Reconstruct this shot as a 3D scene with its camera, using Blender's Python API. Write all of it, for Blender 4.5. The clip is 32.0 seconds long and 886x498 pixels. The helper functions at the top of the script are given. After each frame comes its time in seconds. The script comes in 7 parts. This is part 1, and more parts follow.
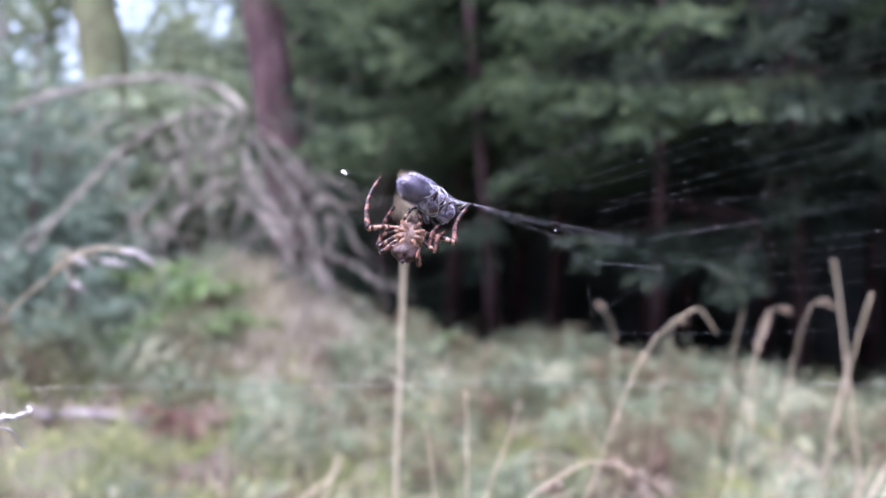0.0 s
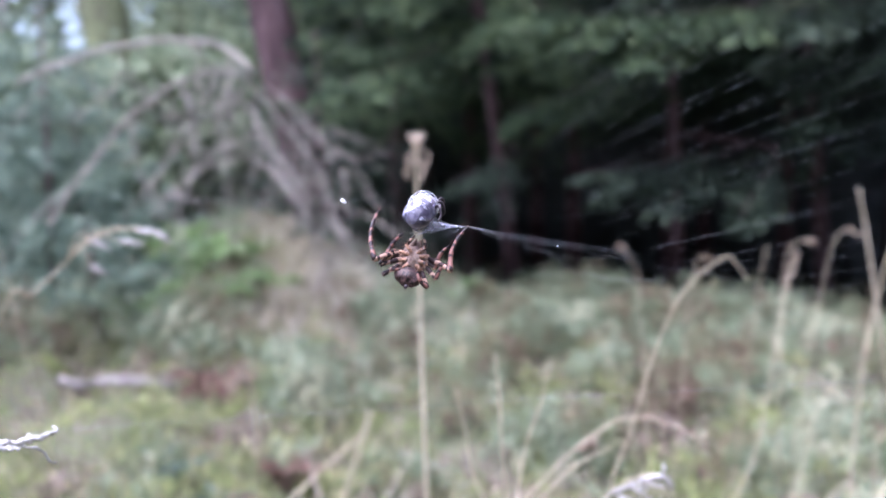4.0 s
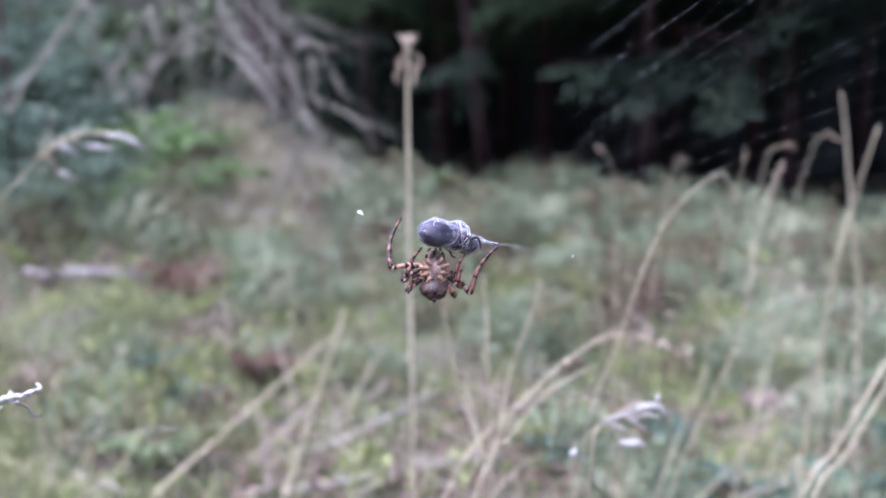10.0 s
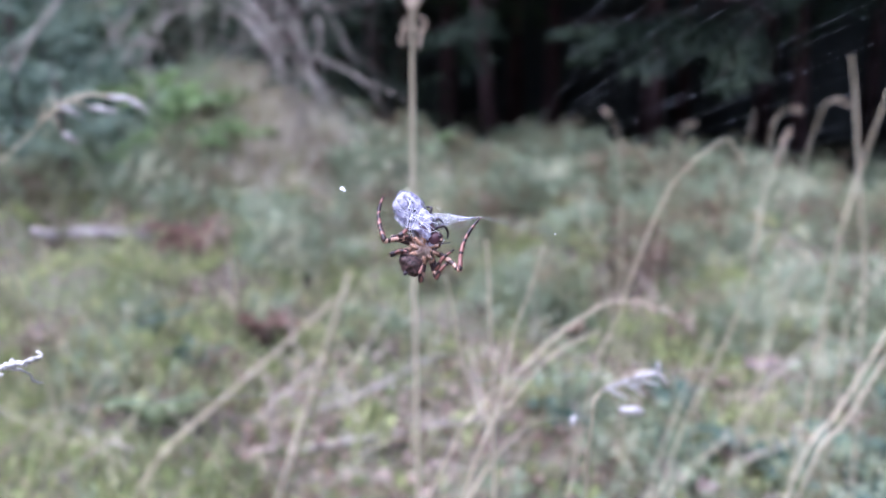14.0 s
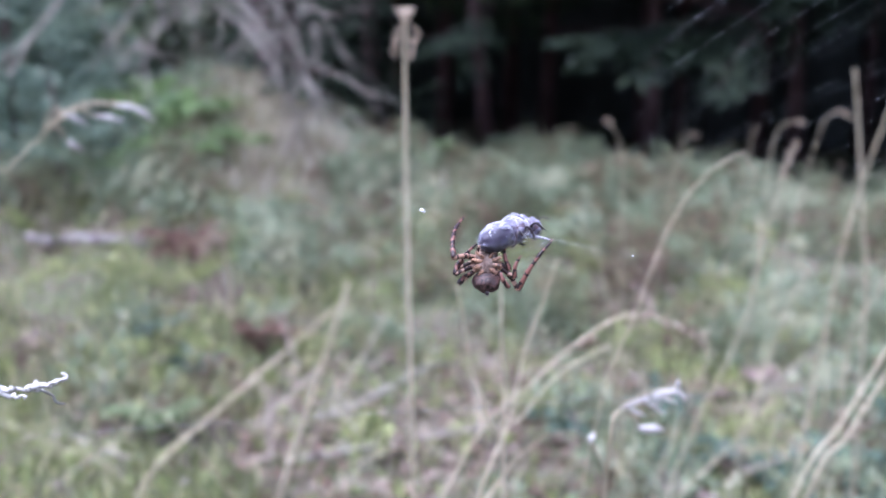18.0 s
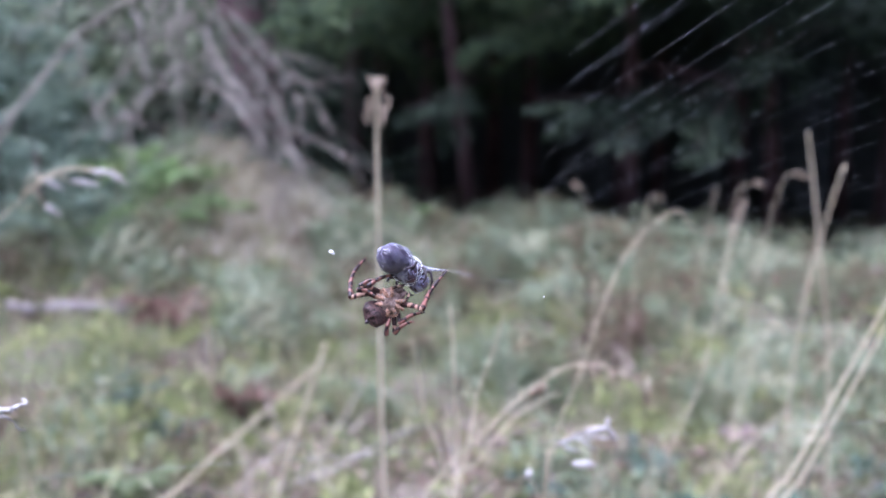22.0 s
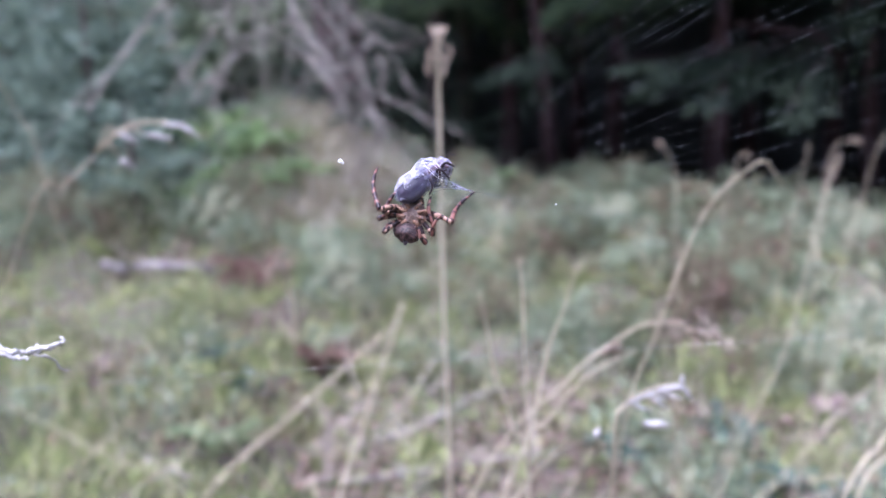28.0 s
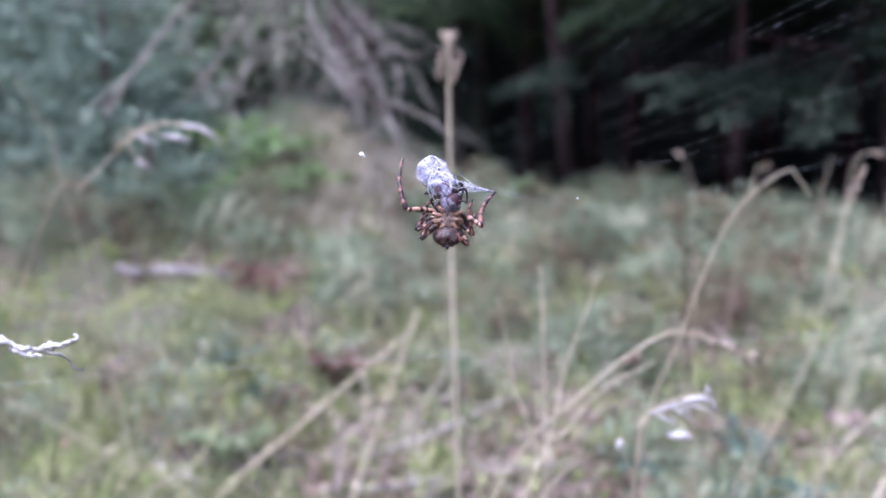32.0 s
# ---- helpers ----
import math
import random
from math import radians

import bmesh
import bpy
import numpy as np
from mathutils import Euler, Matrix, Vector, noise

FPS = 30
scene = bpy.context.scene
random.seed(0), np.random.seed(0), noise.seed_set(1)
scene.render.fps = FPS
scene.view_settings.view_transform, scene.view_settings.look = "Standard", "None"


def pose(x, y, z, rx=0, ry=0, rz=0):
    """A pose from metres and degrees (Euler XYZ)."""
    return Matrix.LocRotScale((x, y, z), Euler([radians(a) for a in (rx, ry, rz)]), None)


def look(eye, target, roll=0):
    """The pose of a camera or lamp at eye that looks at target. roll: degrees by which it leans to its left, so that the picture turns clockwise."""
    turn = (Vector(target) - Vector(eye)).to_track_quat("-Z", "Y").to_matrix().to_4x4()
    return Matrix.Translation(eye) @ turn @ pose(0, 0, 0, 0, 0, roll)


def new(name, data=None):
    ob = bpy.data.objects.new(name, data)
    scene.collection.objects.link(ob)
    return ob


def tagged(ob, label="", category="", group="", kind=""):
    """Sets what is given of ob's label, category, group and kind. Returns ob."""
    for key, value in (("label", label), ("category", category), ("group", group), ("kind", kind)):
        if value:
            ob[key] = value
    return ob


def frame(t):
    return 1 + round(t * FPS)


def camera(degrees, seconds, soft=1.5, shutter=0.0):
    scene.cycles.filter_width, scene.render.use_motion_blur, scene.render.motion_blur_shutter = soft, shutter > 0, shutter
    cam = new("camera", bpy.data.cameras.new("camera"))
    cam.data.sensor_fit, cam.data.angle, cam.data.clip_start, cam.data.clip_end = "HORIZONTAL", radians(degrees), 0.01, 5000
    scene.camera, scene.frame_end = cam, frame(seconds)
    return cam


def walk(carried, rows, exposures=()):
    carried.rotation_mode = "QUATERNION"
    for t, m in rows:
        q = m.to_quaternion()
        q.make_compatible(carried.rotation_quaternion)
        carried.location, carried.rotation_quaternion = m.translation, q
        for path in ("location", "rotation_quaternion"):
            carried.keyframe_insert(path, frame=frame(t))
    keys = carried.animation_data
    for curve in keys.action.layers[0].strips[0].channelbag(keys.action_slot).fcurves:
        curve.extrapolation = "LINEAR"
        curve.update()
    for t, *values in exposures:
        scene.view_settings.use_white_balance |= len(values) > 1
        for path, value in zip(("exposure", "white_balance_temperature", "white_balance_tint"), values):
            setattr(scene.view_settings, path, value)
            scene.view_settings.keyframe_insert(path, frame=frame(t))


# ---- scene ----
import colorsys
import itertools

FOV = 51.76
cam = camera(FOV, 32.0, soft=1.6, shutter=0.4)
cam.data.dof.use_dof = True
cam.data.dof.focus_distance = 0.20
cam.data.dof.aperture_fstop = 13.0

# seconds, place, yaw, pitch, roll of the hand-held phone
PATH = [
    (0, 0.0143, -0.0358, 0.9022, -0.36, 0.17, 2.32),
    (0.5, 0.0178, -0.0417, 0.9056, -0.16, 0.49, 2.77),
    (1, 0.0251, -0.0461, 0.9081, 0.16, -1.65, 2.41),
    (1.5, 0.0170, -0.0260, 0.9081, 1.29, -4.50, 0.49),
    (2, 0.0180, -0.0287, 0.9120, 1.77, -6.96, -0.89),
    (2.5, 0.0126, -0.0215, 0.9128, 1.83, -7.46, -1.60),
    (3, 0.0110, -0.0197, 0.9111, 2.06, -6.78, -1.51),
    (3.5, 0.0110, -0.0226, 0.9142, 0.96, -4.49, -1.58),
    (5.5, 0.0096, -0.0196, 0.9062, 0.90, -1.19, -0.14),
    (6, 0.0061, -0.0151, 0.8991, -0.34, 6.56, 2.58),
    (6.5, 0.0056, -0.0115, 0.8941, -0.45, 9.36, 3.17),
    (7, 0.0051, -0.0136, 0.8942, 0.30, 8.59, 3.15),
    (7.5, 0.0044, -0.0154, 0.8954, 0.53, 7.58, 3.12),
    (8, 0.0087, -0.0224, 0.9015, 1.43, 0.75, 1.63),
    (8.5, 0.0026, -0.0193, 0.9103, 1.04, -3.92, 0.13),
    (9, 0.0026, -0.0069, 0.9190, -0.77, -9.77, -0.17),
    (9.5, 0.0004, -0.0031, 0.9234, -0.88, -10.07, -0.45),
    (10, -0.0006, -0.0024, 0.9278, -1.27, -10.14, -0.44),
    (10.5, 0.0004, -0.0034, 0.9330, -1.34, -11.61, -0.59),
    (11, -0.0005, -0.0008, 0.9319, -1.52, -12.01, -0.34),
    (11.5, 0.0001, 0.0005, 0.9307, -1.34, -12.27, -0.41),
    (12, -0.0010, 0.0030, 0.9280, -1.60, -12.70, -0.12),
    (12.5, 0.0004, 0.0011, 0.9288, -1.34, -12.47, -0.10),
    (13, 0.0000, 0.0000, 0.9300, -1.10, -12.40, -0.00),
    (13.5, 0.0012, -0.0011, 0.9311, -0.91, -12.46, -0.09),
    (14, 0.0014, -0.0017, 0.9302, -0.86, -12.55, -0.14),
    (14.5, 0.0019, 0.0009, 0.9286, -0.68, -12.93, -0.44),
    (16.5, -0.0025, 0.0008, 0.9279, -0.61, -12.24, 0.12),
    (17, -0.0008, 0.0006, 0.9289, -0.32, -12.41, -0.17),
    (17.5, -0.0015, 0.0024, 0.9292, -0.39, -12.42, -0.36),
    (18, -0.0094, 0.0047, 0.9323, -1.24, -12.08, 0.30),
    (18.5, -0.0132, 0.0040, 0.9330, -2.40, -13.01, 0.80),
    (19, -0.0027, -0.0065, 0.9358, -4.24, -13.06, 0.78),
    (19.5, -0.0083, 0.0013, 0.9313, -4.18, -13.51, 0.87),
    (20, -0.0022, 0.0093, 0.9203, -4.61, -14.00, 1.50),
    (20.5, -0.0008, -0.0050, 0.9248, -4.27, -13.77, -0.23),
    (21, 0.0041, -0.0259, 0.9231, -4.64, -9.77, 0.31),
    (21.5, 0.0043, -0.0185, 0.9186, -3.76, -7.71, 0.68),
    (22, 0.0102, -0.0313, 0.9313, -2.13, -7.96, -0.12),
    (22.5, 0.0114, -0.0321, 0.9325, -1.96, -10.11, -0.07),
    (23, 0.0163, -0.0332, 0.9310, -0.31, -11.46, -0.55),
    (23.5, 0.0171, -0.0375, 0.9330, 0.48, -10.61, -0.18),
    (24, 0.0119, -0.0289, 0.9299, 1.24, -10.66, 0.30),
    (24.5, 0.0177, -0.0204, 0.9254, 0.94, -10.54, -0.10),
    (25, 0.0210, -0.0190, 0.9242, 1.78, -10.14, -0.31),
    (25.5, 0.0191, -0.0198, 0.9277, 2.48, -9.78, -0.67),
    (27.5, 0.0199, -0.0169, 0.9246, 3.17, -9.95, -0.87),
    (28, 0.0189, -0.0134, 0.9206, 3.13, -10.15, -0.58),
    (28.5, 0.0174, -0.0138, 0.9224, 3.24, -9.62, -0.59),
    (29, 0.0157, -0.0121, 0.9223, 3.58, -9.59, -0.31),
    (29.5, 0.0164, -0.0115, 0.9226, 3.86, -9.64, -0.12),
    (30, 0.0155, -0.0111, 0.9218, 3.82, -9.67, -0.17),
    (30.5, 0.0133, -0.0100, 0.9195, 4.03, -9.73, -0.34),
    (31, 0.0109, -0.0060, 0.9169, 4.08, -9.92, -0.12),
    (31.5, 0.0143, -0.0046, 0.9166, 3.84, -9.77, 0.05),
    (32, 0.0150, -0.0057, 0.9167, 3.98, -9.56, 0.09),
]
walk(cam, [(t, pose(x, y, z, 90 + pitch, 0, yaw) @ pose(0, 0, 0, 0, 0, roll)) for t, x, y, z, yaw, pitch, roll in PATH], [(0.0, 2.75, 5520, 29), (1.0, 2.65, 5700, 28), (2.0, 2.5, 5550, 24), (3.0, 2.5, 5450, 21), (6.0, 2.8, 5250, 32), (7.0, 2.55, 5550, 31), (8.0, 2.5, 6100, 30), (9.0, 2.40, 5480, 22), (10.0, 2.27, 5250, 23), (14.0, 2.27, 5200, 23), (17.0, 2.27, 5180, 22), (20.0, 2.22, 5160, 21), (22.0, 2.33, 5230, 25), (32.0, 2.32, 5260, 26)])

# ---- light: bright overcast sky, brightest over the open clearing behind on the left ----
SUN_EL, SUN_AZ = 70.0, 120.0         # height; degrees to the left of straight ahead
world = bpy.data.worlds.new("overcast_sky")
scene.world = world
world.use_nodes = True
wn, wl = world.node_tree.nodes, world.node_tree.links
wn.clear()
sky = wn.new("ShaderNodeTexSky")
sky.sky_type = "NISHITA"
sky.sun_disc = False
sky.sun_elevation, sky.sun_rotation = radians(SUN_EL), radians(-SUN_AZ)
sky.air_density, sky.dust_density, sky.ozone_density = 1.0, 4.0, 1.0
grey = wn.new("ShaderNodeHueSaturation")
grey.inputs["Saturation"].default_value = 0.65
back = wn.new("ShaderNodeBackground")
back.inputs["Strength"].default_value = 0.15
wout = wn.new("ShaderNodeOutputWorld")
wl.new(sky.outputs[0], grey.inputs["Color"])
wl.new(grey.outputs[0], back.inputs["Color"])
wl.new(back.outputs[0], wout.inputs["Surface"])

sun_data = bpy.data.lights.new("sun", "SUN")
sun_data.energy, sun_data.angle, sun_data.color = 0.9, radians(45), (1.0, 0.98, 0.96)
sun = new("sun", sun_data)
sun.matrix_world = look((-20 * math.sin(radians(SUN_AZ)), 20 * math.cos(radians(SUN_AZ)), 20 * math.tan(radians(SUN_EL))), (0, 0, 0))


# ---- materials ----
def mat(name, stops, scale=8.0, rough=0.7, bump=0.3, detail=6.0, island=0.0, translucent=0.0, spec=0.3, fine=None, stretch=None, sheen=0.0):
    """A surface whose colour runs through stops over two scales of noise, with an uneven relief."""
    m = bpy.data.materials.new(name)
    m.use_nodes = True
    n, l = m.node_tree.nodes, m.node_tree.links
    b = n["Principled BSDF"]
    b.inputs["Roughness"].default_value = rough
    b.inputs["Specular IOR Level"].default_value = spec
    if sheen:
        b.inputs["Sheen Weight"].default_value = sheen
    co = n.new("ShaderNodeTexCoord")
    src = co.outputs["Object"]
    if stretch:
        mp = n.new("ShaderNodeMapping")
        mp.inputs["Scale"].default_value = stretch
        l.new(src, mp.inputs["Vector"])
        src = mp.outputs[0]
    big = n.new("ShaderNodeTexNoise")
    big.inputs["Scale"].default_value, big.inputs["Detail"].default_value = scale, detail
    big.inputs["Roughness"].default_value = 0.62
    small = n.new("ShaderNodeTexNoise")
    small.inputs["Scale"].default_value, small.inputs["Detail"].default_value = fine or scale * 9, 4.0
    l.new(src, big.inputs["Vector"])
    l.new(src, small.inputs["Vector"])
    mix = n.new("ShaderNodeMath")
    mix.operation = "MULTIPLY_ADD"
    mix.inputs[1].default_value = 0.30
    l.new(small.outputs["Fac"], mix.inputs[0])
    sc = n.new("ShaderNodeMath")
    sc.operation = "MULTIPLY"
    sc.inputs[1].default_value = 0.70
    l.new(big.outputs["Fac"], sc.inputs[0])
    l.new(sc.outputs[0], mix.inputs[2])
    fac = mix.outputs[0]
    if island:
        geo = n.new("ShaderNodeNewGeometry")
        im = n.new("ShaderNodeMix")
        im.data_type = "FLOAT"
        im.inputs[0].default_value = island
        l.new(fac, im.inputs[2])
        l.new(geo.outputs["Random Per Island"], im.inputs[3])
        fac = im.outputs[0]
    ramp = n.new("ShaderNodeValToRGB")
    lo, hi = (0.36, 0.64) if not island else (0.40, 0.60) if island < 0.5 else (0.15, 0.85)
    els = ramp.color_ramp.elements
    while len(els) < len(stops):
        els.new(0.5)
    for i, (e, c) in enumerate(zip(els, stops)):
        e.position = lo + (hi - lo) * i / max(1, len(stops) - 1)
        e.color = (*c, 1)
    l.new(fac, ramp.inputs[0])
    l.new(ramp.outputs[0], b.inputs["Base Color"])
    if bump:
        bp = n.new("ShaderNodeBump")
        bp.inputs["Strength"].default_value = bump
        bp.inputs["Distance"].default_value = 0.1 / scale
        l.new(mix.outputs[0], bp.inputs["Height"])
        l.new(bp.outputs[0], b.inputs["Normal"])
    if translucent:
        tr = n.new("ShaderNodeBsdfTranslucent")
        l.new(ramp.outputs[0], tr.inputs["Color"])
        ms = n.new("ShaderNodeMixShader")
        ms.inputs[0].default_value = translucent
        l.new(b.outputs[0], ms.inputs[1])
        l.new(tr.outputs[0], ms.inputs[2])
        l.new(ms.outputs[0], n["Material Output"].inputs["Surface"])
    return m


M_GROUND = mat("mossy_litter", [(0.03, 0.024, 0.018), (0.062, 0.05, 0.038), (0.06, 0.075, 0.03), (0.092, 0.075, 0.058), (0.05, 0.064, 0.027)], scale=2.2, fine=40, rough=0.95, bump=0.8)
M_BILBERRY = mat("bilberry_leaf", [(0.15, 0.105, 0.076), (0.175, 0.155, 0.09), (0.165, 0.20, 0.116), (0.225, 0.265, 0.178), (0.38, 0.37, 0.245)], scale=2.2, fine=9, island=0.05, translucent=0.2, rough=0.7, bump=0, spec=0.1)
M_DRYTWIG = mat("dry_twig", [(0.07, 0.05, 0.04), (0.17, 0.132, 0.105), (0.31, 0.26, 0.212)], scale=3, island=0.25, rough=0.85, bump=0)
M_MOSS = mat("moss", [(0.15, 0.172, 0.064), (0.265, 0.295, 0.112), (0.375, 0.395, 0.175)], scale=2.5, fine=9, island=0.05, translucent=0.25, rough=0.9, bump=0)
M_BLADE = mat("grass_blade", [(0.14, 0.17, 0.066), (0.245, 0.265, 0.115), (0.40, 0.375, 0.215)], scale=1.8, island=0.35, translucent=0.3, rough=0.6, bump=0)
M_LITTER = mat("dead_leaf_litter", [(0.075, 0.045, 0.032), (0.17, 0.108, 0.08), (0.26, 0.18, 0.14), (0.30, 0.235, 0.185)], scale=3, island=0.25, translucent=0.15, rough=0.85, bump=0)
M_STRAW = mat("straw", [(0.30, 0.25, 0.165), (0.435, 0.37, 0.255), (0.55, 0.48, 0.35)], scale=30, fine=400, rough=0.6, bump=0.2, stretch=(1, 1, 0.1))
M_SEED = mat("seed_head", [(0.21, 0.155, 0.11), (0.33, 0.26, 0.19), (0.43, 0.36, 0.285)], scale=40, island=0.6, translucent=0.25, rough=0.85, bump=0)
M_PALE = mat("bleached_husk", [(0.26, 0.235, 0.21), (0.39, 0.36, 0.335), (0.52, 0.49, 0.46)], scale=60, rough=0.8, bump=0.4, translucent=0.15)
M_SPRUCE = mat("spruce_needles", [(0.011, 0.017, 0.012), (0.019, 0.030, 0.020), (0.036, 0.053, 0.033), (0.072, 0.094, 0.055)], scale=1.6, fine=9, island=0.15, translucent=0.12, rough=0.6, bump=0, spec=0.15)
# green of fresh tips; also paints skylight on high boughs, haze on two crowns
M_FRESHLIT = mat("fresh_lit_needles", [(0.028, 0.046, 0.026), (0.062, 0.094, 0.046), (0.132, 0.172, 0.080)], scale=2.6, fine=14, island=0.25, translucent=0.2, rough=0.6, bump=0, spec=0.12)
M_YOUNG = mat("young_spruce_needles", [(0.066, 0.10, 0.072), (0.122, 0.172, 0.122), (0.21, 0.265, 0.187)], scale=2.5, fine=12, island=0.25, translucent=0.25, rough=0.55, bump=0)
M_PALEFERN = mat("pale_fern", [(0.16, 0.21, 0.10), (0.25, 0.30, 0.155), (0.37, 0.40, 0.24)], scale=4, fine=20, island=0.4, translucent=0.35, rough=0.6, bump=0)
M_BARK = mat("spruce_bark", [(0.045, 0.026, 0.026), (0.085, 0.048, 0.048), (0.14, 0.09, 0.088)], scale=7, fine=50, rough=0.9, bump=0.9, stretch=(1, 1, 0.35))
M_MOSSBARK = mat("algae_bark", [(0.10, 0.09, 0.06), (0.15, 0.16, 0.08), (0.22, 0.24, 0.12)], scale=5, fine=40, rough=0.9, bump=0.8, stretch=(1, 1, 0.35))
M_DEADWOOD = mat("grey_deadwood", [(0.14, 0.12, 0.10), (0.25, 0.22, 0.185), (0.38, 0.345, 0.295)], scale=9, fine=70, rough=0.85, bump=0.6, stretch=(1, 1, 0.3))
M_FARLEAF = mat("broadleaf_crown", [(0.13, 0.17, 0.09), (0.215, 0.26, 0.15), (0.32, 0.365, 0.235)], scale=0.6, fine=6, island=0.6, translucent=0.35, rough=0.6, bump=0)
M_BRACKEN = mat("bracken", [(0.13, 0.20, 0.07), (0.20, 0.29, 0.11), (0.30, 0.39, 0.18)], scale=2, fine=14, island=0.5, translucent=0.35, rough=0.6, bump=0)
M_SHRUB = mat("shrub_leaf", [(0.035, 0.06, 0.042), (0.06, 0.092, 0.066), (0.12, 0.155, 0.12)], scale=14, fine=90, rough=0.65, bump=0.3, translucent=0.2, spec=0.15)
M_BROWNFERN = mat("withered_bracken", [(0.11, 0.062, 0.045), (0.175, 0.105, 0.078), (0.25, 0.165, 0.125)], scale=3, island=0.6, translucent=0.2, rough=0.85, bump=0)
M_LOGWOOD = mat("weathered_log", [(0.08, 0.066, 0.062), (0.17, 0.147, 0.138), (0.34, 0.31, 0.29)], scale=14, fine=60, rough=0.9, bump=0.6)
M_BLEACHED = mat("bleached_twig", [(0.27, 0.25, 0.23), (0.43, 0.405, 0.38), (0.58, 0.555, 0.53)], scale=420, fine=1800, rough=0.85, bump=0.7)
M_HAY = mat("hay", [(0.26, 0.215, 0.15), (0.40, 0.35, 0.26), (0.54, 0.48, 0.385)], scale=2.5, island=0.3, translucent=0.3, rough=0.7, bump=0)
M_PINK = mat("fallen_pink_leaf", [(0.20, 0.145, 0.125), (0.27, 0.205, 0.18)], scale=20, rough=0.8, bump=0.3, translucent=0.2)
# dark tone for the far ring, and for shade painted behind the spruces
M_FARSHADE = mat("distant_wood_shade", [(0.04, 0.04, 0.042), (0.065, 0.07, 0.066), (0.10, 0.11, 0.10)], scale=0.35, fine=3, rough=1.0, bump=0)


# ---- builders ----
rng = np.random.default_rng(7)


def link_mesh(name, verts, faces, material, parent=None, label="", smooth=True):
    me = bpy.data.meshes.new(name)
    me.from_pydata([tuple(v) for v in verts], [], faces)
    me.materials.append(material)
    if smooth:
        me.polygons.foreach_set("use_smooth", [True] * len(me.polygons))
    me.update()
    ob = new(name, me)
    if parent is not None:
        ob.parent = parent
    if label:
        ob["label"] = label
    return ob


def quad_mesh(name, v, material, parent=None, label=""):
    """v: (n, 4, 3) corners of n leaves, as one mesh."""
    n = len(v)
    me = bpy.data.meshes.new(name)
    me.vertices.add(n * 4)
    me.vertices.foreach_set("co", np.ascontiguousarray(v, dtype=np.float32).ravel())
    me.loops.add(n * 4)
    me.loops.foreach_set("vertex_index", np.arange(n * 4, dtype=np.int32))
    me.polygons.add(n)
    me.polygons.foreach_set("loop_start", np.arange(0, n * 4, 4, dtype=np.int32))
    me.materials.append(material)
    me.update(calc_edges=True)
    me.validate()
    ob = new(name, me)
    if parent is not None:
        ob.parent = parent
    if label:
        ob["label"] = label
    return ob


def unit(v):
    return v / (np.linalg.norm(v, axis=-1, keepdims=True) + 1e-12)


def leaves(p, along, length, width, sag=0.15):
    """Leaf corners (n, 4, 3): pointed leaves from p along a way, broadest in the middle, slightly folded."""
    n = len(p)
    along = unit(along)
    side = unit(np.cross(along, rng.normal(size=(n, 3))))
    up = np.cross(side, along)
    L, W = np.broadcast_to(length, n)[:, None], np.broadcast_to(width, n)[:, None]
    mid = p + along * L * 0.5 + up * L * sag
    return np.stack([p, mid - side * W * 0.5, p + along * L, mid + side * W * 0.5], 1)


def tube(points, radii, sides=8, caps=True):
    """Vertices and faces of a tapered tube along points."""
    pts = np.asarray(points, float)
    k = len(pts)
    tang = unit(np.gradient(pts, axis=0))
    ref = np.array([0.0, 0.0, 1.0]) if abs(tang[0][2]) < 0.9 else np.array([1.0, 0.0, 0.0])
    verts, faces = [], []
    a = np.linspace(0, 2 * np.pi, sides, endpoint=False)
    u = unit(np.cross(tang[0], ref))
    for i in range(k):
        u = unit(u - tang[i] * np.dot(u, tang[i]))
        w = np.cross(tang[i], u)
        r = radii[i] if np.ndim(radii) else radii
        for t in a:
            verts.append(pts[i] + (u * np.cos(t) + w * np.sin(t)) * r)
    for i in range(k - 1):
        for j in range(sides):
            j2 = (j + 1) % sides
            faces.append((i * sides + j, i * sides + j2, (i + 1) * sides + j2, (i + 1) * sides + j))
    if caps:
        faces.append(tuple(range(sides - 1, -1, -1)))
        faces.append(tuple((k - 1) * sides + j for j in range(sides)))
    return verts, faces


def merge(pieces):
    verts, faces = [], []
    for v, f in pieces:
        o = len(verts)
        verts.extend(v)
        faces.extend(tuple(i + o for i in q) for q in f)
    return verts, faces


def bow(a, b, lift, n=10, side=(0, 0, 0)):
    """Points from a to b, bowed by lift upwards and by side."""
    a, b = np.array(a, float), np.array(b, float)
    s = np.linspace(0, 1, n)[:, None]
    return a + (b - a) * s + 4 * s * (1 - s) * (np.array([0, 0, lift]) + np.array(side, float))


def spline(ctrl, n=24):
    """A smooth line through a few points."""
    c = np.array(ctrl, float)
    c = np.vstack([2 * c[0] - c[1], c, 2 * c[-1] - c[-2]])
    out = []
    segs = len(c) - 3
    for i in range(segs):
        for s in np.linspace(0, 1, max(2, n // segs), endpoint=(i == segs - 1)):
            p0, p1, p2, p3 = c[i:i + 4]
            out.append(0.5 * (2 * p1 + (p2 - p0) * s + (2 * p0 - 5 * p1 + 4 * p2 - p3) * s * s + (3 * p1 - p0 - 3 * p2 + p3) * s ** 3))
    return np.array(out)


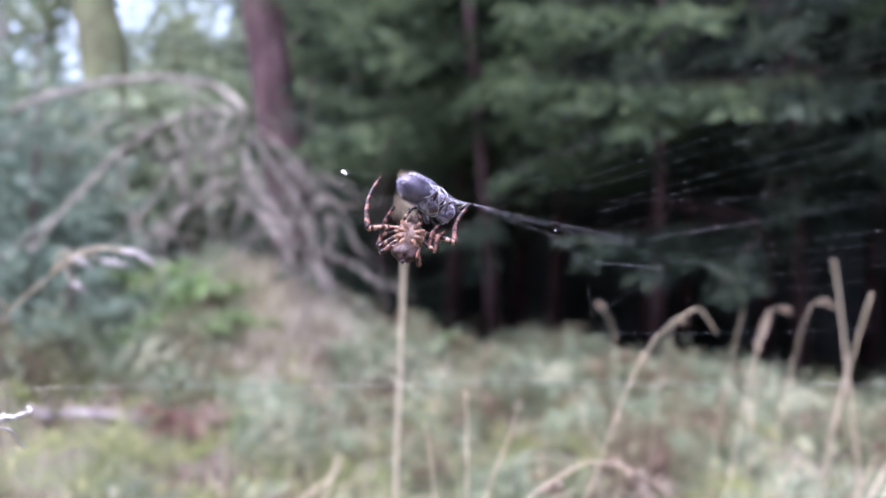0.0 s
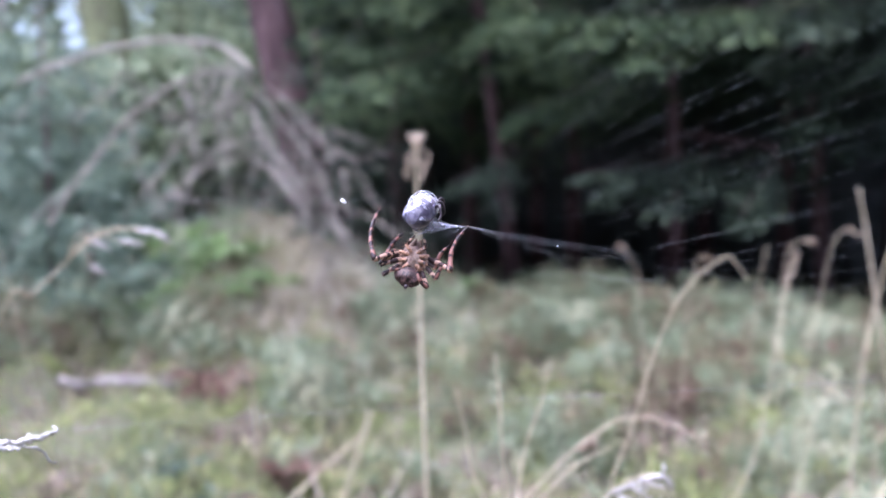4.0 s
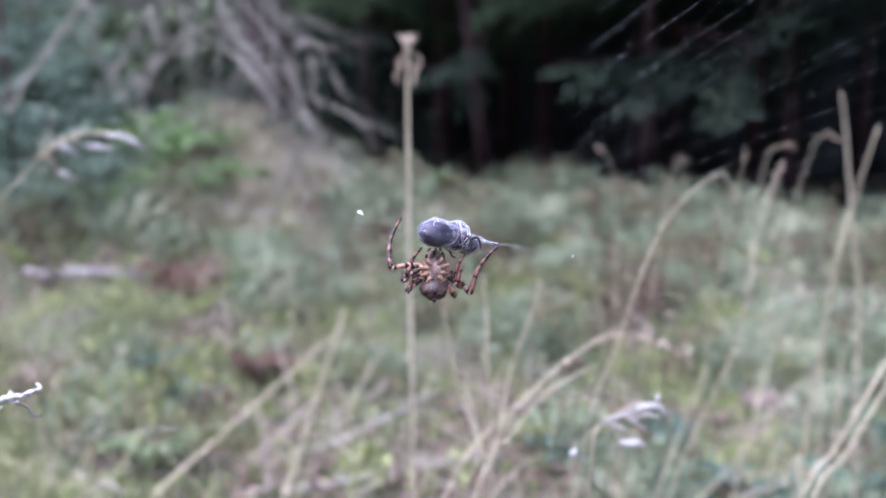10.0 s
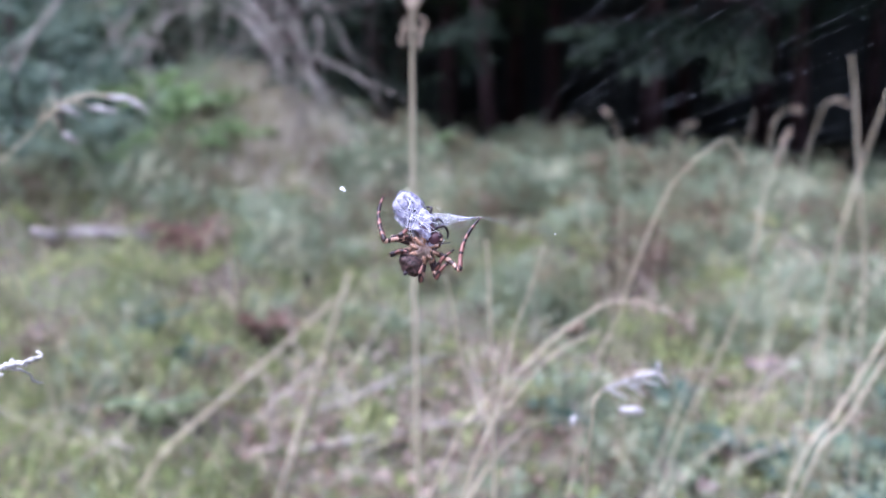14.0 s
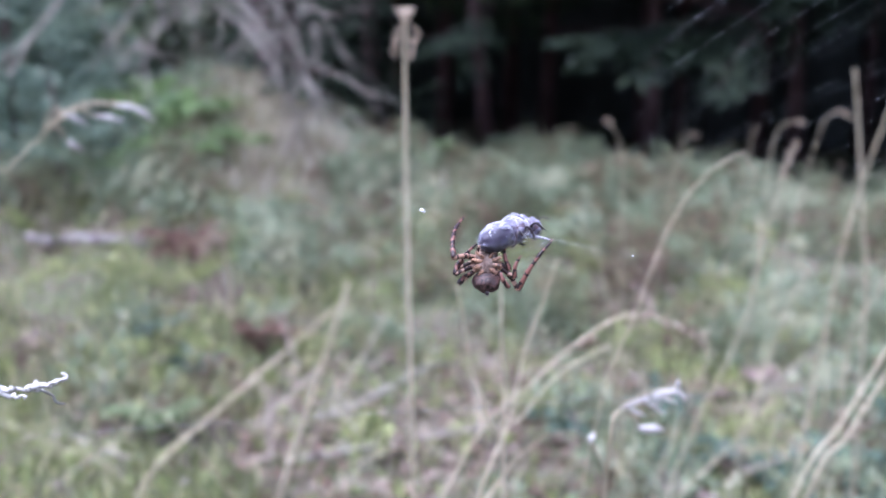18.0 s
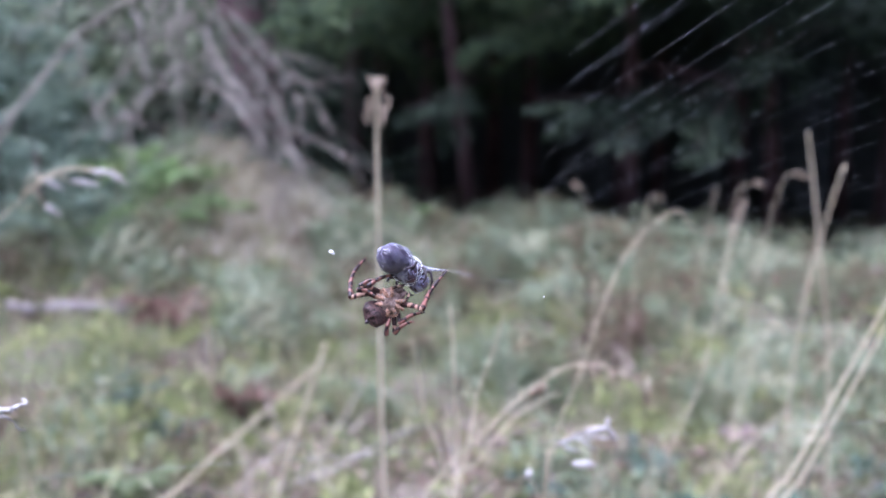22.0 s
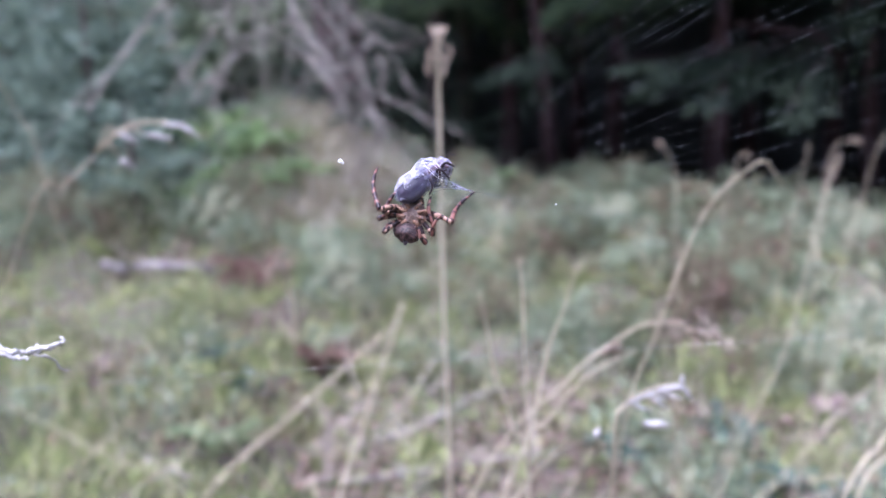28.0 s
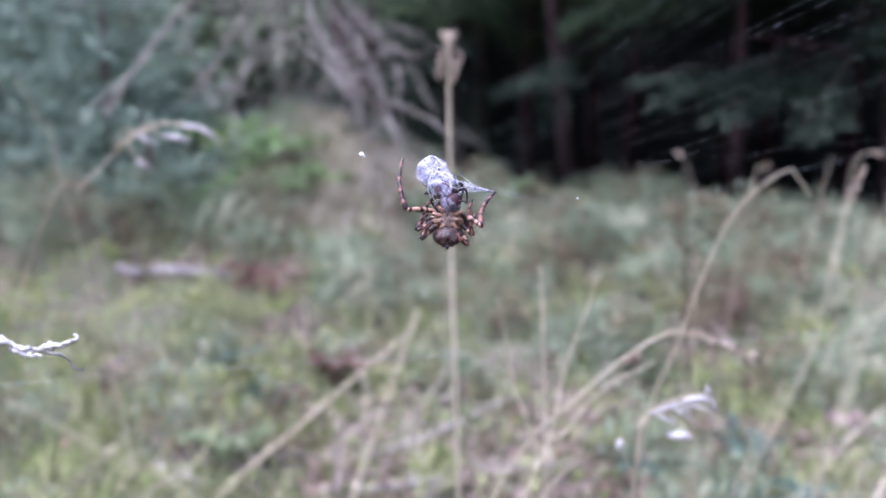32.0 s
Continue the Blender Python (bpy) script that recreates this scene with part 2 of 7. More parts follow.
def ellipsoid(rx, ry, rz, seg=16, ring=10, lump=0.0, seed=0, taper=0.0):
    """Vertices and faces of an ellipsoid about the origin, its poles along x; taper narrows it towards +x."""
    r = np.random.default_rng(seed)
    ph = r.uniform(0, 6.28, 6)
    verts, faces = [], []
    for i in range(ring + 1):
        a = np.pi * i / ring
        for j in range(seg):
            b = 2 * np.pi * j / seg
            k = 1 + lump * (np.sin(3 * b + ph[0] + 2 * a) + np.sin(5 * a + ph[1] + b) + np.sin(7 * b - 4 * a + ph[2])) / 3
            n = 1 - taper * (0.5 - 0.5 * np.cos(a))
            verts.append((-np.cos(a) * rx * k, np.sin(a) * np.cos(b) * ry * k * n, np.sin(a) * np.sin(b) * rz * k * n))
    for i in range(ring):
        for j in range(seg):
            j2 = (j + 1) % seg
            faces.append((i * seg + j, (i + 1) * seg + j, (i + 1) * seg + j2, i * seg + j2))
    return verts, faces


def moved(vf, m):
    return [m @ Vector(v) for v in vf[0]], vf[1]


def husk(a, b, r, seed):
    """A plump spindle from a to b."""
    a, b = Vector(a), Vector(b)
    d = b - a
    m = Matrix.Translation((a + b) / 2) @ d.to_track_quat("X", "Z").to_matrix().to_4x4()
    return moved(ellipsoid(d.length / 2, r, r, 9, 8, 0.18, seed), m)


def wave(x, y, s=1.0):
    return (np.sin(1.7 * x * s + 0.6 * y * s) * 0.5 + np.sin(2.9 * y * s - 1.3 * x * s + 1.0) * 0.3 + np.sin(5.3 * x * s + 4.1 * y * s + 2.0) * 0.2)


def field(x, y, seed, size):
    """Smooth uneven patches of about that size, from about -1 to 1."""
    r = np.random.default_rng(seed)
    out = np.zeros_like(np.asarray(x, float))
    for _ in range(11):
        k, a, ph = r.uniform(0.6, 1.7) * 2 * np.pi / (size * 2), r.uniform(0, 6.283), r.uniform(0, 6.283)
        out += np.sin(k * (np.cos(a) * x + np.sin(a) * y) + ph)
    return out / 3.0


def hummock(x, y):
    """Where the ground swells under the thickest bushes."""
    return field(x, y, 31, 0.42)


def height(x, y):
    """The ground: level before the camera, rising to a low bank at the wood's edge."""
    x, y = np.asarray(x, float), np.asarray(y, float)
    s = np.clip((y - 3.0) / 3.0, 0, 1)
    s = s * s * (3 - 2 * s)
    near = np.exp(-(x ** 2 + (y - 3) ** 2) / 200)
    bank = 0.42 * np.exp(-((x + 1.35) / 0.75) ** 2 - ((y - 6.6) / 0.75) ** 2)
    mounds = 0.10 * np.clip(hummock(x, y) + 0.3, 0, 1.4) * np.clip((y - 2.0) / 1.5, 0.25, 1) * np.exp(-((y - 4.0) / 3.5) ** 4)
    far = np.interp(x, [-3.0, -0.5, 0.9, 2.0, 3.2], [0.30, 0.09, 0.01, -0.14, -0.22])
    return s * far + 0.04 * wave(x, y, 1.3) * near + bank + mounds


# ---- ground ----
def ground():
    a = np.unique(np.concatenate([np.linspace(-4, 4, 121), np.linspace(-30, 30, 41), [-400, -150, -70, 70, 150, 400]]))
    b = np.unique(np.concatenate([np.linspace(-2, 9, 161), np.linspace(-30, 40, 41), [-400, -150, -70, 70, 150, 400]]))
    X, Y = np.meshgrid(a, b)
    Z = height(X, Y)
    verts = np.stack([X.ravel(), Y.ravel(), Z.ravel()], 1)
    w = len(a)
    faces = [(r * w + c, r * w + c + 1, (r + 1) * w + c + 1, (r + 1) * w + c) for r in range(len(b) - 1) for c in range(w - 1)]
    tagged(link_mesh("ground", verts, faces, M_GROUND), "forest floor of moss, dead leaves and needle litter", "ground", kind="structure")


ground()


def on_ground(x, y):
    return np.stack([x, y, height(x, y)], -1)


# places kept open: the log, the withered ferns, the fern in the moss, the pink leaves
CLEAR = ((-1.48, 3.78, 0.50, 0.38), (-1.62, 4.32, 0.16, 0.14), (-1.75, 4.75, 0.2, 0.14), (-1.0, 3.75, 0.09, 0.11), (-0.5, 2.65, 0.07, 0.09), (-0.68, 1.98, 0.12, 0.12), (-1.38, 3.3, 0.2, 0.16), (0.92, 2.28, 0.10, 0.14), (-1.75, 3.6, 0.16, 0.14))


def fade(x, y):
    """1 in the clearing, thinning out raggedly beyond it."""
    out = np.maximum(0, np.abs(x) - 3.5) + np.maximum(0, 1.3 - y) + np.maximum(0, y - 6.8)
    return np.exp(-(out / (1.1 + 0.5 * field(x, y, 77, 0.9))) ** 2)


def scatter(n, x0, x1, y0, y1, keep):
    """n random places in the stretch, kept by a density from 0 to 1 (nearer ones a little more)."""
    grow = (x1 - x0 + 3.6) * (y1 - y0 + 2.6) / ((x1 - x0) * (y1 - y0))
    n = int(n * grow)
    x, y = rng.uniform(x0 - 1.8, x1 + 1.8, n), rng.uniform(y0 - 2.2, y1 + 0.4, n)
    k = keep(x, y) * fade(x, y)
    for cx, cy, rx, ry in CLEAR:
        k = k * np.where(((x - cx) / rx) ** 2 + ((y - cy) / ry) ** 2 < 1, 0.35, 1.0)
    ok = rng.random(n) < k
    return x[ok], y[ok]


# ---- undergrowth ----
def species(x, y):
    """Which plants rule at a place: 0 bilberry, 1 moss and grass, 2 dry twigs and litter."""
    b = 0.5 * field(x, y, 11, 0.36) + 0.9 * hummock(x, y) + 0.20 + 0.35 * np.clip(x, -1, 1) + np.where(y < 3, 0.30, 0.12) * (y - 3)
    g = field(x, y, 12, 0.34) + np.where((x < -0.25) & (y < 3.6), 0.75, 0.0)
    d = 0.6 * field(x, y, 13, 0.30) - 0.7 * hummock(x, y) + np.where((np.abs(x + 0.05) < 0.36) & (y < 2.5), 1.0, -0.12) - 0.05
    return np.argmax(np.stack([b, g, d]), 0)


def cushion(x, y):
    """Rounded bushes about a hand or two across, with low gaps between them."""
    return 0.30 + 1.05 * np.clip(field(x, y, 14, 0.17) * 0.8 + 0.5, 0, 1)


def bilberry():
    """Low rounded bilberry bushes: domes of small oval leaves over thin twigs."""
    r = np.random.default_rng(41)
    x, y = r.uniform(-5.6, 6.0, 3250), r.uniform(-0.8, 7.4, 3250)
    k = np.array([0.62, 0.10, 0.12])[species(x, y)] * np.where(y > 6.6, 0.3, 1.0) * fade(x, y) * np.where((x < -0.9) & (y > 5.0), 0.4, 1.0)
    for cx, cy, rx, ry in CLEAR:
        k = k * np.where(((x - cx) / rx) ** 2 + ((y - cy) / ry) ** 2 < 1.3, 0.0, 1.0)
    ok = r.random(len(x)) < k
    x, y = x[ok], y[ok]
    base = on_ground(x, y)
    P, D, T0, T1 = [], [], [], []
    for c in base:
        rad = r.uniform(0.08, 0.17) + 0.10 * np.clip((c[1] - 2.5) / 2, 0, 1) * r.random()
        tall = rad * r.uniform(0.9, 1.35)
        n = int(560000 * rad ** 1.6 / 46)
        a, e = r.uniform(0, 6.283, n), np.arcsin(r.uniform(0.02, 1, n))
        ph = r.uniform(0, 6.283, 3)
        lump = 1 + 0.16 * np.sin(3 * a + ph[0] + 2 * e) + 0.14 * np.sin(5 * a + ph[1] - 3 * e) + 0.10 * np.sin(9 * a + 7 * e + ph[2])
        d = np.stack([np.cos(a) * np.cos(e) * rad, np.sin(a) * np.cos(e) * rad, np.sin(e) * tall], 1) * lump[:, None]
        p = c + d * (1 - 0.25 * r.random((n, 1)) ** 2)
        P.append(p)
        D.append(unit(d) * 0.5 + r.normal(0, 0.8, (n, 3)) + np.array([0, 0, 0.15]))
        m = max(6, n // 30)
        T0.append(np.repeat(c[None], m, 0) + r.normal(0, 0.02, (m, 3)) * (1, 1, 0))
        T1.append(p[:m])
    p, w = np.concatenate(P), np.concatenate(D)
    L = rng.uniform(0.010, 0.019, len(p)) * np.clip(1 + 0.22 * (p[:, 1] - 1.6), 1, 1.8)
    ob = quad_mesh("bilberry_undergrowth", leaves(p, w, L, L * 0.8, 0.1), M_BILBERRY)
    tagged(ob, "low grey-green bilberry bushes covering the forest floor", "undergrowth", kind="stuff")
    a, e = np.concatenate(T0), np.concatenate(T1)
    side = unit(np.cross(e - a, rng.normal(size=a.shape))) * 0.0016
    tw = quad_mesh("bilberry_wood", np.stack([a - side, a + side, e + side * 0.5, e - side * 0.5], 1), M_DRYTWIG)
    tagged(tw, "thin brown stems of the bilberry bushes", "stems", kind="stuff")


def moss():
    def dens(x, y):
        return np.array([0.10, 1.0, 0.25])[species(x, y)]
    x, y = scatter(150000, -3.4, 3.6, 1.2, 6.2, dens)
    p = on_ground(x, y)
    p[:, 2] += 0.05 * cushion(x, y) * rng.random(len(x))
    w = np.column_stack([rng.normal(0, 0.6, (len(x), 2)), np.ones(len(x))])
    L = rng.uniform(0.015, 0.04, len(x))
    tagged(quad_mesh("moss_carpet", leaves(p, w, L, L * 0.45), M_MOSS), "yellow-green moss carpet between the bushes", "moss", kind="stuff")


def litter():
    def dens(x, y):
        return np.array([0.08, 0.08, 1.0])[species(x, y)]
    x, y = scatter(130000, -3.4, 3.8, 1.2, 7.5, dens)
    p = on_ground(x, y) + np.column_stack([np.zeros((len(x), 2)), rng.uniform(0.005, 0.05, len(x))])
    w = np.column_stack([rng.normal(0, 1, (len(x), 2)), rng.normal(0, 0.35, len(x))])
    L = rng.uniform(0.012, 0.036, len(x))
    tagged(quad_mesh("leaf_litter", leaves(p, w, L, L * 0.55), M_LITTER), "brown and pinkish dead leaves lying on the ground", "leaf litter", kind="stuff")
    x, y = scatter(20000, -3.4, 3.8, 1.2, 6.8, lambda x, y: np.array([0.12, 0.10, 0.8])[species(x, y)])
    p = on_ground(x, y) + np.column_stack([np.zeros((len(x), 2)), rng.uniform(0.01, 0.12, len(x))])
    w = unit(np.column_stack([rng.normal(0, 1, (len(x), 2)), rng.normal(0.25, 0.5, len(x))]))
    L = rng.uniform(0.06, 0.22, len(x))[:, None]
    side = unit(np.cross(w, rng.normal(size=w.shape))) * rng.uniform(0.0014, 0.0032, len(x))[:, None]
    tagged(quad_mesh("dry_brushwood", np.stack([p - side, p + side, p + w * L + side * 0.4, p + w * L - side * 0.4], 1), M_DRYTWIG), "dry grey-brown brushwood strewn between the bushes", "brushwood", kind="stuff")


def grass_tufts():
    def dens(x, y):
        return np.array([0.12, 0.8, 0.08])[species(x, y)] * np.where(y > 5.8, 0.5, 1) * np.where(y < 3.4, 1, 0.5)
    x, y = scatter(42000, -3.4, 3.6, 1.2, 6.4, dens)
    p = on_ground(x, y)
    w = np.column_stack([rng.normal(0, 0.5, (len(x), 2)), np.ones(len(x))])
    L = rng.uniform(0.08, 0.22, len(x))
    tagged(quad_mesh("grass_tufts", leaves(p, w, L, 0.006, 0.08), M_BLADE), "green and yellowing grass blades among the bushes", "grass", kind="stuff")


bilberry()
moss()
litter()
grass_tufts()


# ---- spruces ----
def bough_leaves(root, way, length, droop, spread, step=0.035, tuft=0.05):
    """Leaf corners of one spruce bough: a drooping limb with flat side twigs full of needles."""
    n = max(5, int(length / 0.055))
    s = np.linspace(0.12, 1, n)
    way = np.array(way, float)
    way /= np.linalg.norm(way)
    line = root + way * (length * s)[:, None] + np.column_stack([np.zeros((n, 2)), -droop * np.sin(s * 2.2) * length])
    side = np.cross(way, (0, 0, 1))
    side /= np.linalg.norm(side) + 1e-9
    P, D = [], []
    for sg in (-1, 1):
        tl = spread * length * (1.08 - s) ** 0.8 * rng.uniform(0.6, 1.15, n) + 0.06
        d = unit(side * sg * 0.85 + way * 0.6 + rng.normal(0, 0.12, (n, 3)) + np.array([0, 0, -0.25]))
        m = int(np.ceil(tl.max() / step))
        for j in range(m):
            at = step * (j + 0.5)
            ok = at < tl
            if not ok.any():
                break
            q = line[ok] + d[ok] * at + np.array([0, 0, -0.35 * at * at / (spread * length + 0.1)])
            P.append(q)
            D.append(d[ok] + rng.normal(0, 0.35, (ok.sum(), 3)))
    P.append(line)
    D.append(np.broadcast_to(way, line.shape) + rng.normal(0, 0.3, line.shape))
    P, D = np.concatenate(P), np.concatenate(D)
    L = tuft * rng.uniform(0.7, 1.4, len(P))
    return leaves(P, D, L, L * 0.42, 0.05)


def spruce(x, y, tall, radius, reach, first, material, boughs=60, label="", lean=(0.0, 0.0), front=1.0, low_dead=0, step=0.035, sweeps=(), tips=None):
    """A spruce: bark trunk, dead lower limbs, and a crown of drooping boughs. first: height of the lowest green bough."""
    z0 = float(height(x, y)) - 0.05
    tree = new("spruce_tree")
    tree.location = (x, y, z0)
    tagged(tree, label, "tree", group="spruces at the wood's edge")
    pts = np.array([(lean[0] * h, lean[1] * h, h * tall) for h in np.linspace(0, 1, 14)])
    pts[:, 0] += 0.02 * np.sin(np.linspace(0, 9, 14))
    rad = radius * (1.0 - 0.8 * np.linspace(0, 1, 14)) + np.array([radius * 0.45, radius * 0.12] + [0] * 12)
    v, f = tube(pts, rad, 14)
    link_mesh("trunk", v, f, M_BARK, tree)
    out = []
    cut = min(tall, 6.8)
    for i in range(boughs):
        h = first + 0.44 * math.floor((cut - first) * (i + rng.random()) / boughs / 0.44) + rng.normal(0, 0.045)
        ang = i * 2.399 + rng.normal(0, 0.3)
        L = reach * (1 - 0.85 * (h - first) / (tall - first)) * rng.uniform(0.7, 1.15)
        k = h / tall
        root = np.array([lean[0] * k, lean[1] * k, h])
        w = (np.cos(ang), np.sin(ang) * front, rng.uniform(-0.05, 0.2))
        out.append(bough_leaves(root, w, L, rng.uniform(0.12, 0.3), 0.34, step))
    for i in range(int((tall - cut) * 6)):
        h = cut + (tall - cut) * (i + rng.random()) / max(1, int((tall - cut) * 6))
        ang = i * 2.399
        L = reach * (1 - 0.85 * (h - first) / (tall - first)) + 0.2
        root = np.array([lean[0] * h / tall, lean[1] * h / tall, h])
        out.append(bough_leaves(root, (np.cos(ang), np.sin(ang), 0.1), L, 0.2, 0.36, 0.11, 0.16))
    quad = np.concatenate(out)
    quad_mesh("crown", quad, material, tree)
    for tip, root in sweeps:      # long boughs that sweep out over the bushes, with hanging side sprays
        end, root = np.array(tip) - np.array([x, y, z0]), np.array(root) - np.array([x, y, z0])
        d = end - root
        L = float(np.linalg.norm(d))
        # low boughs take the darker needles, so their shade is in the colour
        needles = (tips or M_FRESHLIT) if tip[2] > 1.3 else M_SPRUCE
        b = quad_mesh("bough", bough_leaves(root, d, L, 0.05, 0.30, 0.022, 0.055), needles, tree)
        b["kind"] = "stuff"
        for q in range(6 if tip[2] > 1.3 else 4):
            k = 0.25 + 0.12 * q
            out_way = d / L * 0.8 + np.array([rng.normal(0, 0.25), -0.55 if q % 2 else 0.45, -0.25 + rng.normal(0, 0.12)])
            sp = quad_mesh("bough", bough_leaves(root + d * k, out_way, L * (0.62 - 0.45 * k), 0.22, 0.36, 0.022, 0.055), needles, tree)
            sp["kind"] = "stuff"
        base = np.array([lean[0] * root[2] / tall, lean[1] * root[2] / tall, root[2] + 0.15])
        v, f = tube(spline([base, root, root + d * 0.5 - np.array([0, 0, 0.04 * L]), end], 12), np.linspace(0.008, 0.002, 12), 6)
        link_mesh("limb", v, f, M_BARK, b)
    for i in range(low_dead):
        h = rng.uniform(0.5, first + 0.4)
        ang = rng.uniform(0, 6.28)
        L = rng.uniform(0.3, 0.8)
        a = np.array([0, 0, h])
        v, f = tube(bow(a, a + np.array([np.cos(ang) * L, np.sin(ang) * L, -rng.uniform(0.05, 0.3)]), 0.05, 6), np.linspace(0.007, 0.002, 6), 5)
        link_mesh("dead_limb", v, f, M_BARK, tree)
    return tree


# crown in the lighter needles: haze put into its colour
spruce(0.56, 7.75, 14.0, 0.055, 1.9, 2.0, M_FRESHLIT, 80, "dark green spruce with drooping boughs and bare lower trunk", lean=(-1.75, 0.0), low_dead=4,
       sweeps=(((-0.26, 6.2, 2.79), (0.42, 7.2, 3.52)), ((-0.85, 6.2, 1.67), (0.03, 7.0, 2.1)), ((-0.43, 6.3, 2.28), (0.22, 7.0, 2.65)), ((0.0, 6.4, 1.02), (0.5, 7.0, 1.25)), ((-0.76, 6.6, 2.67), (0.07, 7.3, 3.24)),))
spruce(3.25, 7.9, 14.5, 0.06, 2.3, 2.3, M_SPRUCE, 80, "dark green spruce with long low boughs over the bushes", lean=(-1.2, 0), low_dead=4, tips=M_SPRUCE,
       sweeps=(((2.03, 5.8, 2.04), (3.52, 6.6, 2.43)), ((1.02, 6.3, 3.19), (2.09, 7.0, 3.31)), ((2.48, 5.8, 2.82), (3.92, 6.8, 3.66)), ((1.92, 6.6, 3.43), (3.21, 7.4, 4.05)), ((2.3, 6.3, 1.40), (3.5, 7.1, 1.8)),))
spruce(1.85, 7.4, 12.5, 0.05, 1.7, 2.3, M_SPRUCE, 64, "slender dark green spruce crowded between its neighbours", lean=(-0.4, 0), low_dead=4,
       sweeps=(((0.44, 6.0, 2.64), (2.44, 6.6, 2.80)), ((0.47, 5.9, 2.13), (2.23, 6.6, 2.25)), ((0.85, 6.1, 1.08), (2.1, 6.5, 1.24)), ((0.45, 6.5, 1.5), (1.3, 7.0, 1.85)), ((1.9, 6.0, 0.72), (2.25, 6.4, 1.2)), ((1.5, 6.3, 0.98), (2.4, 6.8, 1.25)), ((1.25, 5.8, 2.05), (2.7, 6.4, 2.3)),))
spruce(4.2, 6.4, 13.0, 0.10, 1.7, 2.2, M_SPRUCE, 56, "bushy spruce with bright green bough tips", low_dead=4,
       sweeps=(((2.5, 5.5, 2.95), (3.7, 6.2, 3.1)),))
# again a crown lightened by colour to look hazy
spruce(-0.55, 9.3, 14.0, 0.10, 2.1, 1.8, M_FRESHLIT, 80, "spruce deeper in the wood with a dense crown", step=0.04)
spruce(-1.8, 11.2, 8.0, 0.07, 2.0, 0.6, M_SPRUCE, 90, "half-grown spruce beside the bare trunk", step=0.045)
spruce(-1.0, 10.6, 14.0, 0.10, 2.2, 1.4, M_SPRUCE, 80, "spruce deeper in the wood beside the clearing", step=0.045)
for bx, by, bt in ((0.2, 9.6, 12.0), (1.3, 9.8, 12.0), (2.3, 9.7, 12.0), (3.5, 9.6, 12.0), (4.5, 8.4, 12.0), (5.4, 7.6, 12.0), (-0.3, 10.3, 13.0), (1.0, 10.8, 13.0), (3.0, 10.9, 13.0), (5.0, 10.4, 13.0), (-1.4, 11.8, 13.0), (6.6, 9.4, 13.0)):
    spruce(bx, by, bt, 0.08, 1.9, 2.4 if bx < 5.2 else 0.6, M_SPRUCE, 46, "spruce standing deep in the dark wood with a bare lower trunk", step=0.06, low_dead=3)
# added out of view on the right, only to block sky light
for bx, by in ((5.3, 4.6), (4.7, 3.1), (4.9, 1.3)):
    spruce(bx, by, 12.0, 0.09, 2.0, 0.7, M_SPRUCE, 110, "unseen dense spruce added to shade the right edge of the clearing", step=0.06)


# the tall bare trunk with peeling reddish bark
def tall_trunk(name, ctrl, r0, r1, material, label, stubs=0):
    t = new(name)
    t.location = ctrl[0]
    tagged(t, label, "tree")
    pts = spline([np.array(c) - np.array(ctrl[0]) for c in ctrl], 26)
    k = len(pts)
    rad = np.linspace(r0, r1, k) * (1 + 0.04 * np.sin(np.arange(k) * 2.1)) + r0 * 0.2 * np.exp(-np.arange(k) / 1.2)
    v, f = tube(pts, rad, 20)
    link_mesh("trunk", v, f, material, t)
    for i in range(stubs):
        j = rng.integers(4, k - 3)
        ang = rng.uniform(0, 6.28)
        L = rng.uniform(0.22, 0.32)
        b = pts[j] + np.array([np.cos(ang) * L, np.sin(ang) * L, -0.1 * L])
        v, f = tube(bow(pts[j], b, 0.03, 5), np.linspace(0.016, 0.005, 5), 6)
        link_mesh("stub", v, f, M_DEADWOOD, t)
    return t


tall_trunk("bare_spruce", [(-1.10, 7.6, 0.2), (-1.22, 7.6, 1.2), (-1.39, 7.6, 2.07), (-1.49, 7.6, 2.65), (-1.61, 7.6, 3.4), (-1.70, 7.6, 4.07), (-2.2, 7.6, 8.0)], 0.185, 0.155, M_BARK, "tall spruce trunk with dark reddish-brown bark and no low boughs")
tall_trunk("leaning_trunk", [(-3.1, 9, 0.2), (-3.3, 9, 2.35), (-3.54, 9, 3.47), (-3.75, 9, 4.06), (-4.02, 9, 4.66), (-5.2, 9, 8.0)], 0.25, 0.16, M_MOSSBARK, "leaning trunk with pale green algae on its bark", 3)
tall_trunk("dead_snag", [(-3.65, 8, 0.2), (-3.84, 8, 2.2), (-3.93, 8, 2.8), (-4.03, 8, 3.3)], 0.09, 0.04, M_DEADWOOD, "grey broken dead trunk", 4)


# ---- young spruces and bushes on the left ----
def young_spruce(x, y, tall, reach, label, material=None):
    t = new("young_spruce")
    t.location = (x, y, float(height(x, y)) - 0.03)
    tagged(t, label, "young tree", group="young spruces")
    v, f = tube([(0, 0, 0), (0.01, 0, tall * 0.5), (0, 0, tall)], [0.025, 0.016, 0.004], 8)
    link_mesh("stem", v, f, M_BARK, t)
    out = []
    n = int(26 * tall)
    for i in range(n):
        h = 0.12 + (tall - 0.15) * (i + rng.random()) / n
        ang = i * 2.399
        L = reach * (1 - 0.85 * h / tall) * rng.uniform(0.8, 1.2) + 0.08
        out.append(bough_leaves(np.array([0, 0, h]), (np.cos(ang), np.sin(ang), 0.25), L, rng.uniform(0.05, 0.2), 0.36, 0.03, 0.045))
    quad_mesh("crown", np.concatenate(out), material or M_YOUNG, t)


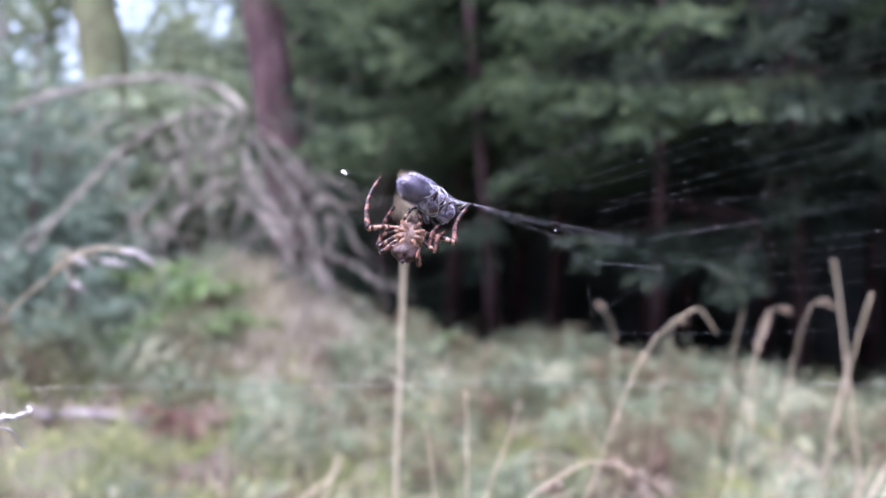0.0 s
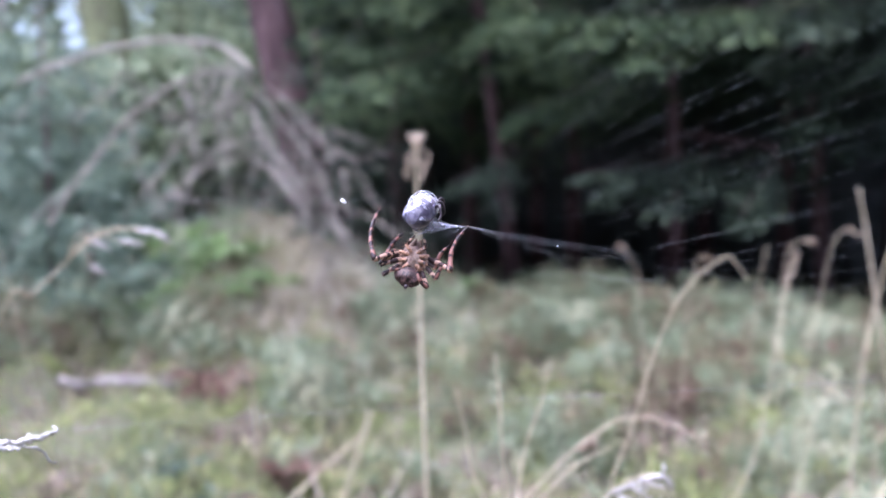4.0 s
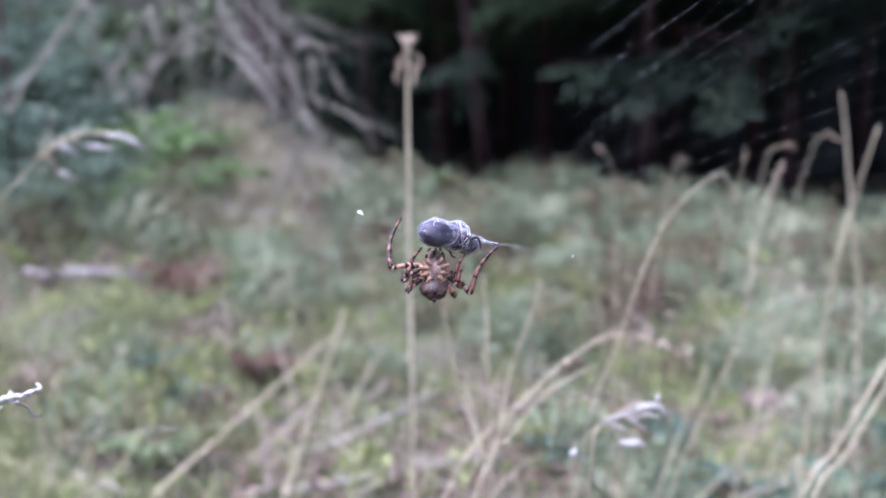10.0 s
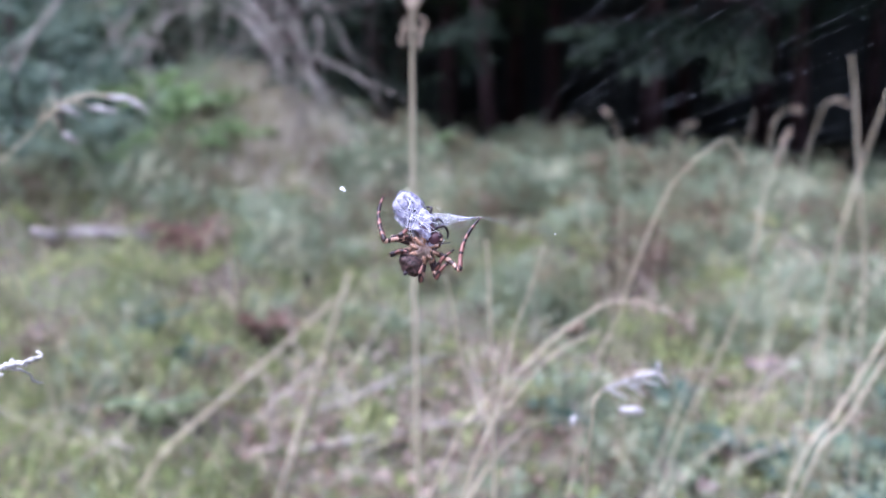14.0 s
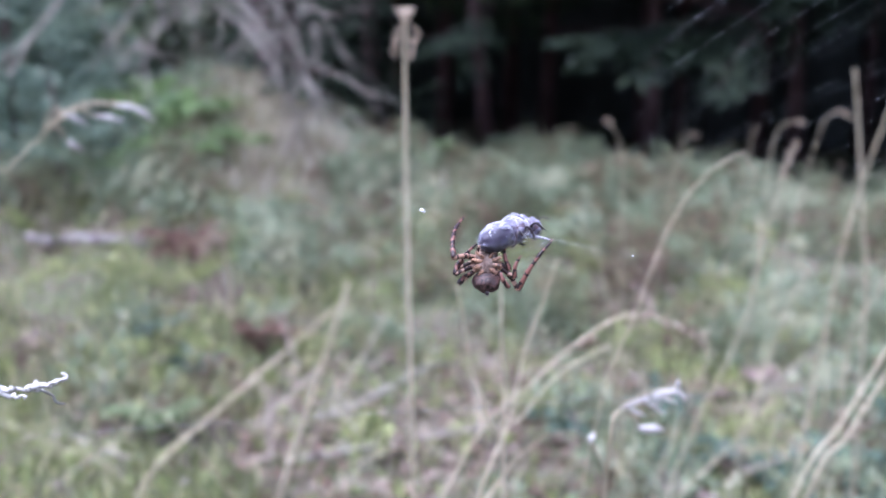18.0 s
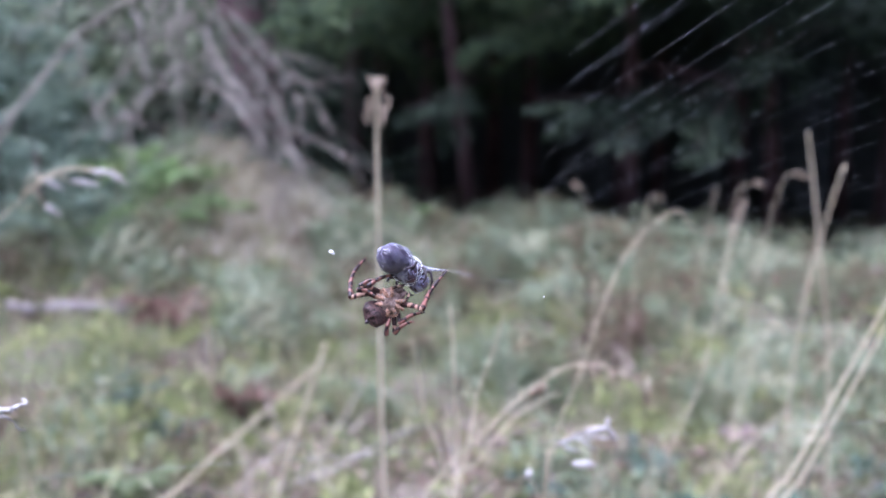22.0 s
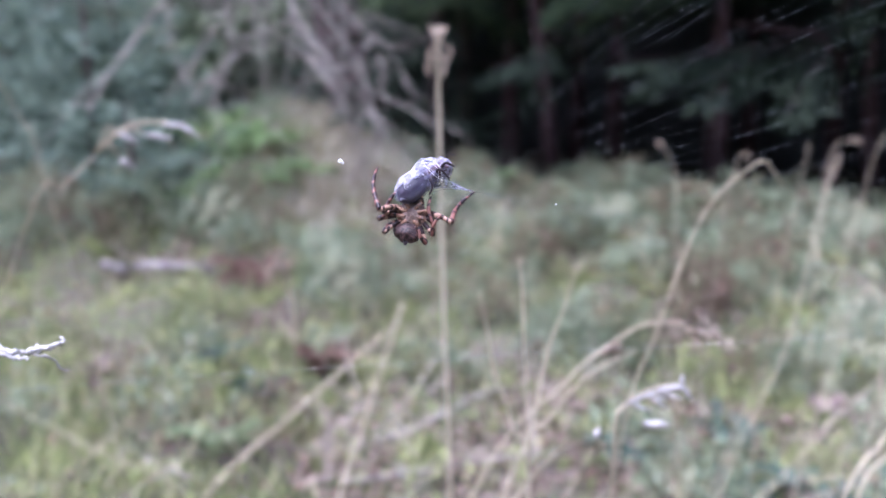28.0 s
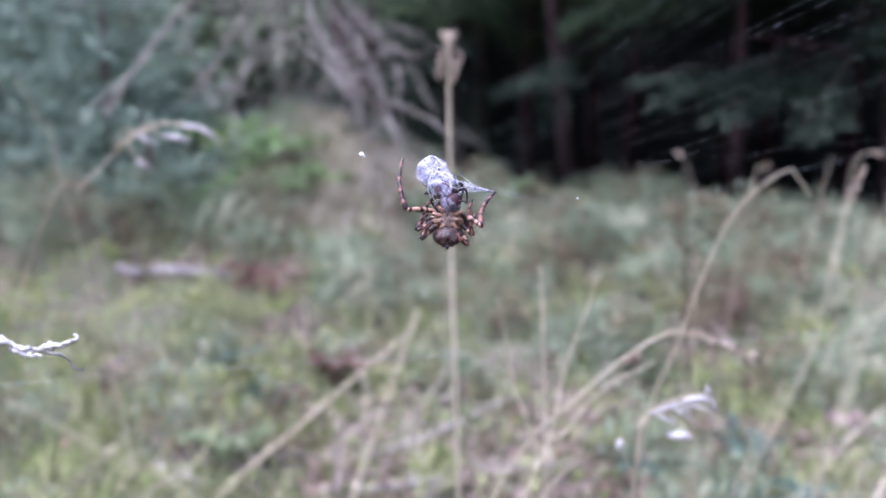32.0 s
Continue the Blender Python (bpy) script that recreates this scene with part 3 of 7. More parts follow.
young_spruce(-2.35, 5.3, 1.9, 0.95, "young spruce with soft blue-green needles")
young_spruce(-3.25, 5.7, 1.3, 0.8, "small young spruce among the bushes")
young_spruce(-3.3, 6.2, 2.3, 1.1, "young spruce behind the fallen branches")
young_spruce(-2.75, 6.7, 1.8, 0.9, "young spruce behind the bank")
# added in dark needles to stand for the shade round the trunk's foot
young_spruce(-1.0, 6.95, 1.75, 0.7, "dark half-grown spruce added as shade before the bare trunk", M_SPRUCE)
young_spruce(-0.45, 7.3, 1.3, 0.6, "dark small spruce at the wood's edge", M_SPRUCE)
young_spruce(-1.9, 4.75, 0.62, 0.55, "low spreading young spruce with drooping boughs")


def bracken(x, y, tall, n, material, label):
    p0 = np.array([x, y, float(height(x, y))])
    t = new("bracken")
    t.location = p0
    tagged(t, label, "fern", group="bracken")
    for i in range(n):
        ang = i * 6.283 / n + rng.normal(0, 0.3)
        L = tall * rng.uniform(0.7, 1.1)
        tip = np.array([np.cos(ang) * L * 0.8, np.sin(ang) * L * 0.8, L * rng.uniform(0.35, 0.8)])
        line = bow((0, 0, 0), tip, 0.25 * L, 14)
        P, D = [], []
        for j in range(3, 14):
            w = L * 0.30 * (1 - (j - 3) / 11.5)
            side = np.cross(unit(line[j] - line[j - 1]), (0, 0, 1))
            for sg in (-1, 1):
                for q in np.linspace(0.1, 1, 6):
                    P.append(line[j] + side * sg * w * q - np.array([0, 0, 0.15 * w * q]))
                    D.append(side * sg * 0.6 + unit(line[j] - line[j - 1]) * (1 if int(q * 10) % 2 else -0.3))
        P, D = np.array(P), np.array(D)
        quad_mesh("frond", leaves(P, D + rng.normal(0, 0.15, D.shape), 0.05 * L / 0.4, 0.02, 0.05), material, t)


bracken(-1.45, 5.25, 0.42, 8, M_BRACKEN, "bright green bracken at the foot of the fallen branches")
bracken(-1.20, 5.6, 0.40, 7, M_BRACKEN, "bright green bracken beside dry grass")
bracken(-1.75, 4.9, 0.38, 7, M_BRACKEN, "green bracken under the fallen branches")
for k in range(4):
    bracken(-1.95 + 0.17 * k + 0.1 * math.sin(k * 2.3), 6.25 + 0.18 * math.sin(k * 1.7), 0.34 + 0.05 * math.cos(k * 3.1), 7, M_BRACKEN, "green and yellowing bracken on the bank before the bare trunk")
bracken(-1.6, 5.7, 0.42, 8, M_BRACKEN, "tall bracken beside the young spruces")
bracken(-0.55, 6.0, 0.30, 6, M_BRACKEN, "small green bracken at the wood's edge")
bracken(0.05, 6.1, 0.25, 6, M_BRACKEN, "small yellow-green bracken at the wood's edge")
bracken(-1.0, 3.80, 0.24, 9, M_BROWNFERN, "withered red-brown bracken on the moss")
bracken(-0.50, 2.70, 0.17, 8, M_BROWNFERN, "withered red-brown bracken beside a dry stalk")
bracken(-0.63, 2.02, 0.16, 5, M_PALEFERN, "pale green fern in the moss")


# ---- fallen dead branches, arched over the bracken ----
def dead_branch(name, ctrl, r0, r1, label, twigs, seed, hang=0.45):
    r = np.random.default_rng(seed)
    ob = new(name)
    base = np.array(ctrl[0])
    ob.location = base
    tagged(ob, label, "branch", group="fallen branches")
    pts = spline(ctrl, 36) - base
    pts += r.normal(0, 0.006, pts.shape)

    k = len(pts)
    v, f = tube(pts, np.linspace(r0, r1, k) * 0.72, 9)
    link_mesh("limb", v, f, M_DEADWOOD, ob)
    fine = []
    for i in range(twigs):
        j = int(r.uniform(0.15, 0.98) * (k - 1))
        L = r.uniform(0.25, 0.85)
        d = np.array([r.normal(0, 0.5), r.normal(0, 0.4), -hang - 0.35 + r.normal(0, 0.32)])
        d = d / np.linalg.norm(d)
        line = bow(pts[j], pts[j] + d * L, r.normal(0.02, 0.06), 7, (r.normal(0, 0.05), 0, 0))
        v, f = tube(line, np.linspace(0.0042, 0.0014, 7), 5)
        if L > 0.45 and i % 2 == 0:
            link_mesh("twig", v, f, M_DEADWOOD, ob)
        else:
            fine.append((v, f))
        for q in range(2):
            a = line[2 + q]
            d2 = d + r.normal(0, 0.6, 3)
            l2 = r.uniform(0.08, 0.3)
            fine.append(tube([a, a + d2 * l2 * 0.5 + (0, 0, 0.01), a + d2 * l2], [0.003, 0.002, 0.001], 4))
    v, f = merge(fine)
    tw = link_mesh("twiggery", v, f, M_DEADWOOD, ob)
    tw["kind"] = "stuff"


dead_branch("fallen_branch", [(-2.36, 5.0, 1.57), (-2.12, 4.77, 1.62), (-1.93, 4.92, 1.71), (-1.64, 4.87, 1.76), (-1.4, 4.88, 1.77), (-1.17, 4.89, 1.73), (-1.04, 4.8, 1.6), (-1.03, 4.89, 1.44), (-1.02, 4.86, 1.27)], 0.021, 0.019, "arched grey dead branch with hanging bare bits", 14, 3)
dead_branch("fallen_branch", [(-1.98, 4.46, 0.81), (-1.89, 4.48, 0.96), (-1.66, 4.56, 1.28), (-1.45, 4.52, 1.44), (-1.28, 4.42, 1.5), (-1.09, 4.49, 1.56), (-0.99, 4.46, 1.51)], 0.015, 0.010, "grey dead branch slanting up from the bushes", 7, 4)
dead_branch("fallen_branch", [(-1.3, 4.46, 1.51), (-1.24, 4.43, 1.35), (-1.25, 4.48, 1.16), (-1.24, 4.51, 1.05)], 0.018, 0.012, "bare grey branch hanging straight down", 4, 5)
dead_branch("fallen_branch", [(-1.1, 5.25, 1.32), (-1.01, 5.29, 1.1), (-0.87, 5.07, 0.94), (-0.76, 5.19, 0.75), (-0.71, 5.25, 0.49), (-0.78, 5.27, 0.22)], 0.013, 0.012, "grey dead branch leaning down to the ground", 6, 6)
dead_branch("fallen_branch", [(-1.05, 5.1, 1.52), (-0.93, 5.11, 1.35), (-0.8, 5.09, 1.19), (-0.67, 5.06, 0.92), (-0.62, 5.08, 0.66)], 0.013, 0.008, "thin dead branch propped against the bank", 7, 7)
dead_branch("fallen_branch", [(-1.06, 5.31, 1.59), (-0.87, 5.33, 1.41), (-0.69, 5.33, 1.18), (-0.57, 5.38, 0.93)], 0.010, 0.004, "twiggy grey dead branch before the dark wood", 12, 8)
dead_branch("fallen_branch", [(-1.34, 4.81, 1.15), (-1.18, 4.86, 1.21), (-1.01, 4.77, 1.26)], 0.009, 0.006, "thin crossing dead branch with side shoots", 4, 9)
dead_branch("fallen_branch", [(-1.21, 4.84, 1.19), (-1.21, 4.86, 1.36), (-1.07, 4.86, 1.51)], 0.011, 0.007, "short curved dead branch under the arch", 4, 10)
dead_branch("fallen_branch", [(-1.53, 4.7, 0.84), (-1.46, 4.77, 0.97), (-1.35, 4.76, 1.07), (-1.1, 4.67, 1.12)], 0.008, 0.005, "low curved dead branch over the bracken", 5, 11)
dead_branch("fallen_branch", [(-1.78, 4.95, 1.72), (-1.72, 5.0, 1.61), (-1.62, 4.99, 1.44)], 0.010, 0.005, "dead shoot hanging beside the arch", 5, 12)
dead_branch("fallen_branch", [(-1.08, 5.24, 1.29), (-0.84, 5.0, 1.02), (-0.68, 5.2, 0.79), (-0.57, 5.15, 0.63)], 0.010, 0.006, "dead branch slanting to the foot of the bank", 8, 13)


dead_branch("fallen_branch", [(-1.08, 5.2, 1.3), (-0.87, 5.2, 1.0), (-0.65, 5.25, 0.72), (-0.73, 5.3, 0.56), (-0.83, 5.35, 0.21)], 0.012, 0.011, "bleached dead branch leaning down to the bank", 5, 14)


def dry_grass():
    """Pale dry grass on the bank at the foot of the dead branches."""
    x, y = rng.normal(-0.88, 0.40, 11000), rng.normal(5.75, 0.5, 11000)
    p = on_ground(x, y)
    w = np.column_stack([rng.normal(0, 0.55, (len(x), 2)), np.ones(len(x))])
    L = rng.uniform(0.06, 0.26, len(x))
    tagged(quad_mesh("dry_grass", leaves(p, w, L, 0.011, 0.1), M_HAY), "pale tan dry grass at the foot of the dead branches", "grass", kind="stuff")
    x, y = rng.normal(-1.1, 0.5, 5200), rng.normal(5.8, 0.5, 5200)
    w = np.column_stack([rng.normal(0, 0.6, (len(x), 2)), np.ones(len(x))])
    tagged(quad_mesh("bank_grass", leaves(on_ground(x, y), w, rng.uniform(0.08, 0.24, len(x)), 0.014, 0.1), M_BLADE), "green and yellowing grass on the low bank", "grass", kind="stuff")


dry_grass()


# ---- far wood ----
def broadleaf(x, y, tall, reach, label):
    t = new("broadleaf_tree")
    t.location = (x, y, float(height(x, y)))
    tagged(t, label, "tree", group="distant broadleaf trees")
    v, f = tube([(0, 0, 0), (0.1, 0, tall * 0.5), (0, 0, tall * 0.85)], [0.16, 0.11, 0.03], 8)
    pieces = [(v, f)]
    P, D = [], []
    for i in range(46):
        h = tall * rng.uniform(0.12, 0.98)
        ang = rng.uniform(0, 6.28)
        L = reach * (0.35 + 0.75 * np.sin(np.pi * min(1, h / tall))) * rng.uniform(0.6, 1.1)
        a, b = np.array([0, 0, h * 0.85]), np.array([np.cos(ang) * L, np.sin(ang) * L, h + 0.2])
        pieces.append(tube(bow(a, b, 0.1, 5), np.linspace(0.03, 0.006, 5), 4))
        q = a + (b - a) * rng.uniform(0.35, 1.1, (110, 1)) + rng.normal(0, 0.09 * reach + 0.06, (110, 3))
        P.append(q)
        D.append(rng.normal(0, 1, q.shape))
    v, f = merge(pieces)
    link_mesh("trunk", v, f, M_MOSSBARK, t)
    P, D = np.concatenate(P), np.concatenate(D)
    L = rng.uniform(0.07, 0.14, len(P))
    quad_mesh("crown", leaves(P, D, L, L * 0.6), M_FARLEAF, t)


for bx, by, bt, br in ((-3.6, 12.5, 3.6, 1.3), (-5.2, 12.0, 4.2, 1.6), (-6.8, 13.5, 5.0, 1.9), (-2.5, 14.5, 5.2, 1.7), (-8.5, 15.0, 5.6, 2.2), (-4.6, 16.0, 4.8, 1.8)):
    broadleaf(bx, by, bt + 0.4, br, "light green broadleaf tree behind the clearing")
for bx, by, bt, br in ((-2.75, 8.0, 1.75, 0.65), (-3.6, 7.2, 1.7, 0.65), (-2.1, 8.6, 1.9, 0.6)):
    broadleaf(bx, by, bt, br, "light green young broadleaf tree at the foot of the leaning trunk")


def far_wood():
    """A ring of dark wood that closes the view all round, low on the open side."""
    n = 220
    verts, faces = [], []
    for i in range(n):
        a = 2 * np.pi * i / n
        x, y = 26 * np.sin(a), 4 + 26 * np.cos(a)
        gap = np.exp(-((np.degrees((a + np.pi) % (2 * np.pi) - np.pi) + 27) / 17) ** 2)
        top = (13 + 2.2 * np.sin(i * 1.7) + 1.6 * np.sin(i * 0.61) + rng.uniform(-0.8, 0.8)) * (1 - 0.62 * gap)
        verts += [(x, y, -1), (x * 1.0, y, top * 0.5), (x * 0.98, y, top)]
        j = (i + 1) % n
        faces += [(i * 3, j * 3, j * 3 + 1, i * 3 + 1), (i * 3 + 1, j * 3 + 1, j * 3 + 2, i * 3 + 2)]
    tagged(link_mesh("backdrop", verts, faces, M_FARSHADE), "dark distant wood round the clearing", "wood", kind="structure")


far_wood()


def wood_shade_sheet():
    """A dark curved sheet whose colour stands for the unlit depth of the spruce wood behind the first rows of trees."""
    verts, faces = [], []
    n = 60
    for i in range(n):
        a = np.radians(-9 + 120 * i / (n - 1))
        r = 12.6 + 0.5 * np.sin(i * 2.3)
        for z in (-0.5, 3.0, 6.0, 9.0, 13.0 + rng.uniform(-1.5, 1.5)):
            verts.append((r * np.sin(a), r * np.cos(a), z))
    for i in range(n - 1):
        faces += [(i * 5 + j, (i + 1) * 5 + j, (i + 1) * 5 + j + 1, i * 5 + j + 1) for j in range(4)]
    tagged(link_mesh("backdrop_shade", verts, faces, M_FARSHADE), "dark backdrop sheet standing for the shade inside the spruce wood", "wood", kind="structure")


wood_shade_sheet()


# ---- dry grasses before the camera ----
def grass_stem(label, radius, head, ctrl, seed):
    """One culm from its tip down to the ground, with a sheath joint and, where it has one, a seed head."""
    r = np.random.default_rng(seed)
    base = np.array(ctrl[-1])
    base[2] = float(height(base[0], base[1])) - 0.01
    ob = new("grass_stem")
    ob.location = base
    tagged(ob, label, "grass", group="dry grasses")
    pts = spline([np.array(c) for c in ctrl[:-1]] + [base], 30) - base
    k = len(pts)
    v, f = tube(pts, radius * (0.55 + 0.55 * np.linspace(0, 1, k) ** 0.6), 7)
    link_mesh("culm", v, f, M_STRAW, ob)
    for j in (int(k * 0.45), int(k * 0.72)) if seed else ():
        d = unit(pts[j + 1] - pts[j]) * radius * 2.2
        v, f = tube([pts[j] - d, pts[j], pts[j] + d], np.array([1.0, 1.35, 1.0]) * radius, 7)
        link_mesh("node", v, f, M_STRAW, ob)
    if k > 12 and seed % 3 == 0 and radius < 0.0016:
        j = int(k * 0.72)
        tip = pts[j] + np.array([r.normal(0, 0.10), r.normal(0, 0.05), r.uniform(-0.02, 0.08)])
        line = bow(pts[j], tip, 0.04, 8)
        w = np.linspace(1, 0.05, 8)[:, None] * 0.0016
        sd = unit(np.cross(np.gradient(line, axis=0), (0, 1, 0)))
        verts = np.concatenate([line - sd * w, line + sd * w, line + np.array([0, 0.0006, 0.0004])])
        faces = [(i, i + 1, 16 + i + 1, 16 + i) for i in range(7)] + [(16 + i, 16 + i + 1, 8 + i + 1, 8 + i) for i in range(7)]
        link_mesh("blade", verts, faces, M_STRAW, ob)
    if head != "none":
        span = {"husk": 3, "arch": 9, "small": 4, "plume": 12}[head]
        n = {"husk": 60, "arch": 46, "small": 34, "plume": 60}[head]
        s = r.uniform(0, span, n)
        i0 = np.minimum(s.astype(int), k - 2)
        p = pts[i0] + (pts[i0 + 1] - pts[i0]) * (s - i0)[:, None]
        d = unit(pts[i0] - pts[i0 + 1]) * 0.8 + r.normal(0, 0.55, (n, 3))
        L = r.uniform(0.005, 0.010, n) * {"husk": 1.5, "plume": 5.0}.get(head, 1.0)
        if head == "husk":      # a small boxy withered capsule with drooping shreds
            top = pts[0]
            neck = top + np.array([0.0003, 0, -0.012])
            for q in range(6):
                a = top + np.array([(q - 2.5) * 0.0030, r.normal(0, 0.003), r.normal(0, 0.0016)])
                v, f = husk(neck, a, 0.0016, q)
                link_mesh("capsule", v, f, M_SEED, ob)
            for sx in (-1, 1):
                for q in range(3):
                    a = top + np.array([sx * 0.002, r.normal(0, 0.002), -0.012 - 0.006 * q])
                    k = a + np.array([sx * r.uniform(0.004, 0.009), r.normal(0, 0.003), -r.uniform(0.004, 0.010)])
                    v, f = tube(spline([a, k, k + np.array([-sx * 0.003, 0, -r.uniform(0.008, 0.014)])], 8), np.linspace(0.0006, 0.0014, 8), 6)
                    link_mesh("husk", v, f, M_SEED, ob)
        else:
            quad_mesh("seed_head", leaves(p, d, L, L * 0.36), M_SEED, ob)
    return ob


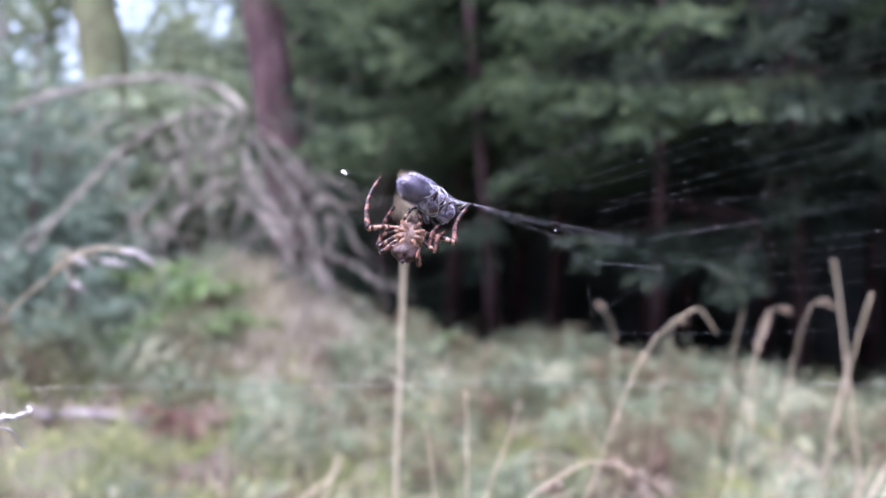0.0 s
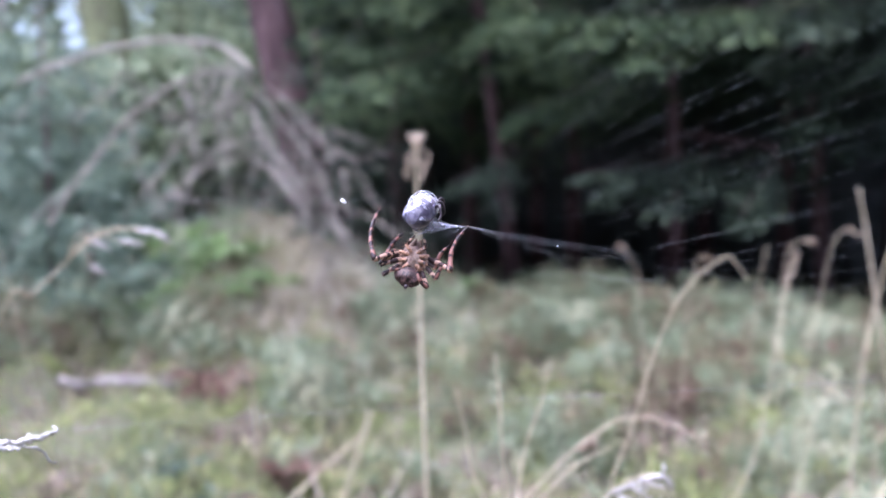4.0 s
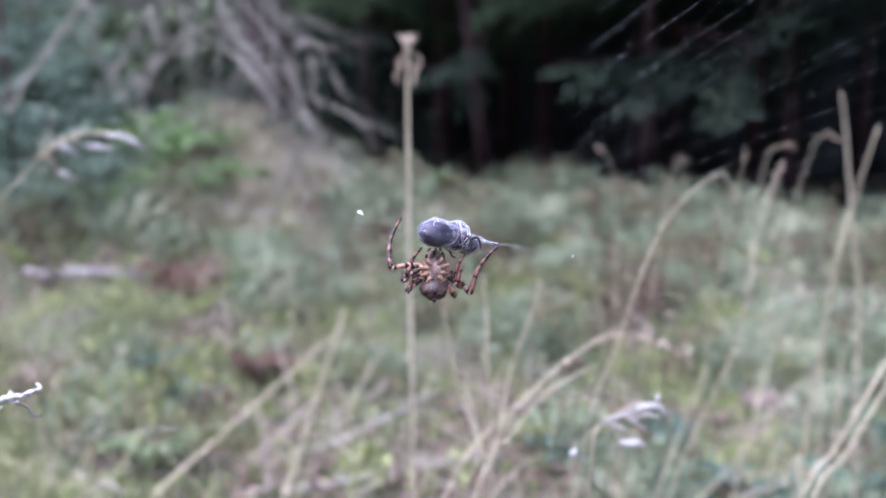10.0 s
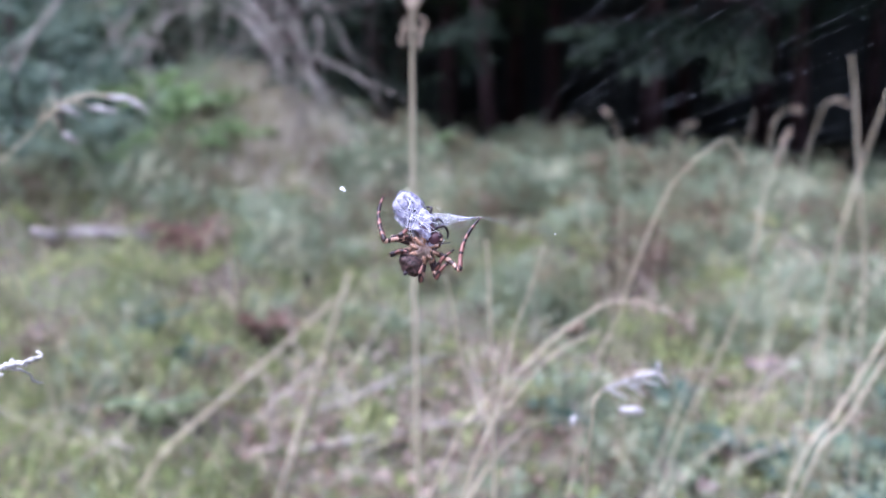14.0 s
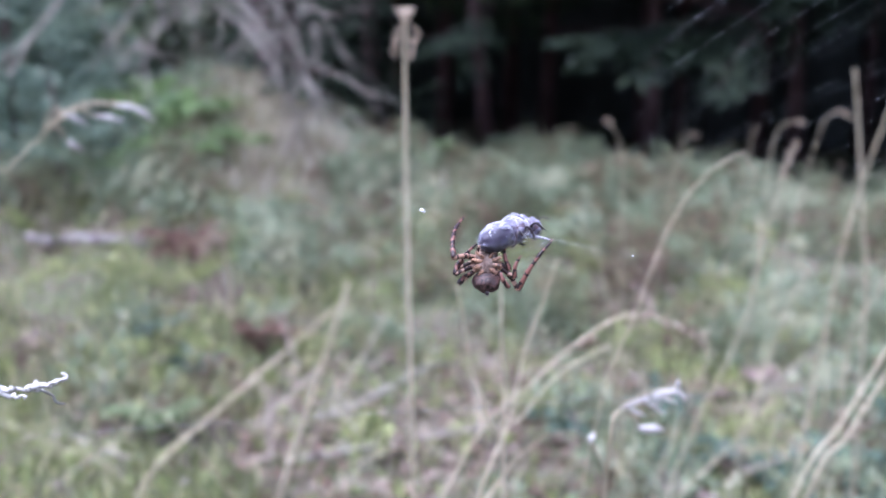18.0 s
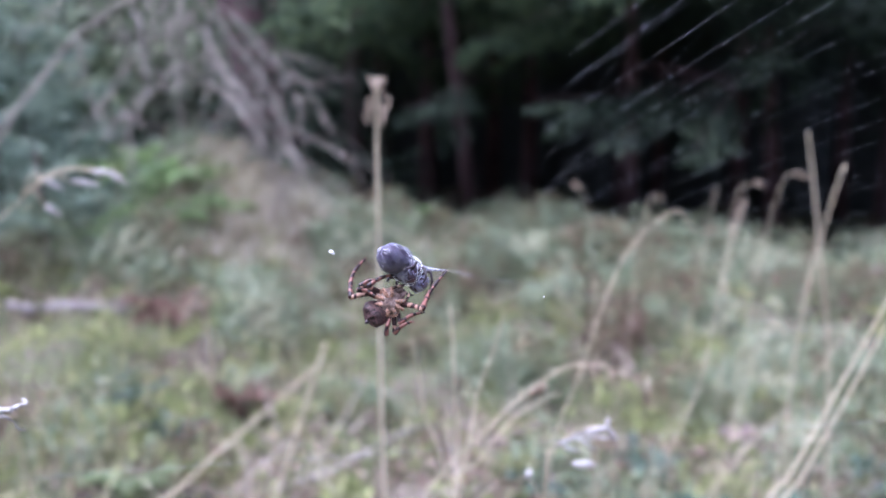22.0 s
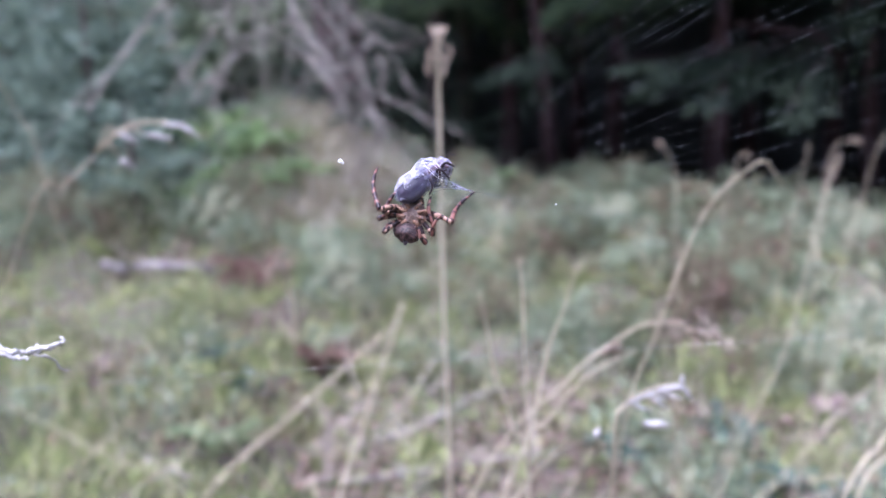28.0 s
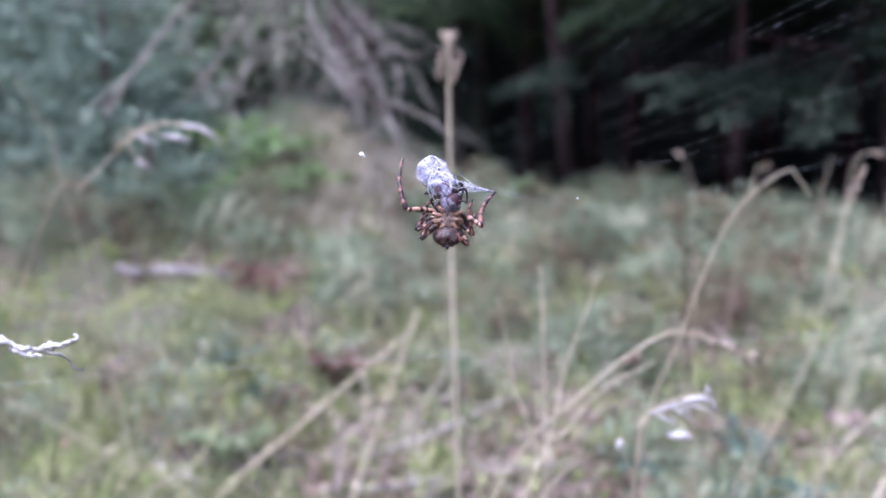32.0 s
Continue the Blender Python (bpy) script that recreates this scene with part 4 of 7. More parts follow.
GRASSES = (
    ("tall dry straw stalk with a withered seed head", 0.00202, "husk", [(-0.009, 0.746, 0.968), (-0.010, 0.747, 0.885), (-0.010, 0.750, 0.660), (-0.005, 0.754, 0.210), (0.000, 0.758, -0.495)]),
    ("dry grass bowed over at its tip", 0.00064, "none", [(0.209, 0.590, 0.853), (0.201, 0.590, 0.864), (0.191, 0.590, 0.869), (0.158, 0.590, 0.836), (0.129, 0.590, 0.753), (0.104, 0.590, 0.655), (0.050, 0.614, 0.190), (0.035, 0.625, -0.191)]),
    ("arched dry grass with a drooping seed head", 0.00078, "arch", [(0.180, 0.580, 0.743), (0.162, 0.580, 0.756), (0.133, 0.580, 0.764), (0.111, 0.580, 0.759), (0.066, 0.580, 0.721), (0.002, 0.580, 0.631), (-0.103, 0.600, 0.273), (-0.131, 0.610, -0.020)]),
    ("dry grass stalk leaning to one side", 0.00026, "small", [(0.102, 0.580, 0.747), (0.089, 0.580, 0.739), (0.067, 0.580, 0.717), (0.048, 0.580, 0.693), (0.021, 0.580, 0.631), (-0.049, 0.600, 0.273), (-0.068, 0.610, -0.020)]),
    ("flat dry grass blade", 0.00470, "none", [(-0.140, 1.560, 0.540), (-0.160, 1.560, 0.480), (-0.210, 1.560, 0.330), (-0.260, 1.560, 0.180), (-0.308, 1.590, -0.020)]),
    ("long dry grass stalk lying aslant", 0.00340, "none", [(-0.142, 1.560, 0.513), (-0.195, 1.560, 0.466), (-0.277, 1.560, 0.393), (-0.361, 1.560, 0.318), (-0.525, 1.560, 0.154), (-0.615, 1.586, -0.098), (-0.638, 1.599, -0.305)]),
    ("thin yellowish grass stalk", 0.00080, "none", [(0.071, 0.540, 0.811), (0.063, 0.540, 0.783), (0.053, 0.540, 0.754), (0.043, 0.540, 0.702), (0.023, 0.540, 0.647), (-0.003, 0.552, 0.490), (-0.010, 0.558, 0.360)]),
    ("thin brown grass stalk", 0.00080, "none", [(0.011, 0.546, 0.793), (0.016, 0.546, 0.767), (0.021, 0.546, 0.737), (0.031, 0.546, 0.707), (0.045, 0.554, 0.610), (0.048, 0.559, 0.531)]),
    ("pale dry grass stalk", 0.00080, "none", [(0.036, 0.546, 0.814), (0.038, 0.546, 0.789), (0.039, 0.546, 0.759), (0.043, 0.554, 0.634), (0.044, 0.559, 0.531)]),
    ("thick dry stalk broken off at the top", 0.00204, "none", [(0.605, 1.320, 0.914), (0.616, 1.320, 0.854), (0.628, 1.320, 0.773), (0.643, 1.320, 0.672), (0.656, 1.320, 0.568), (0.685, 1.344, 0.140), (0.692, 1.356, -0.210)]),
    ("dry grass stalk crossing its neighbour", 0.00184, "none", [(0.664, 1.320, 0.866), (0.647, 1.320, 0.806), (0.635, 1.320, 0.757), (0.623, 1.320, 0.707), (0.607, 1.320, 0.604), (0.574, 1.344, 0.156), (0.564, 1.356, -0.210)]),
    ("thin dry grass with a nodding seed head", 0.00075, "small", [(0.645, 1.400, 0.840), (0.620, 1.400, 0.849), (0.604, 1.400, 0.833), (0.587, 1.400, 0.773), (0.572, 1.400, 0.693), (0.553, 1.400, 0.584), (0.526, 1.420, 0.252), (0.519, 1.430, -0.020)]),
    ("thin dry grass with a pale seed head", 0.00075, "small", [(0.571, 1.400, 0.831), (0.551, 1.400, 0.833), (0.533, 1.400, 0.818), (0.523, 1.400, 0.764), (0.522, 1.400, 0.702), (0.517, 1.420, 0.305), (0.516, 1.430, -0.020)]),
    ("thin dry grass with a small seed head", 0.00075, "none", [(0.499, 1.400, 0.829), (0.492, 1.400, 0.790), (0.481, 1.400, 0.720), (0.462, 1.400, 0.594), (0.438, 1.420, 0.256), (0.432, 1.430, -0.020)]),
    ("thin dry grass with a nodding tip", 0.00081, "small", [(0.436, 1.500, 0.801), (0.422, 1.500, 0.804), (0.412, 1.500, 0.771), (0.401, 1.500, 0.705), (0.370, 1.520, 0.306), (0.361, 1.530, -0.020)]),
    ("thin dry grass with a bent tip", 0.00086, "small", [(0.308, 1.600, 0.820), (0.321, 1.600, 0.805), (0.336, 1.600, 0.771), (0.341, 1.600, 0.721), (0.362, 1.620, 0.313), (0.367, 1.630, -0.020)]),
    ("bright straw blade leaning over", 0.00115, "none", [(0.388, 0.600, 0.874), (0.342, 0.600, 0.781), (0.319, 0.600, 0.735), (0.289, 0.600, 0.675), (0.259, 0.600, 0.614), (0.180, 0.620, 0.265), (0.159, 0.630, -0.020)]),
    ("bright straw blade beside another", 0.00115, "none", [(0.397, 0.600, 0.872), (0.350, 0.600, 0.778), (0.321, 0.600, 0.718), (0.295, 0.600, 0.667), (0.268, 0.600, 0.614), (0.189, 0.620, 0.265), (0.167, 0.630, -0.020)]),
    ("dry grass stalk bent above the bushes", 0.00110, "none", [(0.574, 1.100, 0.672), (0.552, 1.100, 0.628), (0.530, 1.100, 0.591), (0.528, 1.100, 0.539), (0.526, 1.100, 0.477), (0.523, 1.120, 0.204), (0.522, 1.130, -0.020)]),
    ("thin dry grass stalk in the bushes", 0.00100, "none", [(0.501, 1.100, 0.592), (0.502, 1.100, 0.554), (0.506, 1.100, 0.493), (0.516, 1.120, 0.211), (0.518, 1.130, -0.020)]),
    ("thin grass stalk leaning over the moss", 0.00100, "none", [(0.355, 1.100, 0.570), (0.337, 1.100, 0.517), (0.318, 1.100, 0.463), (0.293, 1.100, 0.376), (0.262, 1.120, 0.158), (0.254, 1.130, -0.020)]),
    ("fallen grass stalk with a forked end", 0.00130, "none", [(0.551, 1.300, 0.459), (0.504, 1.300, 0.405), (0.448, 1.300, 0.331), (0.374, 1.300, 0.247), (0.325, 1.320, 0.100), (0.312, 1.330, -0.020)]),
    ("thin leaning grass stalk", 0.00130, "none", [(0.562, 1.300, 0.634), (0.540, 1.300, 0.591), (0.526, 1.300, 0.557), (0.467, 1.320, 0.240), (0.450, 1.330, -0.020)]),
    ("dry grass stalk in the litter", 0.00100, "none", [(-0.051, 1.400, 0.300), (-0.089, 1.400, 0.285), (-0.145, 1.400, 0.256), (-0.212, 1.420, 0.104), (-0.230, 1.430, -0.020)]),
    ("short dry stalk with withered flowers", 0.00550, "plume", [(-0.700, 2.900, 0.330), (-0.665, 2.900, 0.335), (-0.645, 2.900, 0.240), (-0.640, 2.900, 0.100), (-0.640, 2.900, -0.020)]),
    ("dry grass stalk among others", 0.00100, "none", [(0.149, 1.100, 0.465), (0.128, 1.100, 0.426), (0.100, 1.100, 0.354), (0.062, 1.120, 0.148), (0.052, 1.130, -0.020)]),
    ("thin dry grass stalk in the moss", 0.00120, "none", [(0.258, 1.600, 0.671), (0.285, 1.600, 0.620), (0.313, 1.600, 0.547), (0.369, 1.620, 0.235), (0.384, 1.630, -0.020)]),
    ("bleached grass blade lying in the moss", 0.00110, "none", [(-0.761, 1.300, 0.457), (-0.675, 1.300, 0.410), (-0.571, 1.300, 0.355), (-0.475, 1.300, 0.308), (-0.394, 1.320, 0.128), (-0.372, 1.330, -0.020)]),
    ("bleached grass blade lying across another", 0.00110, "none", [(-0.520, 1.300, 0.433), (-0.587, 1.300, 0.378), (-0.668, 1.300, 0.297), (-0.729, 1.320, 0.123), (-0.746, 1.330, -0.020)]),
    ("thin bleached grass standing by the young spruce", 0.00090, "none", [(-0.646, 1.200, 0.937), (-0.613, 1.200, 0.875), (-0.594, 1.200, 0.821), (-0.520, 1.220, 0.358), (-0.499, 1.230, -0.020)]),
    ("thin pale grass culm above the bushes", 0.00090, "small", [(0.357, 0.900, 0.848), (0.339, 0.900, 0.781), (0.317, 0.900, 0.653), (0.259, 0.900, 0.499), (0.208, 0.920, 0.214), (0.195, 0.930, -0.020)]),
    ("pale dry grass beside the arched one", 0.00077, "none", [(0.111, 0.560, 0.751), (0.081, 0.560, 0.734), (0.056, 0.560, 0.704), (0.029, 0.560, 0.650), (-0.053, 0.580, 0.282), (-0.075, 0.590, -0.020)]),
    ("thin pale grass in the moss", 0.00110, "none", [(-0.455, 1.400, 0.391), (-0.411, 1.400, 0.337), (-0.349, 1.400, 0.257), (-0.302, 1.420, 0.105), (-0.289, 1.430, -0.020)]),
    ("dry grass stalk bent low", 0.00100, "none", [(-0.502, 1.400, 0.440), (-0.580, 1.400, 0.363), (-0.659, 1.400, 0.305), (-0.730, 1.420, 0.126), (-0.750, 1.430, -0.020)]),
)
grasses = [grass_stem(lab, rad, head, ctrl, i) for i, (lab, rad, head, ctrl) in enumerate(GRASSES)]


TWIG = ((-0.1290, 0.2240, 0.8510), (-0.1140, 0.2240, 0.8490), (-0.1060, 0.2240, 0.8500), (-0.0990, 0.2240, 0.8520))
SPRIG = ((0.0796, 0.3960, 0.7734), (0.0950, 0.3960, 0.7801), (0.1067, 0.3960, 0.7828), (0.1110, 0.3960, 0.7759), (0.1064, 0.3960, 0.7883), (0.0892, 0.3960, 0.7644), (0.1011, 0.3960, 0.7635), (0.0670, 0.3960, 0.7568), (0.0690, 0.3960, 0.7618), (0.0756, 0.3960, 0.7397))
FLUFF = ((-0.2856, 0.7200, 0.8852), (-0.2728, 0.7200, 0.8788), (-0.2640, 0.7200, 0.8836), (-0.2464, 0.7200, 0.8820), (-0.2480, 0.7200, 0.8916), (-0.2328, 0.7200, 0.8908), (-0.2208, 0.7200, 0.8828), (-0.2856, 0.7200, 0.8636), (-0.2768, 0.7200, 0.8588), (-0.3048, 0.7200, 0.8684), (-0.3336, 0.7200, 0.8420), (-0.3728, 0.7200, 0.8012))
LOG = ((-1.78, 4.02, 0.09), (-1.60, 4.08, 0.08), (-1.43, 4.06, 0.08), (-1.26, 4.02, 0.08))


# ---- the near twig, the pale sprig and the downy heads ----
def near_twig():
    o = np.array([-0.42, 0.285, 0.0])
    ob = new("bleached_twig")
    ob.location = o
    tagged(ob, "bleached forked dead twig standing in the moss", "twig")
    r = np.random.default_rng(2)

    def wood(name, ctrl, r0, r1, n):
        pts = spline([np.array(c) - o for c in ctrl], n)
        pts = pts + r.normal(0, 0.0003, pts.shape)
        k = len(pts)
        rad = np.linspace(r0, r1, k) * (1 + 0.3 * r.normal(0, 1, k).clip(-1, 1.6))
        v, f = tube(pts, rad, 9)
        link_mesh(name, v, f, M_BLEACHED, ob)
        return pts

    T = [np.array(p) for p in TWIG]
    stem = wood("stem", [(-0.42, 0.285, 0.0), (-0.40, 0.27, 0.45), (-0.26, 0.25, 0.74), (-0.19, 0.23, 0.835), T[0], T[1], T[2], T[3]], 0.0015, 0.0005, 90)
    wood("fork", [T[1] - (0.004, 0, 0), T[1] + (0.0015, -0.001, -0.0014), T[1] + (0.0058, -0.001, -0.0012)], 0.0009, 0.0004, 12)
    wood("fork", [T[2] - (0.0012, 0, 0), T[2] + (0.0032, 0, 0.0004), T[2] + (0.0052, 0.001, 0.0016)], 0.0006, 0.0003, 9)
    wood("fork", [T[1] - (0.003, 0, 0), T[1] + (0.003, 0.012, -0.005), T[1] + (0.006, 0.02, -0.012)], 0.0005, 0.0003, 12)
    for i in range(16):      # rough flakes of bark and lichen near the tip
        p = stem[-2 - i] + r.normal(0, 0.0005, 3)
        v, f = moved(ellipsoid(r.uniform(0.0005, 0.0010), 0.0004, r.uniform(0.0003, 0.0006), 8, 6, 0.3, 50 + i), Matrix.Translation(p) @ Matrix.Rotation(r.uniform(-0.8, 0.8), 4, "Y"))
        link_mesh("flake", v, f, M_BLEACHED, ob)


def pale_sprig():
    base = np.array([0.085, 0.46, 0.0])
    ob = new("dry_sprig")
    ob.location = base
    tagged(ob, "dry grass sprig with bleached drooping husks", "grass")
    S = [np.array(p) - base for p in SPRIG]
    stalk = spline([(0, 0, 0), (-0.005, 0, 0.45), S[9], S[0]], 26)
    v, f = tube(stalk, np.linspace(0.0012, 0.0006, len(stalk)), 7)
    link_mesh("culm", v, f, M_STRAW, ob)
    for i, (a, b, r) in enumerate(((S[0], S[1], 0.0011), (S[1], S[2], 0.0017), (S[2], S[3], 0.0013), (S[2], S[4], 0.0010), (S[5], S[6], 0.0021), (S[7], S[8], 0.0016))):
        v, f = husk(a, b, r, i)
        link_mesh("husk", v, f, M_PALE, ob)
    for a, b in ((S[0], S[5]), (S[9], S[7]), (S[0], S[2])):
        v, f = tube(bow(a, b, 0.004, 6), 0.00035, 5)
        link_mesh("stalklet", v, f, M_STRAW, ob)
    r = np.random.default_rng(5)
    for i in range(7):
        a = S[0] + (S[2] - S[0]) * r.uniform(0.1, 0.9)
        v, f = husk(a, a + np.array([r.uniform(0.004, 0.010), r.normal(0, 0.003), r.normal(0.0, 0.004)]), 0.0007, i + 20)
        link_mesh("husk", v, f, M_PALE, ob)


def downy_heads():
    base = np.array([-0.75, 1.0, 0.0])
    ob = new("downy_grass")
    ob.location = base
    tagged(ob, "grass with bleached downy nodding heads", "grass")
    F = [np.array(p) - base for p in FLUFF]
    stalk = spline([(0, 0, -0.01), (0.10, -0.05, 0.35), F[11], F[10], F[9], F[0]], 30)
    v, f = tube(stalk, np.linspace(0.0009, 0.0005, len(stalk)), 7)
    link_mesh("culm", v, f, M_STRAW, ob)
    r = np.random.default_rng(8)
    for i, (a, b, w) in enumerate(((F[0], F[1], 0.0024), (F[2], F[3], 0.0022), (F[4], F[5], 0.0022), (F[5], F[6], 0.0024), (F[7], F[8], 0.0026))):
        v, f = husk(a, b, w, i + 40)
        head = link_mesh("downy_head", v, f, M_PALE, ob)
        n = 26
        p = a + (b - a) * r.uniform(0, 1, (n, 1)) + r.normal(0, w * 0.4, (n, 3))
        quad_mesh("down", leaves(p, unit(b - a) + r.normal(0, 0.15, (n, 3)), 0.007, 0.0013), M_PALE, head)
        v, f = tube(bow(F[9], a, 0.012, 6), 0.0007, 5)
        link_mesh("stalklet", v, f, M_STRAW, ob)


near_twig()
pale_sprig()
downy_heads()


def fallen_log():
    o = np.array(LOG[0])
    ob = new("fallen_log")
    ob.location = o
    tagged(ob, "short grey weathered log lying among the bushes", "log")
    pts = spline([np.array(p) - o for p in LOG], 14)
    pts[:, 2] = height(pts[:, 0] + o[0], pts[:, 1] + o[1]) + 0.05 - o[2]
    v, f = tube(pts, 0.027 * (1 + 0.2 * np.sin(np.arange(len(pts)) * 1.7) + 0.15 * np.sin(np.arange(len(pts)) * 0.9 + 2)) * np.interp(np.arange(len(pts)), [0, 3, len(pts) - 1], [0.45, 1, 0.8]), 12)
    link_mesh("bole", v, f, M_LOGWOOD, ob)
    for a, b in ((3, (-0.02, -0.12, 0.05)), (9, (0.10, 0.03, 0.04)), (6, (0.0, -0.1, -0.02))):
        v, f = tube([pts[a], pts[a] + np.array(b)], [0.012, 0.007], 8)
        link_mesh("branch_stub", v, f, M_LOGWOOD, ob)


fallen_log()


def fallen_stick(ctrl, r, label):
    o = np.array(ctrl[0])
    ob = new("fallen_stick")
    tagged(ob, label, "stick", group="fallen sticks")
    pts = spline(ctrl, 12)
    pts[:, 2] = height(pts[:, 0], pts[:, 1]) + np.interp(np.arange(len(pts)), [0, len(pts) - 1], [c[2] for c in (ctrl[0], ctrl[-1])])
    o = pts[0].copy()
    ob.location = o
    v, f = tube(pts - o, np.linspace(r, r * 0.5, len(pts)), 8)
    link_mesh("wood", v, f, M_DEADWOOD, ob)


fallen_stick([(-0.35, 2.1, 0.03), (-0.12, 2.2, 0.05), (0.05, 2.35, 0.08)], 0.010, "bent pinkish-grey stick on the dead leaves")
fallen_stick([(-0.30, 1.85, 0.03), (-0.05, 1.95, 0.05), (0.2, 2.0, 0.05)], 0.009, "thin grey stick on the dead leaves")
fallen_stick([(1.9, 4.4, 0.15), (2.3, 4.3, 0.12), (2.7, 4.3, 0.1)], 0.012, "grey stick caught in the bilberry bushes")


def fallen_leaf(x, y, size, turn, label):
    n, verts, faces = 9, [], []
    for i in range(n):
        s = i / (n - 1)
        w = 0.36 * np.sin(np.pi * min(0.98, s * 0.94 + 0.03)) ** 0.8
        for k in (-1, -0.5, 0, 0.5, 1):
            verts.append((size * (s - 0.5), size * w * k, size * (0.16 * abs(k) + 0.16 * np.sin(s * 5 + size * 90) + 0.06 * np.sin(9 * s + 4 * k))))
    for i in range(n - 1):
        faces += [(i * 5 + j, i * 5 + j + 1, (i + 1) * 5 + j + 1, (i + 1) * 5 + j) for j in range(4)]
    ob = link_mesh("fallen_leaf", verts, faces, M_PINK)
    ob.matrix_world = pose(x, y, float(height(x, y)) + 0.07, 24, -10, turn)
    tagged(ob, label, "leaf", group="fallen leaves")


fallen_leaf(0.89, 2.35, 0.085, 20, "pale pink dry leaf lying on the bushes")
fallen_leaf(0.95, 2.41, 0.06, 80, "small pale pink dry leaf")
fallen_leaf(0.935, 2.31, 0.055, 140, "torn pale pink dry leaf caught on the bushes")


fallen_leaf(0.63, 1.77, 0.09, 100, "bleached dry leaf lying in the moss")
fallen_leaf(0.46, 1.63, 0.08, 10, "curled pale dry leaf on the ground")
fallen_leaf(0.52, 1.58, 0.06, 60, "small pale dry leaf on the ground")
fallen_stick([(-0.95, 2.12, 0.012), (-0.72, 1.95, 0.012), (-0.50, 1.78, 0.008)], 0.009, "grey stick sunk in the moss")
fallen_stick([(0.45, 1.95, 0.02), (0.7, 2.05, 0.03), (0.95, 2.2, 0.02)], 0.006, "thin grey stick under the dry grasses")


def leafy_shrub(x, y, n, tall, seed, label):
    """A low shrub: thin stems with broad dark green leaves, each leaf folded along its rib."""
    r = np.random.default_rng(seed)
    ob = new("leafy_shrub")
    ob.location = (x, y, float(height(x, y)) - 0.005)
    tagged(ob, label, "shrub", group="low leafy shrubs")
    for i in range(n):
        a, out = i * 2.399, tall * r.uniform(0.35, 0.9)
        tip = np.array([math.cos(a) * out, math.sin(a) * out, tall * r.uniform(0.55, 1.0)])
        line = bow((0, 0, 0), tip, 0.03, 7)
        v, f = tube(line, np.linspace(0.0018, 0.0008, 7), 5)
        link_mesh("stem", v, f, M_DRYTWIG, ob)
        for q in range(5):
            leaf = new("leaf", LEAF_MESH)
            leaf.parent = ob
            p = line[2 + q] if q < 4 else line[6]
            leaf.matrix_basis = Matrix.Translation(p) @ Euler((r.normal(0, 0.4), r.normal(-0.1, 0.4), r.uniform(0, 6.28))).to_matrix().to_4x4() @ Matrix.Scale(r.uniform(0.75, 1.25), 4)


def leaf_mesh(length, width):
    verts, faces = [], []
    for i in range(6):
        k = i / 5
        w = width * math.sin(math.pi * (0.06 + 0.9 * k)) ** 0.8
        verts += [(length * k, -w / 2, 0.18 * w - 0.12 * length * k * k), (length * k, 0, -0.12 * length * k * k), (length * k, w / 2, 0.18 * w - 0.12 * length * k * k)]
    for i in range(5):
        faces += [(i * 3, i * 3 + 3, i * 3 + 4, i * 3 + 1), (i * 3 + 1, i * 3 + 4, i * 3 + 5, i * 3 + 2)]
    me = bpy.data.meshes.new("leaf")
    me.from_pydata(verts, [], faces)
    me.materials.append(M_SHRUB)
    return me


LEAF_MESH = leaf_mesh(0.042, 0.026)
for k, (lx, ly, ln, lt) in enumerate(((0.52, 1.72, 9, 0.12), (0.94, 1.80, 11, 0.15), (1.02, 1.60, 11, 0.15), (0.69, 1.76, 7, 0.10), (0.80, 1.50, 9, 0.12), (-0.66, 2.45, 7, 0.10), (0.60, 2.1, 8, 0.12), (0.30, 2.0, 6, 0.10), (-0.85, 2.75, 7, 0.11), (1.15, 2.0, 9, 0.14))):
    leafy_shrub(lx, ly, ln, lt, 90 + k, "low shrub with broad dark green leaves among dry grasses")


# ---- spider, prey and web ----
MM = 0.001


def banded(name, light, dark, step, rough=0.45):
    """Legs with dark rings along their length."""
    m = mat(name, [light, light], scale=900, rough=rough, bump=0.3)
    n, l = m.node_tree.nodes, m.node_tree.links
    co = next(x for x in n if x.bl_idname == "ShaderNodeTexCoord")
    sep = n.new("ShaderNodeSeparateXYZ")
    l.new(co.outputs["Object"], sep.inputs[0])
    mul = n.new("ShaderNodeMath")
    mul.operation = "MULTIPLY"
    mul.inputs[1].default_value = 6.283 / step
    l.new(sep.outputs["Z"], mul.inputs[0])
    no = n.new("ShaderNodeTexNoise")
    no.inputs["Scale"].default_value = 420
    l.new(co.outputs["Object"], no.inputs["Vector"])
    add = n.new("ShaderNodeMath")
    add.operation = "MULTIPLY_ADD"
    add.inputs[1].default_value = 15.0
    l.new(no.outputs["Fac"], add.inputs[0])
    l.new(mul.outputs[0], add.inputs[2])
    sn = n.new("ShaderNodeMath")
    sn.operation = "SINE"
    l.new(add.outputs[0], sn.inputs[0])
    ramp = n.new("ShaderNodeValToRGB")
    e = ramp.color_ramp.elements
    e[0].position, e[0].color = 0.36, (*light, 1)
    e[1].position, e[1].color = 0.66, (*dark, 1)
    ad = n.new("ShaderNodeMath")
    ad.operation = "MULTIPLY_ADD"
    ad.inputs[1].default_value = ad.inputs[2].default_value = 0.5
    l.new(sn.outputs[0], ad.inputs[0])
    l.new(ad.outputs[0], ramp.inputs[0])
    l.new(ramp.outputs[0], n["Principled BSDF"].inputs["Base Color"])
    return m


